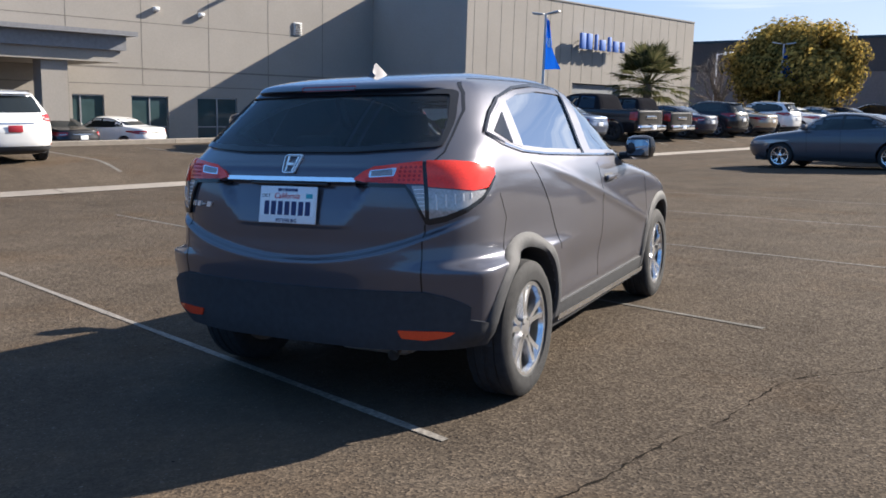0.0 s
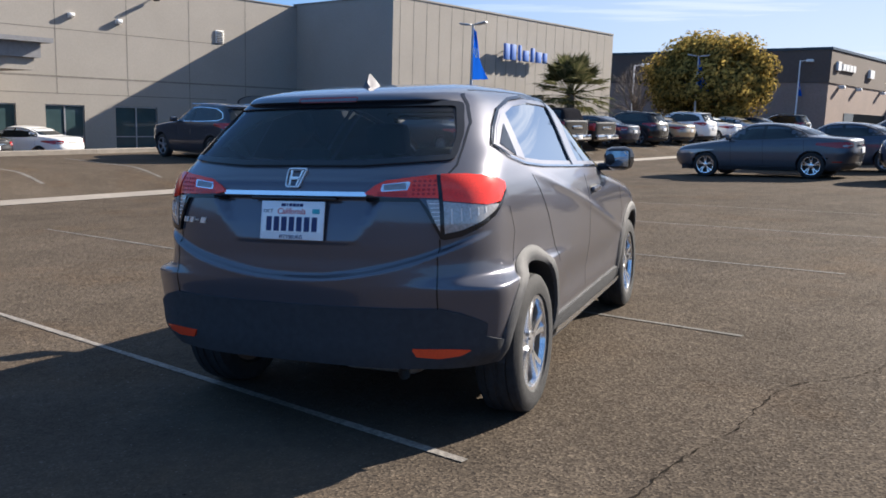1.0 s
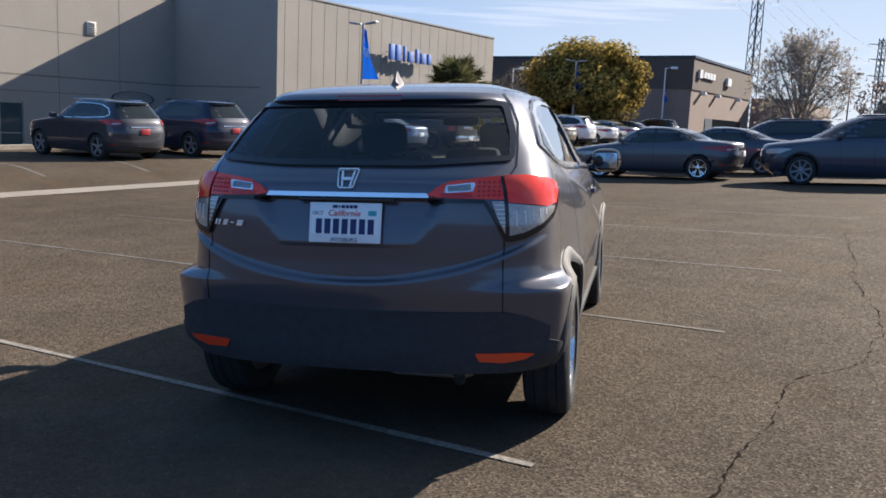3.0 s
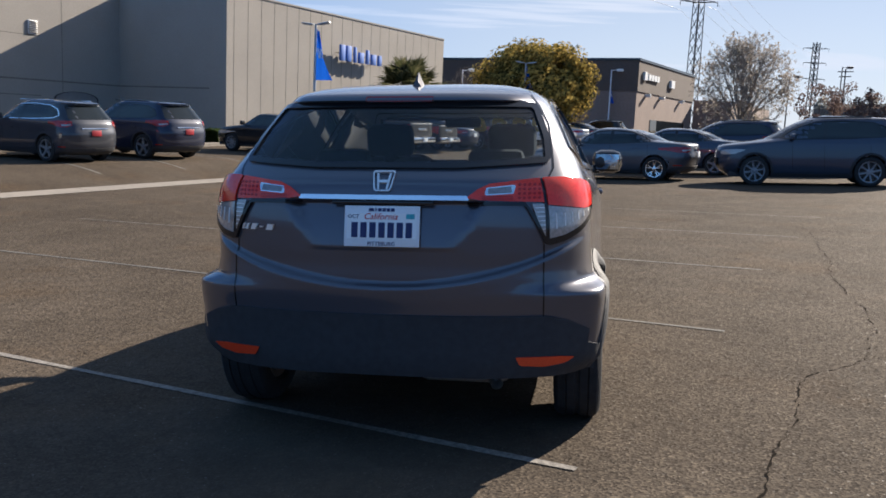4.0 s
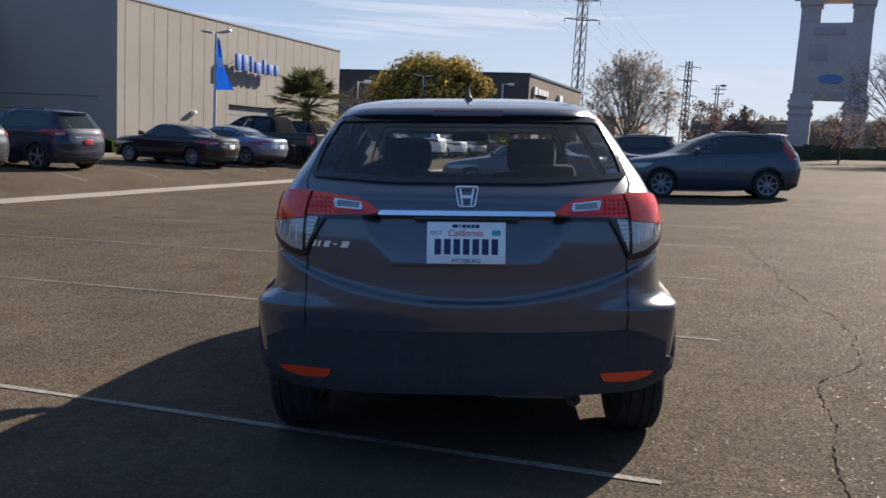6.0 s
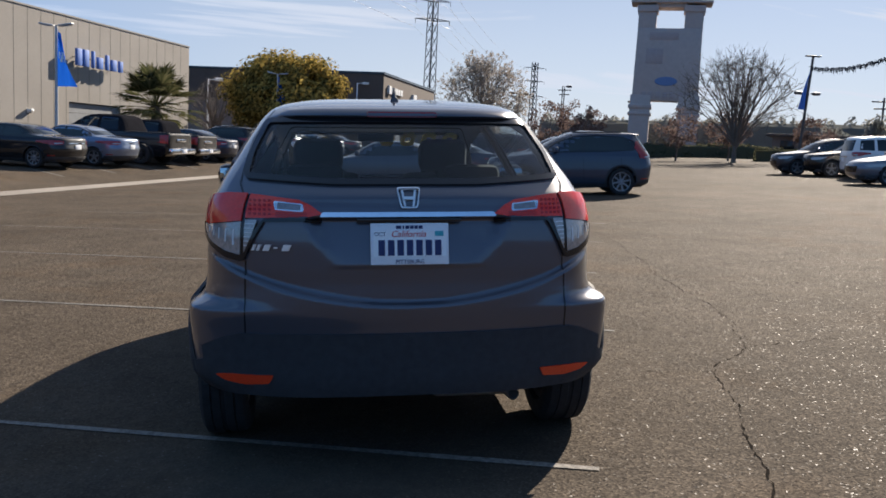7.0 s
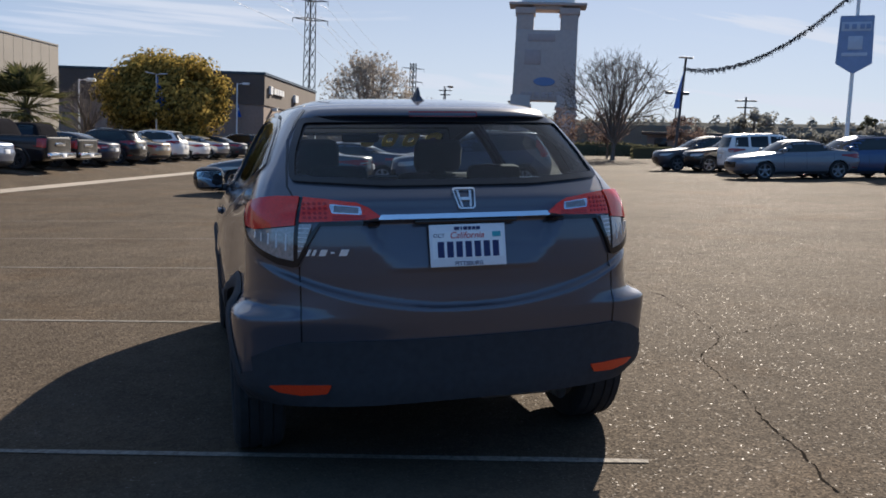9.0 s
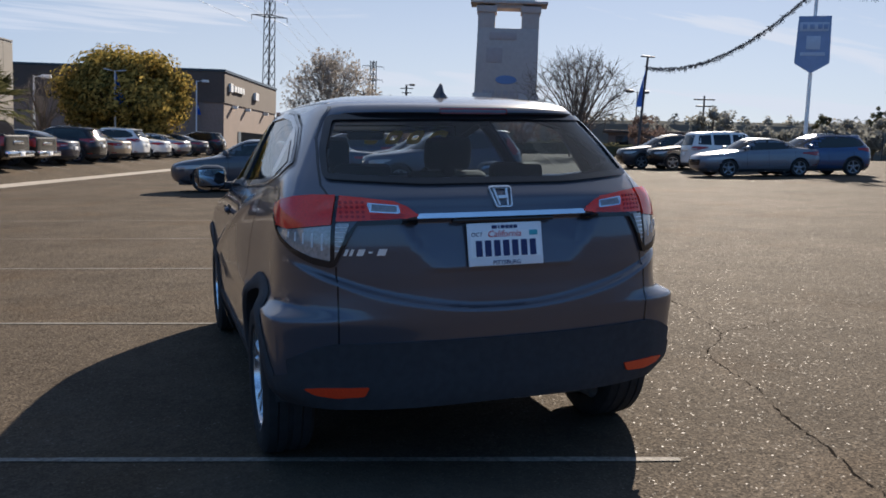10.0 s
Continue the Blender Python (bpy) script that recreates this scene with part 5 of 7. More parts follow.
# an upright, flat-roofed body with a steep tail
KINDS["boxy"] = dict(KINDS["suv"],
    rear=[(0.2, 0.35), (0.3, 0.12), (0.5, 0.03), (0.95, 0.03), (1.15, 0.06), (1.4, 0.12), (1.6, 0.18), (1.68, 0.22), (1.72, 0.32), (1.745, 0.6), (1.755, 1.2), (1.76, 1.9)],
    front=[(0.2, 4.35), (0.4, 4.52), (0.6, 4.58), (0.9, 4.56), (1.02, 4.46), (1.08, 3.7), (1.13, 3.36), (1.3, 3.14), (1.5, 2.90), (1.66, 2.66), (1.72, 2.45), (1.76, 2.1)],
    wide=[(0.2, 0.84), (0.35, 0.9), (0.6, 0.93), (0.9, 0.93), (1.1, 0.92), (1.15, 0.90), (1.3, 0.86), (1.5, 0.80), (1.64, 0.75), (1.71, 0.64), (1.745, 0.42), (1.76, 0.15)],
    side=[(0.36, 1.2), (0.42, 1.58), (0.9, 1.61), (1.6, 1.62), (2.4, 1.60), (2.72, 1.48), (3.16, 1.17), (2.8, 1.14), (1.5, 1.15)],
    back=[(-0.66, 1.16), (0.66, 1.16), (0.60, 1.60), (-0.60, 1.60)], z=(0.2, 1.76))
SHELLS = {k: Shell(v["rear"], v["front"], v["wide"], v["rr"], v["fr"], 3.0, 2.5) for k, v in KINDS.items()}
LENGTH = {"sedan": 4.88, "suv": 4.6, "boxy": 4.6}
PARKED_LENS = material("dark_red_lens", (0.30, 0.014, 0.014), rough=0.15, vary=0.15, scale=60, coat=0.5)
PLATE_RED = material("red_dealer_plate", (0.30, 0.015, 0.025), rough=0.4, vary=0.05)


def parked_car(kind, paint, x, y, heading, label, size=(1, 1, 1), spokes=5, alloy=ALLOY_DULL, group="parked cars", plate=None, trim=None, two_tone=False, style="single", badge=True):
    k, sh = KINDS[kind], SHELLS[kind]
    m = lot(x, y, heading) @ Matrix.Translation((0, -LENGTH[kind] / 2 * size[1], 0)) @ Matrix.Diagonal((*size, 1))
    car = thing("parked_%s" % ("sedan" if kind == "sedan" else "suv"), m, label, "car", group)
    r = k["tyre"] + 0.05

    def holes(c, _):
        return abs(c.x) > 0.4 and min(math.hypot(c.y - h, c.z - k["tyre"]) for h in k["hubs"]) < r
    z0, z1 = k["z"]
    zs = [z0 + (1.02 - z0) * i / 26 for i in range(26)] + [1.02 + (z1 - 0.07 - 1.02) * i / 18 for i in range(18)] + [z1 - 0.07 + 0.07 * i / 9 for i in range(10)]
    part("body", sh.body(zs, holes, 16, 56, 16), paint, car, angle=70)
    so = rounded(k["side"], 0.03, 3)
    for sign in (1, -1):
        w = part("side_window", sh.patch("side", so, 0.004, 0.006, 0.15, sign), DARK_GLASS, car, "dark side window")
        part("window_trim", sh.patch("side", so, 0.007, 0.01, sign=sign, hole=shrunk(so, 0.022)), trim or GLOSS_BLACK, w)
        y0 = k["bs"][0]
        part("pillar", sh.patch("side", [(y0 + 0.25, 1.03 if kind == "sedan" else 1.12), (y0 + 0.34, 1.03 if kind == "sedan" else 1.12), (y0 + 0.30, 1.38 if kind == "sedan" else 1.55), (y0 + 0.22, 1.38 if kind == "sedan" else 1.55)], 0.008, 0.008, 0.1, sign), GLOSS_BLACK, w)
        if kind == "boxy":
            for yp in (0.92, 1.78, 2.72):
                part("pillar", sh.patch("side", [(yp, 1.13), (yp + 0.12, 1.13), (yp + 0.10, 1.63), (yp, 1.63)], 0.010, 0.01, 0.1, sign), paint, w)
        for ys in (y0 + 0.29, k["bs"][1], k["bs"][0] - 0.75):
            part("door_seam", chain(sh, "side", dense([(ys, 0.98), (ys - 0.03, 0.4)], 8), 0.008, 0.002, sign), GLOSS_BLACK, car)
        for yh in (y0 - 0.52, y0 + 0.55):
            part("door_handle", sh.patch("side", rounded([(yh, 0.88), (yh + 0.18, 0.88), (yh + 0.18, 0.91), (yh, 0.91)], 0.01), 0.02, 0.02, 0, sign), paint, car)
        part("sill", sh.patch("side", [(k["hubs"][0] + 0.4, 0.21), (k["hubs"][1] - 0.4, 0.21), (k["hubs"][1] - 0.4, 0.30), (k["hubs"][0] + 0.4, 0.30)], 0.008, 0.01, 0.2, sign), BLACK_PLASTIC, car)
        a, b, lo, hi = k["lamp"]
        if kind != "sedan" and two_tone:
            lamp = part("tail_lamp", wrapped(sh, [(0.58, 0.98, 1.42), (0.7, 0.96, 1.40), (0.88, 0.97, 1.25)], sign, 0.012, 0.01), PARKED_LENS, car, "tall red tail lamp")
        else:
            lamp = part("tail_lamp", wrapped(sh, [(a, lo + 0.05, hi - 0.02), (a + 0.15, lo, hi), (0.8, lo, hi), (b, (lo + hi) / 2, hi - 0.02)], sign, 0.012, 0.01), PARKED_LENS, car, "red tail lamp")
        part("reversing_lens", wrapped(sh, [(a + 0.03, lo + 0.055, lo + 0.085), (a + 0.2, lo + 0.03, lo + 0.075), (a + 0.3, lo + 0.03, lo + 0.07)], sign, 0.016, 0.005), CLEAR_LENS, lamp)
        a, b, lo, hi = k["head"]
        part("headlamp", wrapped(sh, [(a, hi - 0.03, hi - 0.01), (a + 0.15, lo + 0.02, hi), (b, lo, hi - 0.02), (b + 0.1, lo + 0.03, hi - 0.05)], sign, 0.012, 0.01), CLEAR_LENS, car, "clear headlamp")
        for h in k["hubs"]:
            if kind != "sedan":
                part("wheel_arch", arch_ring(sh, h, k["tyre"], r - 0.005, r + 0.05, sign, 0.012, n=18), BLACK_PLASTIC, car)
            else:
                part("wheel_arch", arch_ring(sh, h, k["tyre"], r - 0.005, r + 0.025, sign, 0.008, n=18), paint, car)
            v, f = wheel_liner(sign * 0.5, sign * 0.88, h, k["tyre"], r + 0.005)
            part("wheel_liner", (v, f), BLACK_PLASTIC, car)
            wheel(car, pose(sign * 0.80, h, k["tyre"], 0, 0, 0 if sign > 0 else 180), k["tyre"], 0.225, k["tyre"] - 0.105, spokes, alloy, style)
        mir = part("mirror", box((0.22, 0.12, 0.15), (sign * 1.0, k["bs"][1] + 0.02, 1.08 if kind == "sedan" else 1.18), 0.04), paint, car)
        part("mirror_arm", box((0.12, 0.06, 0.04), (sign * 0.87, k["bs"][1] + 0.03, 1.02 if kind == "sedan" else 1.12), 0.01), GLOSS_BLACK, mir)
    ro = rounded(k["back"], 0.05, 3)
    part("rear_window", sh.patch("rear", ro, 0.004, 0.006, 0.15), DARK_GLASS, car, "dark rear window")
    part("windscreen", sh.patch("front", rounded(k["screen"], 0.05, 3), 0.004, 0.006, 0.15), DARK_GLASS, car, "dark windscreen")
    part("grille", sh.patch("front", rounded([(-0.5, 0.45), (0.5, 0.45), (0.55, 0.66), (-0.55, 0.66)], 0.05, 3), 0.006, 0.01, 0.15), GLOSS_BLACK, car)
    for sign in (1, -1):
        part("lower_bumper", wrapped(sh, [(0.0, 0.22, 0.40), (0.6, 0.22, 0.40), (0.9, 0.24, 0.38)], sign, 0.008, 0.01), BLACK_PLASTIC, car)
        part("rear_reflector", wrapped(sh, [(0.62, 0.42, 0.45), (0.85, 0.42, 0.45)], sign, 0.01, 0.01), RED_LENS_DEEP, car)
    zc, off = k["plate"]
    p = sh.at("rear", 0, zc)
    part("number_plate", box((0.31, 0.012, 0.155), (0, p.y - 0.014, zc), 0.003), plate or WHITE_PAPER, car, "dealer plate")
    if badge:
        part("rear_trim", sh.patch("rear", [(-0.42, zc + 0.11), (0.42, zc + 0.11), (0.42, zc + 0.135), (-0.42, zc + 0.135)], 0.012, 0.01, 0.1), CHROME, car)
    part("under_tray", box((1.5, LENGTH[kind] - 0.7, 0.12), (0, LENGTH[kind] / 2, 0.27), 0.02), BLACK_PLASTIC, car)
    if kind != "sedan":
        for sign in (1, -1):
            part("roof_rail", rod((sign * 0.62, 0.95, z1 - 0.045), (sign * 0.62, 2.3, z1 - 0.045), 0.018), trim or GLOSS_BLACK, car)
    return car


P_WHITE = car_paint("white_car_paint", (0.72, 0.72, 0.71), 0.0, 0.35)
P_BLACK = car_paint("black_car_paint", (0.008, 0.008, 0.010), 0.0, 0.55)
P_NAVY = car_paint("navy_car_paint", (0.014, 0.020, 0.045), 0.1, 0.5)
P_SLATE = car_paint("slate_car_paint", (0.040, 0.044, 0.056), 0.3, 0.45)
P_GREY = car_paint("grey_car_paint", (0.075, 0.078, 0.092), 0.4, 0.38)
P_SILVER = car_paint("silver_car_paint", (0.36, 0.37, 0.39), 0.65, 0.32)
P_GOLD = car_paint("champagne_car_paint", (0.40, 0.33, 0.24), 0.6, 0.32)
P_BLUE = car_paint("blue_car_paint", (0.035, 0.07, 0.16), 0.5, 0.3)
P_BLUEGREY = car_paint("blue_grey_car_paint", (0.042, 0.052, 0.078), 0.3, 0.42)


def in_row(kind, paint, c_rear, d, label, **more):
    """A car nose-in towards the building, its tail at c_rear."""
    L = LENGTH[kind] * more.get("size", (1, 1, 1))[1]
    x, y = plan(c_rear - L / 2, d)
    return parked_car(kind, paint, x, y, 90 + TURN + more.pop("askew", 0), label, group="row by the building", **more)


in_row("suv", P_WHITE, -17.6, 4.35, "white SUV parked nose to the building", plate=PLATE_RED)
in_row("suv", P_SLATE, -17.7, 13.0, "dark grey SUV with silver trim parked in the shade", plate=PLATE_RED, trim=CHROME)
in_row("suv", P_NAVY, -17.6, 16.3, "dark blue SUV parked in the building's shade", size=(1.06, 1.07, 1.05), plate=PLATE_RED)
in_row("sedan", P_BLACK, -17.0, 22.4, "black sedan parked before the beige wall", plate=WHITE_PAPER, spokes=9)
in_row("sedan", car_paint("silver_blue_car_paint", (0.17, 0.21, 0.30), 0.6, 0.32), -16.9, 25.5, "silver-blue sedan parked before the beige wall")
in_row("sedan", P_NAVY, -17.0, 34.3, "dark blue sedan parked in the row")
in_row("suv", P_BLACK, -17.0, 37.3, "black SUV parked in the row")
in_row("sedan", P_GOLD, -17.0, 40.4, "champagne sedan parked in the row")
in_row("suv", P_WHITE, -17.2, 43.6, "white SUV with dark windows in the row", size=(1.02, 1.02, 1.02))
in_row("sedan", P_WHITE, -17.2, 47.2, "white sedan parked in the row")
in_row("sedan", P_SILVER, -17.2, 51.0, "silver sedan parked in the row")
in_row("sedan", P_SLATE, -17.2, 55.0, "dark grey sedan parked in the row")
in_row("suv", P_BLACK, -17.2, 59.5, "black SUV at the end of the row")
# by the office windows, on the lower lane
x, y = plan(-33.2, 12.9)
parked_car("sedan", P_WHITE, x, y, TURN + 118, "white sedan on the lower lane by the windows", group="cars by the windows")
x, y = plan(-32.8, 10.3)
parked_car("sedan", P_BLACK, x, y, TURN + 100, "black sedan on the lower lane by the canopy", group="cars by the windows")
# open lot
parked_car("sedan", P_GREY, 1.35, 22.0, 74, "grey sedan with five-spoke wheels parked across the lot", group="cars on the open lot", alloy=ALLOY, style="split")
parked_car("suv", P_BLUEGREY, 6.22, 20.0, 83, "blue-grey older SUV parked across the lot", group="cars on the open lot", two_tone=True, spokes=8, size=(0.98, 0.99, 1.03))
parked_car("sedan", P_BLUEGREY, 3.4, 25.4, 74, "blue-grey sedan parked behind the others", group="cars on the open lot")
parked_car("suv", P_NAVY, 5.6, 31.0, 74, "dark blue SUV parked further back", group="cars on the open lot", size=(1.05, 1.08, 1.06))
parked_car("suv", P_SLATE, 7.4, 26.0, 76, "dark grey SUV parked further back", group="cars on the open lot")
# far side of the lot
parked_car("suv", P_SLATE, 22.6, 34.4, 76, "dark SUV on the sunny side of the lot", group="cars on the sunny side")
parked_car("suv", P_BLACK, 23.0, 32.3, 76, "black SUV on the sunny side of the lot", group="cars on the sunny side")
parked_car("boxy", P_WHITE, 22.8, 29.0, -104, "white boxy SUV on the sunny side", group="cars on the sunny side")
parked_car("sedan", car_paint("pale_grey_car_paint", (0.17, 0.18, 0.21), 0.5, 0.32), 20.2, 24.4, 78, "silver grey sedan on the sunny side", group="cars on the sunny side")
parked_car("suv", P_BLUE, 22.6, 24.2, 80, "blue crossover glinting in the sun", group="cars on the sunny side", size=(1.0, 1.0, 0.95))


DULL_BLACK = material("dull_black_paint", (0.018, 0.018, 0.021), rough=1.0, vary=0.1, scale=6, spec=0.0)


def pickup(paint, c_rear, d, label, size=(1, 1, 1)):
    """A crew-cab pickup: lower body with an open bed, and the cab on it."""
    low = Shell([(0.35, 0.25), (0.5, 0.06), (0.7, 0.03), (1.2, 0.03), (1.25, 0.05)], [(0.35, 5.5), (0.6, 5.78), (0.9, 5.8), (1.1, 5.72), (1.2, 5.5), (1.25, 4.4)],
                [(0.35, 0.92), (0.6, 0.98), (0.9, 0.99), (1.15, 0.97), (1.22, 0.95), (1.25, 0.93)], 0.25, 0.5, 5.0, 3.0)
    cab = Shell([(1.22, 1.75), (1.5, 1.85), (1.8, 1.98), (1.88, 2.1), (1.92, 2.5)], [(1.22, 4.45), (1.5, 4.05), (1.8, 3.6), (1.88, 3.4), (1.92, 3.1)],
                [(1.22, 0.93), (1.3, 0.90), (1.8, 0.74), (1.88, 0.62), (1.92, 0.3)], 0.25, 0.5, 5.0, 3.0)
    x, y = plan(c_rear - 2.9, d)
    m = lot(x, y, 90 + TURN) @ Matrix.Translation((0, -2.9, 0)) @ Matrix.Diagonal((*size, 1))
    car = thing("pickup_truck", m, label, "truck", "row by the building")
    hubs, tz = (1.15, 4.75), 0.40

    def holes(c, _):
        wheelhole = abs(c.x) > 0.5 and min(math.hypot(c.y - h, c.z - tz) for h in hubs) < 0.47
        return wheelhole
    v, f = low.body([0.35 + 0.9 * i / 24 for i in range(25)], holes, 10, 50, 10)
    f = f[:-1]
    part("body", (v, f), paint, car, angle=50)
    part("hood", box((1.7, 1.25, 0.06), (0, 4.85, 1.215), 0.03), paint, car)
    part("bed_floor", box((1.7, 1.75, 0.04), (0, 0.95, 0.75), 0.01), BLACK_PLASTIC, car)
    part("bed_rail", box((0.10, 1.7, 0.05), (0.9, 0.92, 1.255), 0.012), BLACK_PLASTIC, car)
    part("bed_rail", box((0.10, 1.7, 0.05), (-0.9, 0.92, 1.255), 0.012), BLACK_PLASTIC, car)
    part("cab", cab.body([1.22 + 0.7 * i / 20 for i in range(21)], lambda c, r: False, 8, 30, 8), DULL_BLACK, car, angle=60)
    for sign in (1, -1):
        for ys in ([(2.05, 1.3), (2.1, 1.78), (2.75, 1.8), (2.8, 1.3)], [(2.9, 1.3), (2.86, 1.8), (3.5, 1.75), (4.1, 1.32)]):
            part("side_window", cab.patch("side", rounded(ys, 0.05, 3), 0.005, 0.006, 0.2, sign), DARK_GLASS, car)
        part("tail_lamp", wrapped(low, [(0.66, 0.85, 1.2), (0.9, 0.85, 1.2), (1.02, 0.88, 1.18)], sign, 0.012, 0.01), PARKED_LENS, car, "red tail lamp")
        part("door_seam", chain(low, "side", dense([(2.82, 1.2), (2.82, 0.45)]), 0.01, 0.003, sign), GLOSS_BLACK, car)
        part("headlamp", wrapped(low, [(2.1, 0.95, 1.05), (2.3, 0.88, 1.08), (2.5, 0.88, 1.06)], sign, 0.012, 0.01), CLEAR_LENS, car)
        for h in hubs:
            part("wheel_arch", arch_ring(low, h, tz, 0.465, 0.52, sign, 0.02, n=16), BLACK_PLASTIC, car)
            wheel(car, pose(sign * 0.86, h, tz, 0, 0, 0 if sign > 0 else 180), 0.40, 0.26, 0.25, 6, ALLOY_DARK, "single")
        part("mirror", box((0.26, 0.12, 0.2), (sign * 1.1, 3.75, 1.36), 0.04), GLOSS_BLACK, car)
    part("rear_window", cab.patch("rear", rounded([(-0.6, 1.36), (0.6, 1.36), (0.56, 1.76), (-0.56, 1.76)], 0.05, 3), 0.005, 0.006, 0.2), DULL_BLACK, car)
    part("windscreen", cab.patch("front", rounded([(-0.72, 1.3), (0.72, 1.3), (0.6, 1.8), (-0.6, 1.8)], 0.05, 3), 0.005, 0.006, 0.2), DARK_GLASS, car)
    bump = part("rear_bumper", box((1.86, 0.18, 0.24), (0, -0.02, 0.55), 0.05), CHROME, car, "chrome rear bumper")
    part("bumper_step", box((0.5, 0.1, 0.05), (0, -0.04, 0.68), 0.01), BLACK_PLASTIC, bump)
    part("number_plate", box((0.31, 0.012, 0.15), (0, -0.12, 0.56), 0.003), WHITE_PAPER, car)
    part("tailgate_bar", box((0.7, 0.03, 0.12), (0, 0.02, 0.98), 0.01), CHROME, car)
    part("under_tray", box((1.4, 4.9, 0.15), (0, 2.9, 0.42), 0.02), BLACK_PLASTIC, car)
    return car


pickup(P_BLACK, -16.6, 28.6, "black crew-cab pickup with a chrome bumper", (1, 1.12, 1))
pickup(P_BLACK, -16.9, 31.5, "black pickup beyond another in the row", (0.97, 0.95, 0.93))


# ---- plants ----
def leaf_material(name, a, b, through_light=0.35):
    """Leaves between two colours, letting some light through."""
    m = bpy.data.materials.new(name)
    m.use_nodes = True
    t = m.node_tree
    t.nodes.clear()
    g = t.nodes.new("ShaderNodeNewGeometry")
    ramp = t.nodes.new("ShaderNodeValToRGB")
    ramp.color_ramp.elements[0].color, ramp.color_ramp.elements[1].color = (*a, 1), (*b, 1)
    dif, tra = t.nodes.new("ShaderNodeBsdfDiffuse"), t.nodes.new("ShaderNodeBsdfTranslucent")
    mx = t.nodes.new("ShaderNodeMixShader")
    mx.inputs[0].default_value = through_light
    o = t.nodes.new("ShaderNodeOutputMaterial")
    t.links.new(g.outputs["Random Per Island"], ramp.inputs[0])
    for n in (dif, tra):
        t.links.new(ramp.outputs[0], n.inputs["Color"])
    t.links.new(dif.outputs[0], mx.inputs[1])
    t.links.new(tra.outputs[0], mx.inputs[2])
    t.links.new(mx.outputs[0], o.inputs[0])
    return m


LEAF_AUTUMN = leaf_material("green_gold_leaves", (0.055, 0.058, 0.022), (0.52, 0.37, 0.10), 0.42)
FLAG_BLUE = leaf_material("blue_flag_cloth", (0.012, 0.09, 0.46), (0.018, 0.11, 0.54), 0.35)
LEAF_DARK = leaf_material("dark_green_leaves", (0.02, 0.035, 0.012), (0.07, 0.085, 0.03), 0.25)
LEAF_OLIVE = leaf_material("olive_leaves", (0.06, 0.065, 0.04), (0.17, 0.16, 0.10), 0.45)
LEAF_RED = leaf_material("dull_red_leaves", (0.10, 0.072, 0.066), (0.20, 0.145, 0.125), 0.4)
LEAF_PALE = leaf_material("pale_buds", (0.20, 0.17, 0.14), (0.46, 0.41, 0.35), 0.4)
LEAF_PALM = leaf_material("palm_leaves", (0.035, 0.045, 0.018), (0.15, 0.14, 0.07), 0.3)
BARK = material("grey_brown_bark", (0.13, 0.105, 0.085), rough=0.95, vary=0.25, scale=14, bump=0.5, bump_scale=40)
BARK_PALE = material("pale_bark", (0.24, 0.21, 0.18), rough=0.95, vary=0.2, scale=14)
PALM_TRUNK = material("palm_trunk", (0.11, 0.085, 0.06), rough=0.95, vary=0.35, scale=16, bump=0.6, bump_scale=30)


def tube(verts, faces, path, radii, sides=5):
    k0 = len(verts)
    for i, (p, r) in enumerate(zip(path, radii)):
        a, b = path[max(i - 1, 0)], path[min(i + 1, len(path) - 1)]
        d = (b - a).normalized()
        u = d.orthogonal().normalized()
        v = d.cross(u)
        for j in range(sides):
            f = 2 * math.pi * j / sides
            verts.append(p + (u * math.cos(f) + v * math.sin(f)) * r)
    for i in range(len(path) - 1):
        for j in range(sides):
            q = (j + 1) % sides
            faces.append((k0 + i * sides + j, k0 + i * sides + q, k0 + (i + 1) * sides + q, k0 + (i + 1) * sides + j))


def grow(rnd, verts, faces, start, way, length, radius, depth, spread, up, tips, lift=0.15, forks=(3, 4)):
    path, radii = [start], [radius]
    d = way.normalized()
    n = 4
    for i in range(n):
        d = (d + Vector((rnd.uniform(-1, 1), rnd.uniform(-1, 1), rnd.uniform(-1, 1))) * 0.13 + Vector((0, 0, up)) * 0.1).normalized()
        path.append(path[-1] + d * length / n)
        radii.append(radius * (1 - 0.4 * (i + 1) / n))
    tube(verts, faces, path, radii, 6 if depth > 3 else 4 if depth > 1 else 3)
    if depth == 0:
        tips.append((path[-1], d))
        return
    for i in range(rnd.randint(*forks)):
        at = path[rnd.randint(2, n)]
        side = Vector((rnd.uniform(-1, 1), rnd.uniform(-1, 1), rnd.uniform(-0.4, 1) * 0.8)).normalized()
        grow(rnd, verts, faces, at, d * (1 - spread) + side * spread + Vector((0, 0, lift)), length * rnd.uniform(0.62, 0.85), radius * 0.58, depth - 1, spread, up, tips, lift, forks)
    tips.append((path[-1], d))


def leaf(verts, faces, p, n, s, rnd):
    u = n.orthogonal().normalized()
    u = (u * math.cos(0.0) + n.cross(u) * rnd.uniform(-1, 1)).normalized()
    v = n.cross(u).normalized()
    k = len(verts)
    verts += [p - u * s, p + v * s * 0.55 + n * s * 0.15, p + u * s, p - v * s * 0.55 + n * s * 0.15]
    faces.append((k, k + 1, k + 2, k + 3))


def rand_dir(rnd):
    while True:
        v = Vector((rnd.uniform(-1, 1), rnd.uniform(-1, 1), rnd.uniform(-1, 1)))
        if 0.05 < v.length < 1:
            return v.normalized()


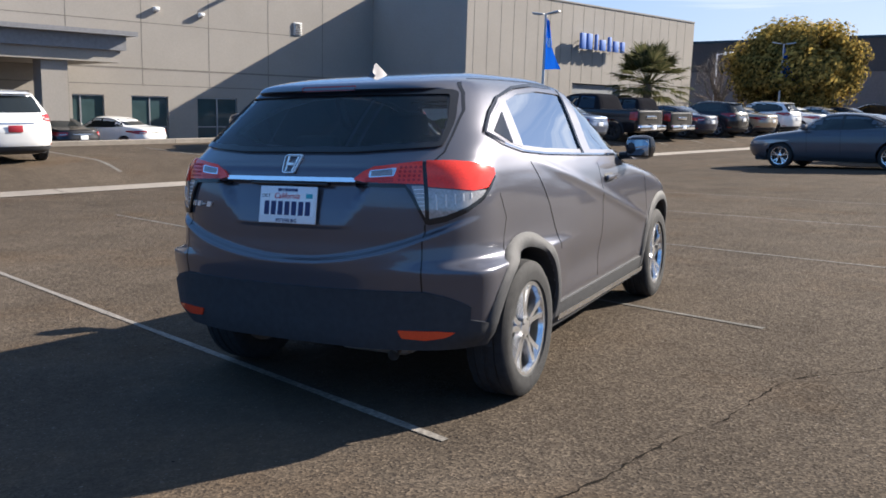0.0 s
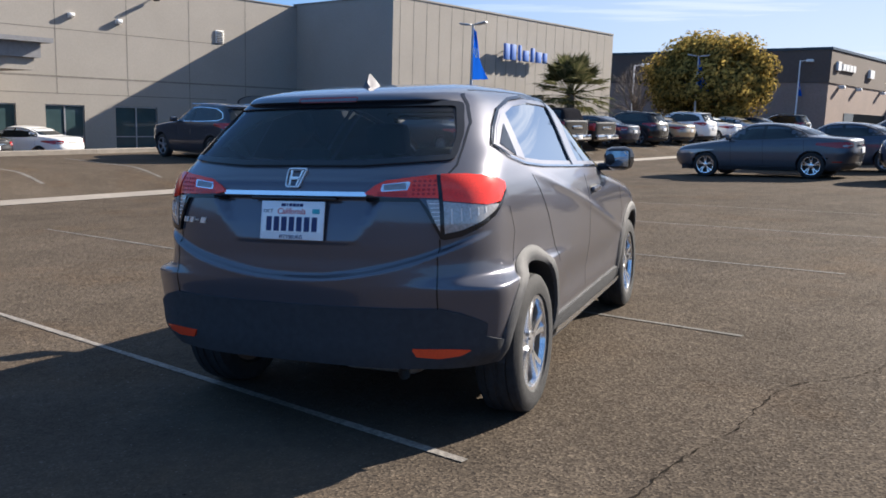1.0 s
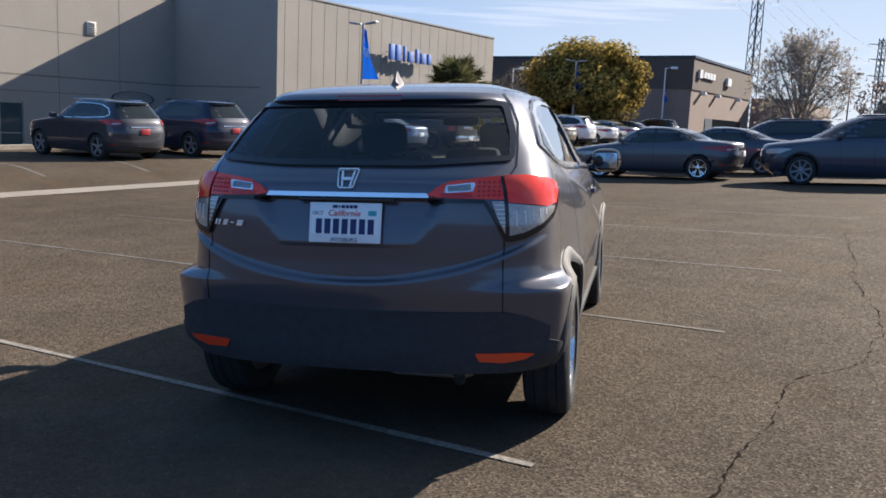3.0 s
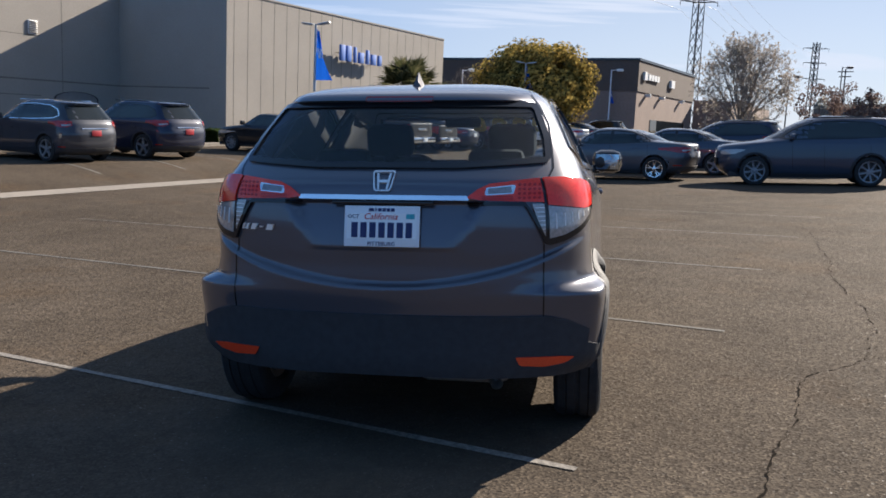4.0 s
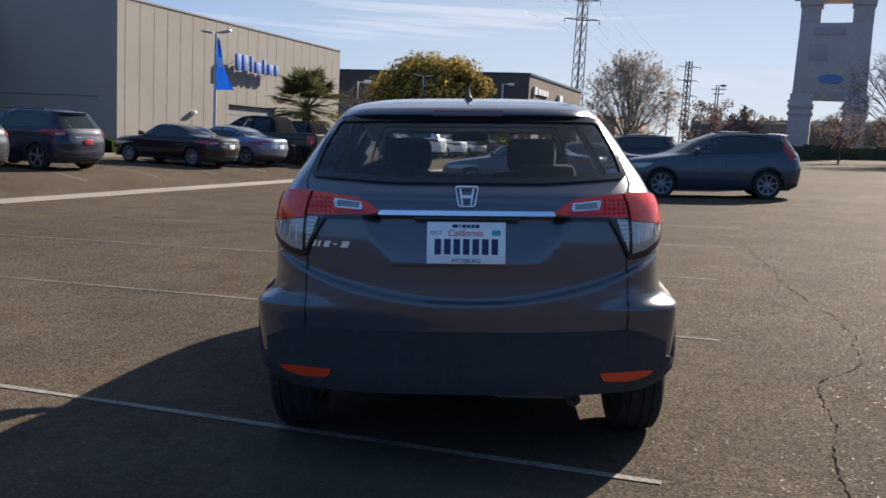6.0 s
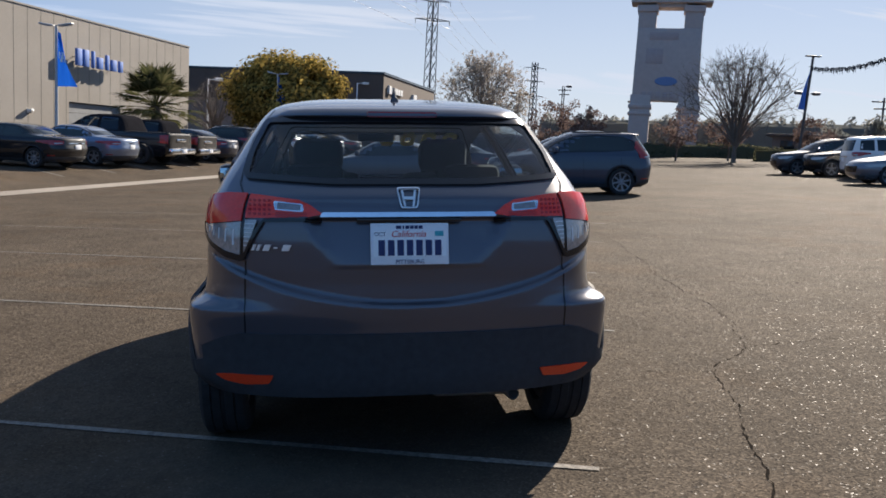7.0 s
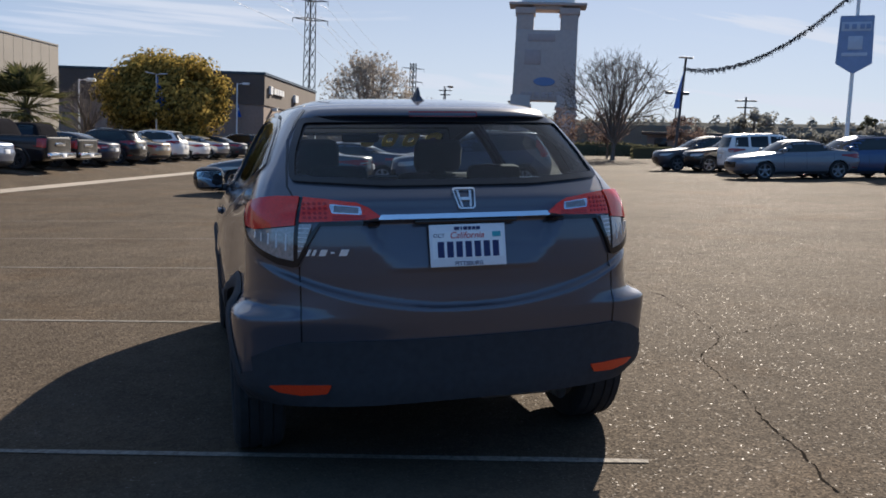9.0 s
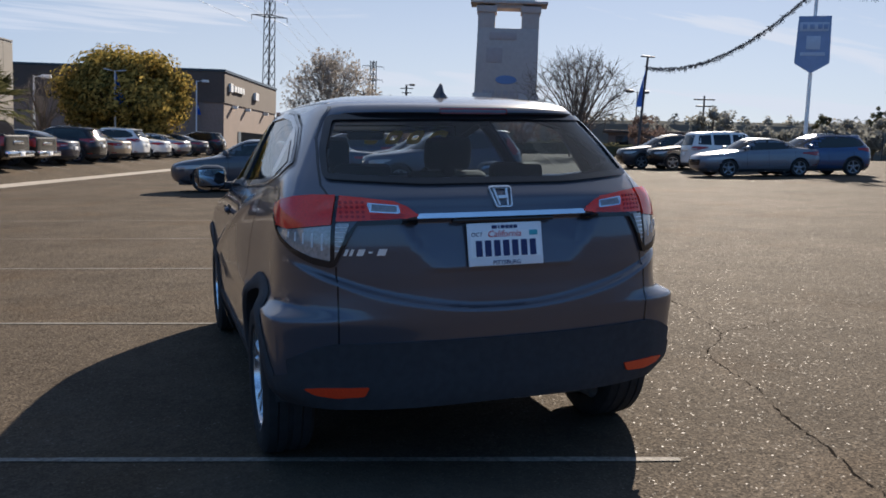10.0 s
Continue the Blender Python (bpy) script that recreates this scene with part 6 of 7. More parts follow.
def leafy_tree(name, x, y, height, width, label, mat, seed, clumps=90, leaves=110, leaf_size=0.16, skirt=0.18, trunk_r=0.16, group="", depth=None, lumps=6, bark=BARK):
    """A full-crowned tree: trunk and limbs, and leaves in many clumps with an uneven outline."""
    rnd = random.Random(seed)
    t = thing(name, upright(x, y), label, "tree" if height > 2.5 else "shrub", group)
    depth = width if depth is None else depth
    v, f = [], []
    zc, rz = height * (1 + skirt) / 2, height * (1 - skirt) / 2
    tube(v, f, [Vector((0, 0, -0.1)), Vector((0.05, 0, height * 0.2)), Vector((0, 0.06, height * 0.45)), Vector((0.02, 0, height * 0.75))], [trunk_r * 1.3, trunk_r, trunk_r * 0.7, trunk_r * 0.3], 8)
    lobes = [(rand_dir(rnd), rnd.uniform(0.5, 0.95)) for _ in range(lumps)]
    cl = []
    for i in range(clumps):
        d = rand_dir(rnd)
        r = rnd.uniform(0.5, 1.0) ** 0.6 * (0.68 + 0.34 * max(0, max(d.dot(l) * k for l, k in lobes)))
        p = Vector((d.x * r * width / 2, d.y * r * depth / 2, zc + d.z * r * rz))
        cl.append((p, d))
        if i % 3 == 0:
            a = Vector((0, 0, height * rnd.uniform(0.2, 0.5)))
            tube(v, f, [a, a.lerp(p, 0.5) + Vector((0, 0, 0.2)), p], [trunk_r * 0.35, trunk_r * 0.22, 0.02], 4)
    part("trunk", (v, f), bark, t)
    v, f = [], []
    for p, d in cl:
        s = rnd.uniform(0.6, 1.25) * min(width, height) * 0.115
        for j in range(leaves):
            q = rand_dir(rnd)
            w = p + q * s * rnd.uniform(0.35, 1.0) ** 0.5
            leaf(v, f, w, (q + d * 0.6 + rand_dir(rnd) * 0.7).normalized(), leaf_size * rnd.uniform(0.6, 1.3), rnd)
    part("crown", (v, f), mat, t, angle=None)
    return t


def bent(a, b, c, n=5):
    """A quadratic bend from a to c, pulled towards b."""
    return [a.lerp(b, t).lerp(b.lerp(c, t), t) for t in [i / n for i in range(n + 1)]]


def bare_tree(name, x, y, height, width, label, seed, buds=0, bark=BARK, limbs=22, forks=11, twigs=7, mat=None, bud_size=0.07, stem=0.14, low=-48):
    """A winter tree: limbs rise from a short stem and fork to a round crown of fine twigs."""
    rnd = random.Random(seed)
    t = thing(name, upright(x, y), label, "tree")
    h0 = height * stem
    base = Vector((0, 0, h0))
    mid, rx, rz = Vector((0, 0, (height + h0 * 0.6) / 2)), width / 2, (height - h0 * 0.6) / 2

    def crown(d, r):
        return mid + Vector((d.x * rx, d.y * rx, d.z * rz)) * r

    v, f, v2, f2, tips = [], [], [], [], []
    tube(v, f, [Vector((0, 0, -0.1)), Vector((0.02, 0, h0 * 0.6)), base, base + Vector((0, 0, h0))], [0.21, 0.17, 0.15, 0.07], 8)
    for i in range(limbs):
        a = i * 2.399 + rnd.uniform(-0.3, 0.3)
        e = radians(low + (86 - low) * ((i + 0.5) / limbs) ** 0.75)
        d = Vector((math.cos(a) * math.cos(e), math.sin(a) * math.cos(e), math.sin(e)))
        end = crown(d, rnd.uniform(0.88, 1.0))
        start = Vector((0, 0, h0 * rnd.uniform(0.8, 1.25)))
        limb = bent(start, start.lerp(end, 0.4) + Vector((0, 0, 0.16 * height * math.cos(e))), end, 7)
        limb = [p + rand_dir(rnd) * 0.09 for p in limb]
        tube(v, f, limb, [0.085 * (1 - k / 7) + 0.014 for k in range(8)], 5)
        tips.append(limb[-1])
        for j in range(forks):
            k = rnd.randint(2, 6)
            dd = (d + rand_dir(rnd) * 0.62).normalized()
            end = crown(dd, rnd.uniform(0.72, 1.04))
            p0 = limb[k]
            fork = bent(p0, p0.lerp(end, 0.5) + (limb[k] - limb[k - 1]).normalized() * 0.35 + rand_dir(rnd) * 0.12, end, 4)
            tube(v2, f2, fork, [0.030, 0.024, 0.019, 0.014, 0.009], 4)
            tips.append(end)
            for m in range(twigs):
                q = rnd.randint(1, 4)
                w = ((fork[q] - fork[q - 1]).normalized() + rand_dir(rnd) * 0.75 + Vector((0, 0, 0.15))).normalized()
                tip = fork[q] + w * rnd.uniform(0.35, 0.95) * height / 9
                tube(v2, f2, [fork[q], fork[q].lerp(tip, 0.5) + rand_dir(rnd) * 0.05, tip], [0.012, 0.009, 0.006], 3)
                tips.append(tip)
    part("trunk", (v, f), bark, t)
    part("twig_spray", (v2, f2), bark, t, angle=None)
    if buds:
        v, f = [], []
        for p in tips:
            for j in range(buds):
                leaf(v, f, p + rand_dir(rnd) * rnd.uniform(0, 0.22), rand_dir(rnd), bud_size * rnd.uniform(0.6, 1.4), rnd)
        part("bud_haze", (v, f), mat or LEAF_PALE, t, angle=None)
    return t


def palm(x, y, height, spread, seed):
    """A fan palm: ringed trunk, fronds of many narrow blades."""
    rnd = random.Random(seed)
    t = thing("fan_palm", upright(x, y), "short fan palm with a thick brown trunk", "palm")
    prof = []
    h = height - spread * 0.42
    for i in range(22):
        z = h * i / 21
        prof.append((z, 0.34 - 0.09 * i / 21 + (0.02 if i % 2 else 0)))
    v, f = lathe(prof, 14, "z")
    part("trunk", (v, f), PALM_TRUNK, t)
    for i in range(46):
        a = i * 2.399 + rnd.uniform(-0.2, 0.2)
        tilt = radians(82 - 104 * (i / 45) ** 0.9) + rnd.uniform(-0.1, 0.1)
        d = Vector((math.cos(a) * math.cos(tilt), math.sin(a) * math.cos(tilt), math.sin(tilt)))
        v, f = [], []
        base = Vector((0, 0, h - 0.05))
        L = spread * rnd.uniform(0.22, 0.30)
        hub = base + d * L
        tube(v, f, [base, hub], [0.03, 0.018], 4)
        side = d.cross(Vector((0, 0, 1)))
        side = side.normalized() if side.length > 0.1 else Vector((1, 0, 0))
        nrm = side.cross(d)
        for j in range(21):
            b = radians(-78 + 156 * j / 20)
            w = (d * math.cos(b) + side * math.sin(b)).normalized()
            ln = spread * rnd.uniform(0.21, 0.27) * (1 - 0.25 * abs(b))
            q = w.cross(nrm).normalized() * 0.055
            m = hub + w * ln * 0.55
            e = hub + w * ln + Vector((0, 0, -0.16 * rnd.uniform(0.6, 1.6) * ln))
            k = len(v)
            v += [hub - q * 0.3, hub + q * 0.3, m + q, m - q, e]
            f += [(k, k + 1, k + 2, k + 3), (k + 3, k + 2, k + 4)]
        part("frond", (v, f), LEAF_PALM, t, angle=None)
    return t


def hedge(pts, height, width, label, mat, seed, name="hedge", density=170, size=0.07, kind=""):
    """A run of small leaves over a low mound."""
    rnd = random.Random(seed)
    x0, y0 = pts[0]
    t = thing(name, upright(x0, y0), label, "hedge", kind=kind)
    v, f = [], []
    for (a, b) in zip(pts[:-1], pts[1:]):
        n = int(math.dist(a, b) * density)
        for i in range(n):
            s = rnd.random()
            px, py = a[0] + (b[0] - a[0]) * s, a[1] + (b[1] - a[1]) * s
            top = height * (0.82 + 0.22 * noise.noise(Vector((px * 0.9, py * 0.9, seed))))
            w = width / 2 * (0.85 + 0.3 * noise.noise(Vector((px, py, seed + 7.3))))
            ang = rnd.uniform(0, math.pi)
            q = Vector((math.cos(ang), 0, math.sin(ang)))
            dx, dy = b[0] - a[0], b[1] - a[1]
            l = math.hypot(dx, dy)
            cx, cy = -dy / l, dx / l
            o = q.x * w * rnd.uniform(0.75, 1.05)
            z = q.z * top * rnd.uniform(0.75, 1.05)
            X, Y = px + cx * o, py + cy * o
            leaf(v, f, Vector((X - x0, Y - y0, ground(X, Y) - ground(x0, y0) + z)), (Vector((cx * q.x, cy * q.x, q.z)) + rand_dir(rnd) * 0.7).normalized(), size * rnd.uniform(0.6, 1.4), rnd)
    part("foliage", (v, f), mat, t, angle=None)
    v, f = [], []
    for i, p in enumerate(pts):
        for k2, (o, z) in enumerate(((-0.42, 0), (-0.36, 0.7), (0, 0.8), (0.36, 0.7), (0.42, 0))):
            a, b = pts[max(i - 1, 0)], pts[min(i + 1, len(pts) - 1)]
            l = math.dist(a, b)
            cx, cy = -(b[1] - a[1]) / l, (b[0] - a[0]) / l
            X, Y = p[0] + cx * o * width, p[1] + cy * o * width
            v.append((X - x0, Y - y0, ground(*p) - ground(x0, y0) + z * height - 0.05))
    f = [(i * 5 + j, i * 5 + j + 1, (i + 1) * 5 + j + 1, (i + 1) * 5 + j) for i in range(len(pts) - 1) for j in range(4)]
    part("core", (v, f), mat, t)
    return t


palm(*plan(-24.7, 40.5), 4.95, 5.7, 3)
leafy_tree("autumn_tree", -3.5, 60.5, 7.2, 9.4, "broad tree turning from green to gold", LEAF_AUTUMN, 11, 300, 120, 0.15, 0.04, 0.2, lumps=9)
bare_tree("bare_shrub", -9.4, 64.5, 5.2, 4.2, "brownish bare shrub by the building", 12, limbs=12, forks=7, twigs=6)
bare_tree("budding_tree", 12.9, 72, 9.0, 8.0, "round-crowned winter tree with pale buds", 21, buds=8, bark=BARK_PALE, bud_size=0.075)
bare_tree("bare_tree", 30.8, 60, 8.7, 10.6, "bare winter tree with fanning twigs", 22, low=-18, limbs=20)
for i, (x, y, h, w) in enumerate(((17.5, 66, 5.3, 4.4), (21.5, 72, 5.2, 5.0), (24.5, 78, 5.6, 4.0), (33.5, 66.5, 4.6, 5.2), (29.0, 67.0, 4.4, 4.4), (37.5, 60.0, 3.8, 4.0))):
    leafy_tree("red_leaved_tree", x, y, h, w, "small dark tree with thin reddish leaves", LEAF_RED, 30 + i, 34, 46, 0.11, 0.2, 0.08, "reddish trees")
hedge([(33, 91), (36.5, 89.5), (40, 88), (43.5, 86.5), (47, 85)], 1.8, 2.2, "long grey-green hedge below a tower", LEAF_OLIVE, 41, density=260, size=0.16)
hedge([(36.0, 66.6), (37.0, 66.2), (38.4, 65.6), (39.2, 65.3)], 1.35, 3.0, "low rounded grey-green shrub", LEAF_OLIVE, 42, "round_shrub", 400, 0.1)
hedge([plan(-24.2, d) for d in (23.8, 24.8, 25.8, 27.0)], 0.95, 1.4, "grey-green low shrubs at the wall's corner", LEAF_DARK, 43, "low_shrubs", 520, 0.05)
hedge([plan(-25.3, d) for d in (19.2, 20.4, 21.4)], 0.8, 1.0, "small green shrubs under the windows", LEAF_DARK, 44, "low_shrubs", 300, 0.05)
# distance haze is put into the leaf colour: pale, greyed tones
LEAF_HAZE = leaf_material("haze_tinted_far_leaves", (0.16, 0.17, 0.16), (0.32, 0.31, 0.28), 0.55)
hedge([(122 * math.sin(radians(a)), 122 * math.cos(radians(a))) for a in range(14, 66, 3)], 6.2, 9.0, "line of far trees on the skyline, paled by a haze tint", LEAF_HAZE, 61, "far_woods", 190, 0.34, kind="stuff")
for i, (x, y, h) in enumerate(((61, 66, 4.6), (64.0, 62.5, 5.2))):
    leafy_tree("cypress", x, y, h, 2.3, "dark narrow cypress on the skyline", LEAF_OLIVE, 300 + i, 90, 60, 0.12, 0.0, 0.08, "skyline trees")


# ---- poles, flags, signs ----
def flag(parent, mast_x, top, drop, width, mat, seed, lean=0.0):
    """A tall feather-like flag hung from a pole, cloth with folds."""
    rnd = random.Random(seed)
    v, f = [], []
    nu, nv = 10, 16
    for j in range(nv + 1):
        t = j / nv
        for i in range(nu + 1):
            u = i / nu
            w = width * (0.08 + 0.92 * t ** 1.25)
            v.append((mast_x + u * w, 0.10 * math.sin(u * 7 + t * 5 + seed) * u + lean * u, top - t * drop - 0.18 * u * drop * 0.3 * (1 - t)))
    for j in range(nv):
        for i in range(nu):
            f.append((j * (nu + 1) + i, j * (nu + 1) + i + 1, (j + 1) * (nu + 1) + i + 1, (j + 1) * (nu + 1) + i))
    cloth = part("flag", (v, f), mat, parent, "blue cloth flag with a pale emblem")
    # pale emblem band
    v2, f2 = [], []
    for j in range(6, 10):
        for i in range(2, 9):
            p = Vector(v[j * (nu + 1) + i])
            for o in (-0.006,):
                v2.append(p + Vector((0, o, 0)))
    f2 = [(j * 7 + i, j * 7 + i + 1, (j + 1) * 7 + i + 1, (j + 1) * 7 + i) for j in range(3) for i in range(6) if (i + j) % 3 != 2]
    part("flag_emblem", (v2, f2), WHITE_PAINT, cloth)
    return cloth


def flag_pole(x, y, top, seed, label, turn, group="light poles with flags"):
    p = thing("light_pole", upright(x, y, turn), label, "light pole", group)
    h = top - ground(x, y)
    part("mast", rod((0, 0, -0.1), (0, 0, h), 0.075, 0.055, 12), METAL_POLE, p)
    part("footing", rod((0, 0, -0.1), (0, 0, 0.5), 0.22, 0.22, 16), CONCRETE, p)
    for s in (-1, 1):
        arm = box((0.62, 0.2, 0.07), (s * 0.42, 0, h + 0.02), 0.03, turn=pose(0, 0, 0, 0, -s * 8, 0))
        head = part("lamp_head", arm, METAL_POLE, p)
        part("lens", box((0.4, 0.14, 0.02), (s * 0.46, 0, h - 0.025), 0.005, turn=pose(0, 0, 0, 0, -s * 8, 0)), CLEAR_LENS, head)
    flag(p, 0.06, h - 0.18, 2.15, 0.85, FLAG_BLUE, seed)
    return p


flag_pole(-11.1, 32.1, 5.35, 1, "grey light pole with a blue flag by the building", -20)
flag_pole(-4.2, 56.9, 5.9, 2, "grey light pole with a blue flag in the row", 20)


def lamp_post(x, y, top, label, mat=METAL_POLE, arm=0.9, heads=1, turn=0, r=0.09, group="lamp posts", flag_cloth=False):
    p = thing("lamp_post", upright(x, y, turn), label, "street lamp", group)
    h = top - ground(x, y)
    part("mast", rod((0, 0, -0.1), (0, 0, h), r, r * 0.7, 10), mat, p)
    for s in ((1,) if heads == 1 else (-1, 1)):
        part("arm", rod((0, 0, h - 0.1), (s * arm * 0.6, 0, h), 0.035), mat, p)
        hd = part("lamp_head", box((0.75, 0.42, 0.28), (s * arm, 0, h - 0.02), 0.1), mat, p)
        part("lens", box((0.5, 0.3, 0.03), (s * arm, 0, h - 0.165), 0.01), CLEAR_LENS, hd)
    if flag_cloth:
        flag(p, 0.08, h * 0.72, 1.6, 0.4, FLAG_BLUE, 5)
    return p


lamp_post(2.2, 92.1, 8.1, "pale lamp post before a brown building", WHITE_PAINT, flag_cloth=True)
lamp_post(-10.8, 71, 6.2, "pale lamp post by the showroom", WHITE_PAINT)
lamp_post(31.0, 112.7, 10.8, "tall dark lamp post on the road", BROWN_POLE)
lamp_post(23.1, 104.5, 8.9, "dark double lamp post on the road", BROWN_POLE, heads=2)
lamp_post(44.0, 73.0, 8.3, "dark lamp post behind the bare tree", BROWN_POLE, heads=2, r=0.07)
lamp_post(41.5, 112.0, 9.2, "dark double lamp post behind the tower", BROWN_POLE, heads=2)

# garland pole, garland and pennant
gp = thing("garland_pole", upright(27.2, 44.1), "dark pole holding a tinsel garland and a limp pennant", "pole")
h = 7.8 - ground(27.2, 44.1)
part("mast", rod((-0.25, 0, -0.1), (0.12, 0, h), 0.09, 0.07, 10), BROWN_POLE, gp)
part("lamp_head", box((0.9, 0.25, 0.08), (0.12, 0, h), 0.03), BROWN_POLE, gp)
v, f = [], []
for j in range(13):
    t = j / 12
    for i in range(4):
        v.append((0.02 - 0.15 * t - 0.42 * t * i / 3, 0.05 * math.sin(i * 2 + t * 4), h - 0.8 - t * 2.3))
f = [(j * 4 + i, j * 4 + i + 1, (j + 1) * 4 + i + 1, (j + 1) * 4 + i) for j in range(12) for i in range(3)]
part("pennant", (v, f), SIGN_BLUE, gp, "limp blue pennant")

TINSEL = material("dark_tinsel", (0.05, 0.055, 0.06), rough=0.45, metal=0.3, vary=0.3, scale=9)


def garland(a, b, sag, seed):
    rnd = random.Random(seed)
    a, b = Vector(a), Vector(b)
    t = thing("garland", Matrix.Translation(a), "dark tinsel garland strung between poles", "garland")
    v, f = [], []
    path = []
    n = 90
    for i in range(n + 1):
        s = i / n
        p = (b - a) * s + Vector((0, 0, -4 * sag * s * (1 - s)))
        path.append(p)
    tube(v, f, path, [0.03] * len(path), 4)
    for p in path:
        for k in range(9):
            q = rand_dir(rnd)
            q.z = -abs(q.z) * 1.3
            s = rnd.uniform(0.10, 0.26)
            o = rand_dir(rnd) * 0.1
            k0 = len(v)
            w = q.cross(Vector((0.3, 0.7, 0.2))).normalized() * 0.022
            v += [p + o - w, p + o + w, p + o + q * s]
            f.append((k0, k0 + 1, k0 + 2))
    part("tinsel", (v, f), TINSEL, t, angle=None)
    return t


SIGN_AT = (28.3, 31.0)
garland((27.3, 44.1, 7.15), (28.3, 31.1, 9.75), 1.25, 1)
garland((28.0, 31.4, 9.75), (33.5, 16.0, 9.4), 0.9, 2)

# roadside sign: pointed shield on a pole
sg = thing("pole_sign", upright(*SIGN_AT, -38), "blue-grey shield-shaped sign on a tall white pole", "sign")
gz = ground(*SIGN_AT)
part("pole", rod((0, 0.06, -0.1), (0, 0.06, 9.9 - gz), 0.10, 0.08, 14), WHITE_PAINT, sg)
SHIELD = material("faded_blue_board", (0.19, 0.26, 0.42), rough=0.4, vary=0.08, scale=3)
SHIELD_PALE = material("pale_board_print", (0.42, 0.48, 0.58), rough=0.4, vary=0.05, scale=4)
bm = bmesh.new()
out = rounded([(-0.72, 8.5 - gz), (-0.78, 6.3 - gz), (0, 5.82 - gz), (0.78, 6.3 - gz), (0.72, 8.5 - gz)], 0.05)
a = [bm.verts.new((x, -0.10, z)) for x, z in out]
b = [bm.verts.new((x, -0.22, z)) for x, z in out]
bm.faces.new(a)
bm.faces.new(list(reversed(b)))
for i in range(len(a)):
    j = (i + 1) % len(a)
    bm.faces.new((a[i], a[j], b[j], b[i]))
part("board", bm, SHIELD, sg)
part("board_band", box((1.28, 0.02, 0.42), (0, -0.232, 8.0 - gz), 0.006), SHIELD_PALE, sg)
for x in (-0.42, -0.1, 0.25, 0.5):
    part("pale_bar", box((0.2, 0.02, 0.22), (x, -0.246, 8.0 - gz), 0.004), SHIELD, sg)
part("emblem_plate", box((0.62, 0.02, 0.62), (0, -0.232, 7.25 - gz), 0.008), SHIELD_PALE, sg)
part("pale_bar", box((1.1, 0.02, 0.16), (0, -0.232, 6.72 - gz), 0.004), SHIELD_PALE, sg)

# ---- brown building beyond the row ----
far = thing("brown_building", pose(0, 0, 0), "flat-roofed brown commercial building with a tan lower wall", "building", kind="structure")
cc, dd = N2.x * 5.0 + N2.y * 91.8, D2.x * 5.0 + D2.y * 91.8


def far_box(c0, c1, d0, d1, z0, z1, mat, name, label=""):
    return slab(c0, c1, d0, d1, z0, z1, mat, name, far, label)


far_box(cc - 42, cc, dd, dd + 26, -1, 5.9, TAN_WALL, "lower_wall")
far_box(cc - 42.1, cc + 0.1, dd - 0.1, dd + 26.1, 5.9, 9.15, BROWN_WALL, "upper_wall")
far_box(cc - 42.2, cc + 0.2, dd - 0.2, dd + 26.2, 9.15, 9.4, GLOSS_BLACK, "roof_edge")
far_box(cc - 0.02, cc + 0.06, dd + 6, dd + 22, 0.4, 3.0, DARK_GLASS, "window")
far_box(cc + 0.1, cc + 0.35, dd + 1.6, dd + 2.6, 7.2, 8.1, WHITE_PAINT, "sign_disc", "white round sign")
for i in range(4):
    far_box(cc + 0.1, cc + 0.3, dd + 3.4 + i * 1.15, dd + 4.3 + i * 1.15, 7.3, 7.95, WHITE_PAINT, "sign_shape", "white raised sign shape")
far_box(cc + 0.1, cc + 0.4, dd + 13, dd + 14.6, 7.0, 7.9, WHITE_PAINT, "sign_disc", "white round sign")
for d in (3.5, 9.5, 19.0):
    x, y = plan(cc, dd + d)
    wl = thing("wall_light", pose(x, y, 5.6, 0, 0, TURN), "small white wall light on the brown building", "lamp", "far wall lights")
    part("housing", box((0.6, 0.5, 0.35), (0.3, 0, 0), 0.05), WHITE_PAINT, wl)
far_box(cc + 0.0, cc + 5, dd + 27, dd + 60, -1, 6.2, TAN_WALL, "rear_wing")

# ---- tower sign ----
STONE = material("pinkish_stone_render", (0.44, 0.375, 0.345), rough=0.9, vary=0.05, scale=2, stain=0.05, stain_scale=0.2)
STONE_DARK = material("darker_print", (0.38, 0.32, 0.31), rough=0.9, vary=0.05, scale=2)
OVAL_BLUE = material("dull_blue_oval", (0.12, 0.19, 0.36), rough=0.5, vary=0.05)
tw = thing("tower_sign", pose(40.3, 98.9, 0, 0, 0, -22), "tall pinkish masonry tower sign with two openings", "tower", kind="structure")
ZG = 1.2
for s in (-1, 1):
    part("leg", box((2.45, 3.0, 8.2), (s * 2.9, 0, ZG + 3.9), 0.05), STONE, tw)
    part("leg_cap", box((2.8, 3.3, 0.5), (s * 2.9, 0, ZG + 6.6), 0.05), STONE, tw)
    part("leg_cap", box((2.8, 3.3, 0.35), (s * 2.9, 0, ZG + 5.7), 0.05), STONE, tw)
    part("upper_pier", box((2.15, 2.6, 2.9), (s * 2.75, 0, ZG + 17.3), 0.04), STONE, tw)
    part("pier_cap", box((2.5, 3.0, 0.8), (s * 2.75, 0, ZG + 18.4), 0.05), STONE, tw)
shaft = bmesh.new()
box((7.9, 2.8, 8.7), (0, 0, ZG + 11.7), 0.05, shaft)
for v in shaft.verts:
    v.co.x *= 1 - 0.004 * (v.co.z - ZG - 7)
part("shaft", shaft, STONE, tw)
part("lintel", box((3.6, 2.6, 0.7), (0, 0, ZG + 18.9), 0.03), STONE, tw)
part("cornice", box((9.6, 3.6, 0.35), (0, 0, ZG + 19.2), 0.08), STONE, tw)
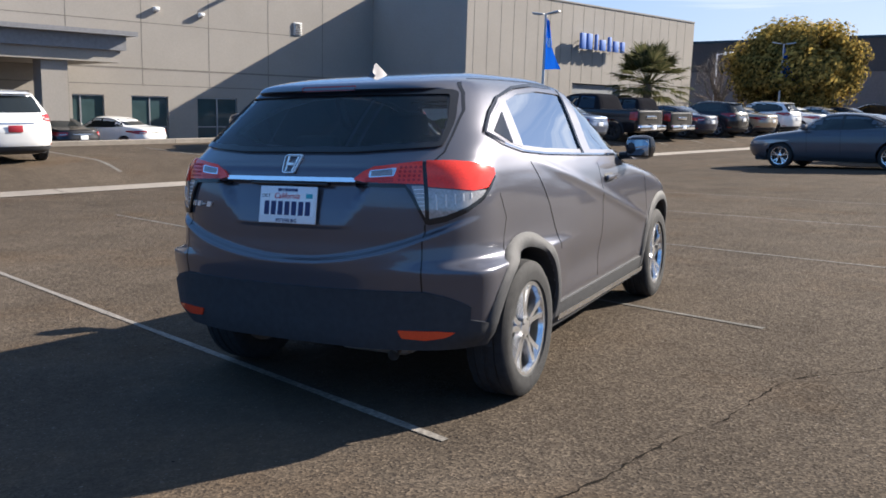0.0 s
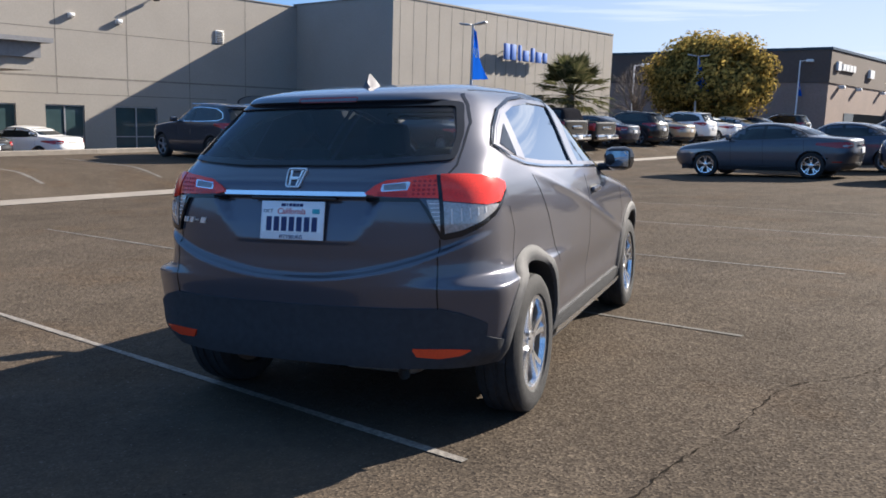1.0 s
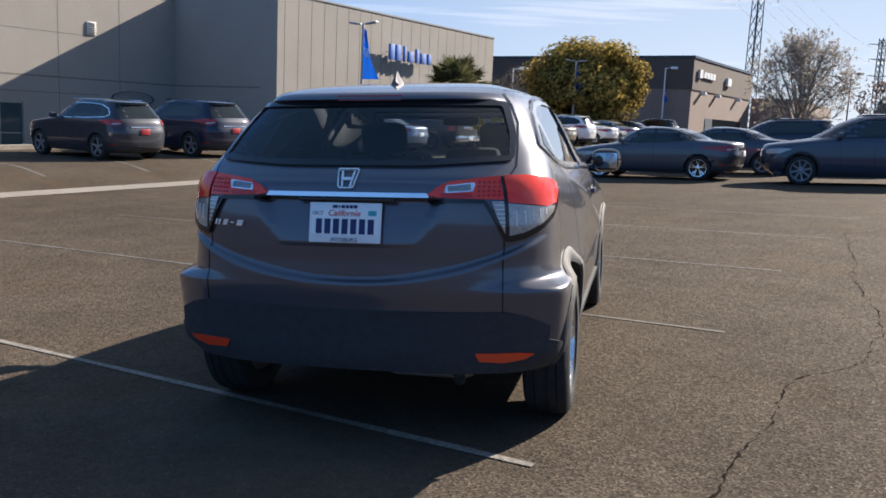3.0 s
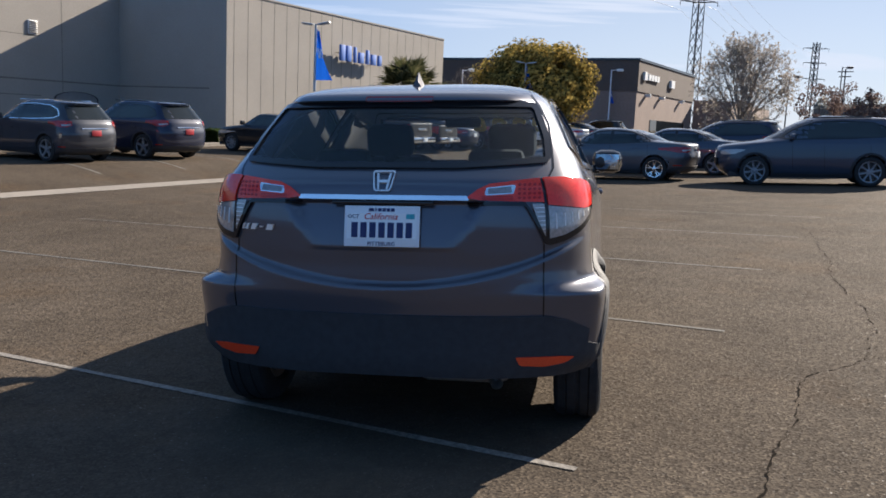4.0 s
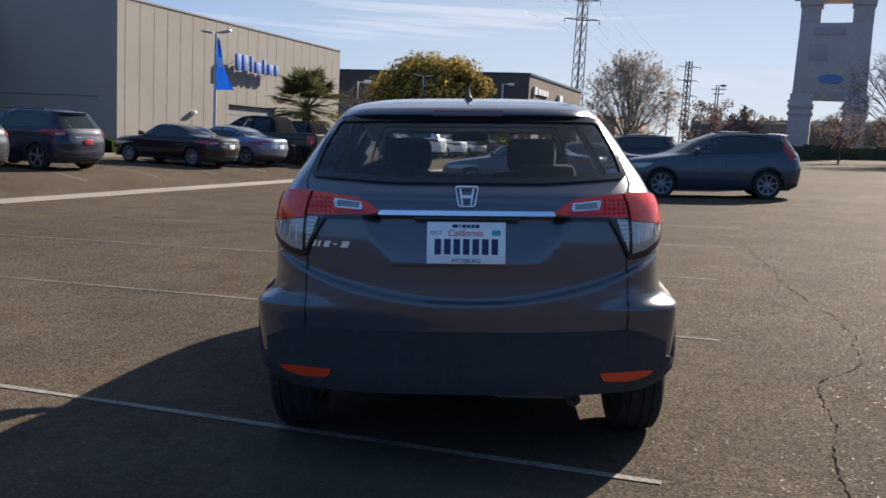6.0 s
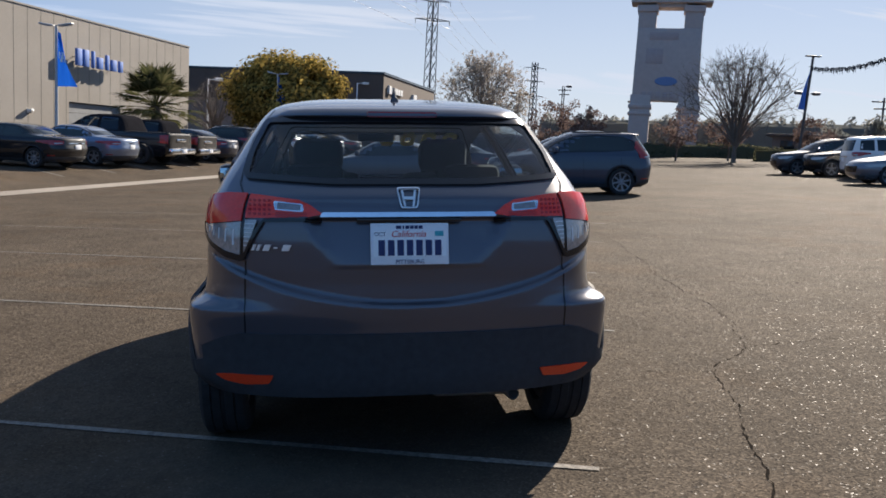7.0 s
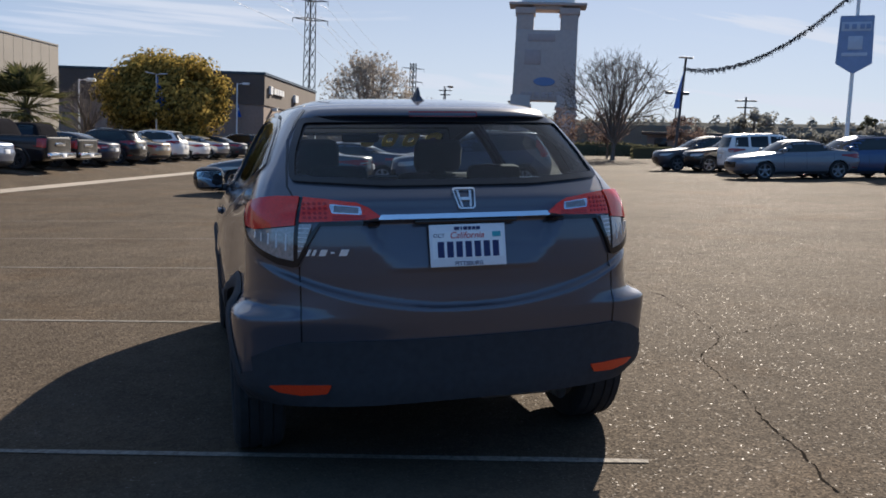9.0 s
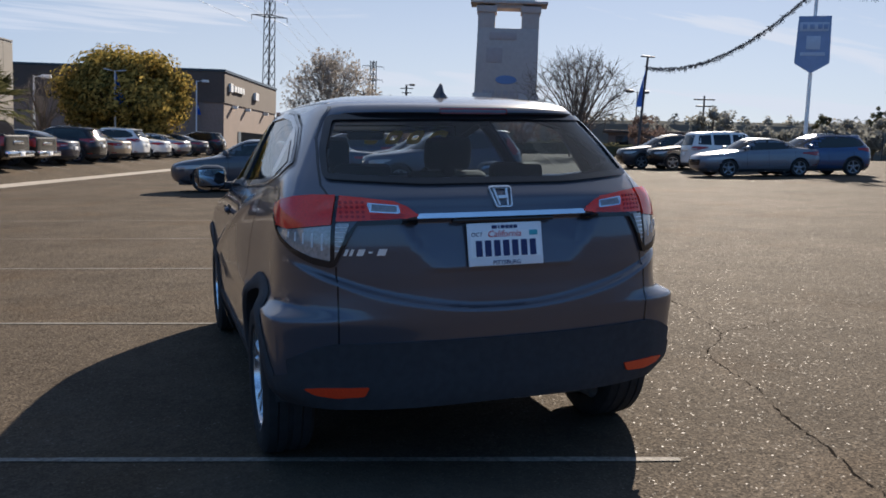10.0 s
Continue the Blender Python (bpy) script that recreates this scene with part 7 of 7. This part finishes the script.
part("top_board", box((6.6, 0.3, 1.0), (0, -0.6, ZG + 19.95), 0.05), WHITE_PAINT, tw, "pale board on the tower top")
v, f = lathe([(-1.5, 0.02), (-1.5, 0.95), (-1.42, 1.0), (-1.38, 1.0)], 36)
part("oval_sign", ([(b * 1.35, a, c * 0.55 + ZG + 9.7) for a, b, c in v], f), OVAL_BLUE, tw, "dull blue oval sign")
part("faint_sign", box((3.4, 0.06, 0.9), (-0.6, -1.43, ZG + 15.1), 0.02), STONE_DARK, tw)
part("faint_sign", box((2.0, 0.06, 1.8), (-1.6, -1.43, ZG + 12.7), 0.02), STONE_DARK, tw)
for i in range(7):
    part("dark_bar", box((0.62, 0.08, 0.75), (-2.6 + i * 0.87, -1.43, ZG + 8.0), 0.02), STONE_DARK, tw)


# ---- power pylons and wires ----
def pylon(x, y, height, base, top, arms, label, bar=0.09):
    rnd_turn = 35
    p = thing("power_pylon", upright(x, y, rnd_turn), label, "pylon", "pylons")
    v, f = [], []
    n = 16

    def corner(k, t):
        w = (base + (top - base) * t) / 2
        return Vector(((1, 1, -1, -1)[k] * w, (1, -1, -1, 1)[k] * w, height * t))
    for k in range(4):
        tube(v, f, [corner(k, 0), corner(k, 1)], [bar, bar], 4)
        for i in range(n):
            a, b = i / n, (i + 1) / n
            tube(v, f, [corner(k, a), corner((k + 1) % 4, b)], [bar * 0.6] * 2, 3)
            tube(v, f, [corner((k + 1) % 4, a), corner(k, b)], [bar * 0.6] * 2, 3)
    part("lattice", (v, f), DARK_METAL, p, angle=None)
    q = pose(0, 0, 0, 0, 0, -rnd_turn + 10)
    for z, w in arms:
        v, f = [], []
        for s in (-1, 1):
            tube(v, f, [q @ Vector((0, 0, z - 0.25)), q @ Vector((s * w, 0, z))], [0.16, 0.07], 4)
            tube(v, f, [q @ Vector((0, 0, z + 0.3)), q @ Vector((s * w, 0, z))], [0.1, 0.07], 4)
            tube(v, f, [q @ Vector((s * w, 0, z)), q @ Vector((s * w, 0, z - 0.9))], [0.06, 0.06], 4)
        part("cross_arm", (v, f), DARK_METAL, p, angle=None)
    return p


pylon(19.5, 175.9, 40, 1.9, 1.3, ((25.6, 3.7), (29.5, 3.7), (33.5, 3.4)), "grey steel lattice power pylon", 0.09)
pylon(75.5, 318.9, 33, 2.0, 1.6, ((20.5, 4), (26.0, 4), (31.0, 4.5)), "distant grey steel power pylon", 0.15)
wires = thing("power_wires", pose(0, 0, 0), "thin power wires between pylons", "wires", kind="stuff")
v, f = [], []
for s in (-1, 1):
    for z1, z2 in ((26.2, 21), (30.2, 26.5), (34.2, 31.5)):
        for a, b in ((Vector((19.5 + s * 3.6, 175.9, z1)), Vector((72 + s * 4, 318.9, z2))), (Vector((19.5 + s * 3.6, 175.9, z1)), Vector((-38 + s * 3.6, 40, z1 + 6)))):
            path = [a.lerp(b, i / 12) + Vector((0, 0, -4 * 3.0 * i / 12 * (1 - i / 12))) for i in range(13)]
            tube(v, f, path, [0.03] * 13, 3)
part("wire", (v, f), DARK_METAL, wires, angle=None)

# utility poles on the skyline
for i, (x, y, top) in enumerate(((54.0, 76.0, 8.6), (66.0, 62.0, 9.2), (36.0, 130.0, 12.0))):
    p = thing("utility_pole", upright(x, y, -35), "wooden utility pole on the skyline", "pole", "utility poles")
    h = top - ground(x, y)
    part("mast", rod((0, 0, -0.1), (0, 0, h), 0.13, 0.09, 8), BROWN_POLE, p)
    part("cross_arm", box((2.2, 0.12, 0.14), (0, 0, h - 0.4), 0.02), BROWN_POLE, p)
    part("cross_arm", box((1.7, 0.12, 0.14), (0, 0, h - 1.1), 0.02), BROWN_POLE, p)

# low shed and trees that close the far side
shed = thing("low_building", pose(42.5, 66.5, ground(42.5, 66.5), 0, 0, -36), "low flat-roofed building across the road", "building", kind="structure")
part("wall", box((9, 6, 2.2), (0, 3, 1.0)), TAN_WALL, shed)
part("roof", box((10, 7, 0.25), (0, 3, 2.2), 0.05), BROWN_WALL, shed)
for i in range(4):
    part("window", box((1.2, 0.1, 0.9), (-3.2 + i * 2.1, -0.05, 1.3), 0.02), DARK_GLASS, shed)
# roadside trees share the leaf colour lightened to stand for haze
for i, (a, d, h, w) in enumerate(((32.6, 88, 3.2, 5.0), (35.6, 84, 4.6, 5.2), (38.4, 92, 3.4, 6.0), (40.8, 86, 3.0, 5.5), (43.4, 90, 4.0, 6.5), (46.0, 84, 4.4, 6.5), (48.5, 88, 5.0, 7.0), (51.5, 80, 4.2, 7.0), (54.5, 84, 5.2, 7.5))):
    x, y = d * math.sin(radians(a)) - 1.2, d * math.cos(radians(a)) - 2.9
    leafy_tree("olive_tree", x, y, h, w, "grey-green tree along the road, paled by a haze tint", LEAF_HAZE, 400 + i, 60, 60, 0.16, 0.05, 0.12, "roadside trees")
road_fence = thing("road_fence", pose(0, 0, 0), "thin dark wire fence along the road", "fence", kind="structure")
for i in range(30):
    a = radians(31 + i * 0.9)
    x, y = 79 * math.sin(a) - 1.2, 79 * math.cos(a) - 2.9
    part("post", rod((x, y, ground(x, y)), (x, y, ground(x, y) + 1.9), 0.04, 0.04, 6), DARK_METAL, road_fence)
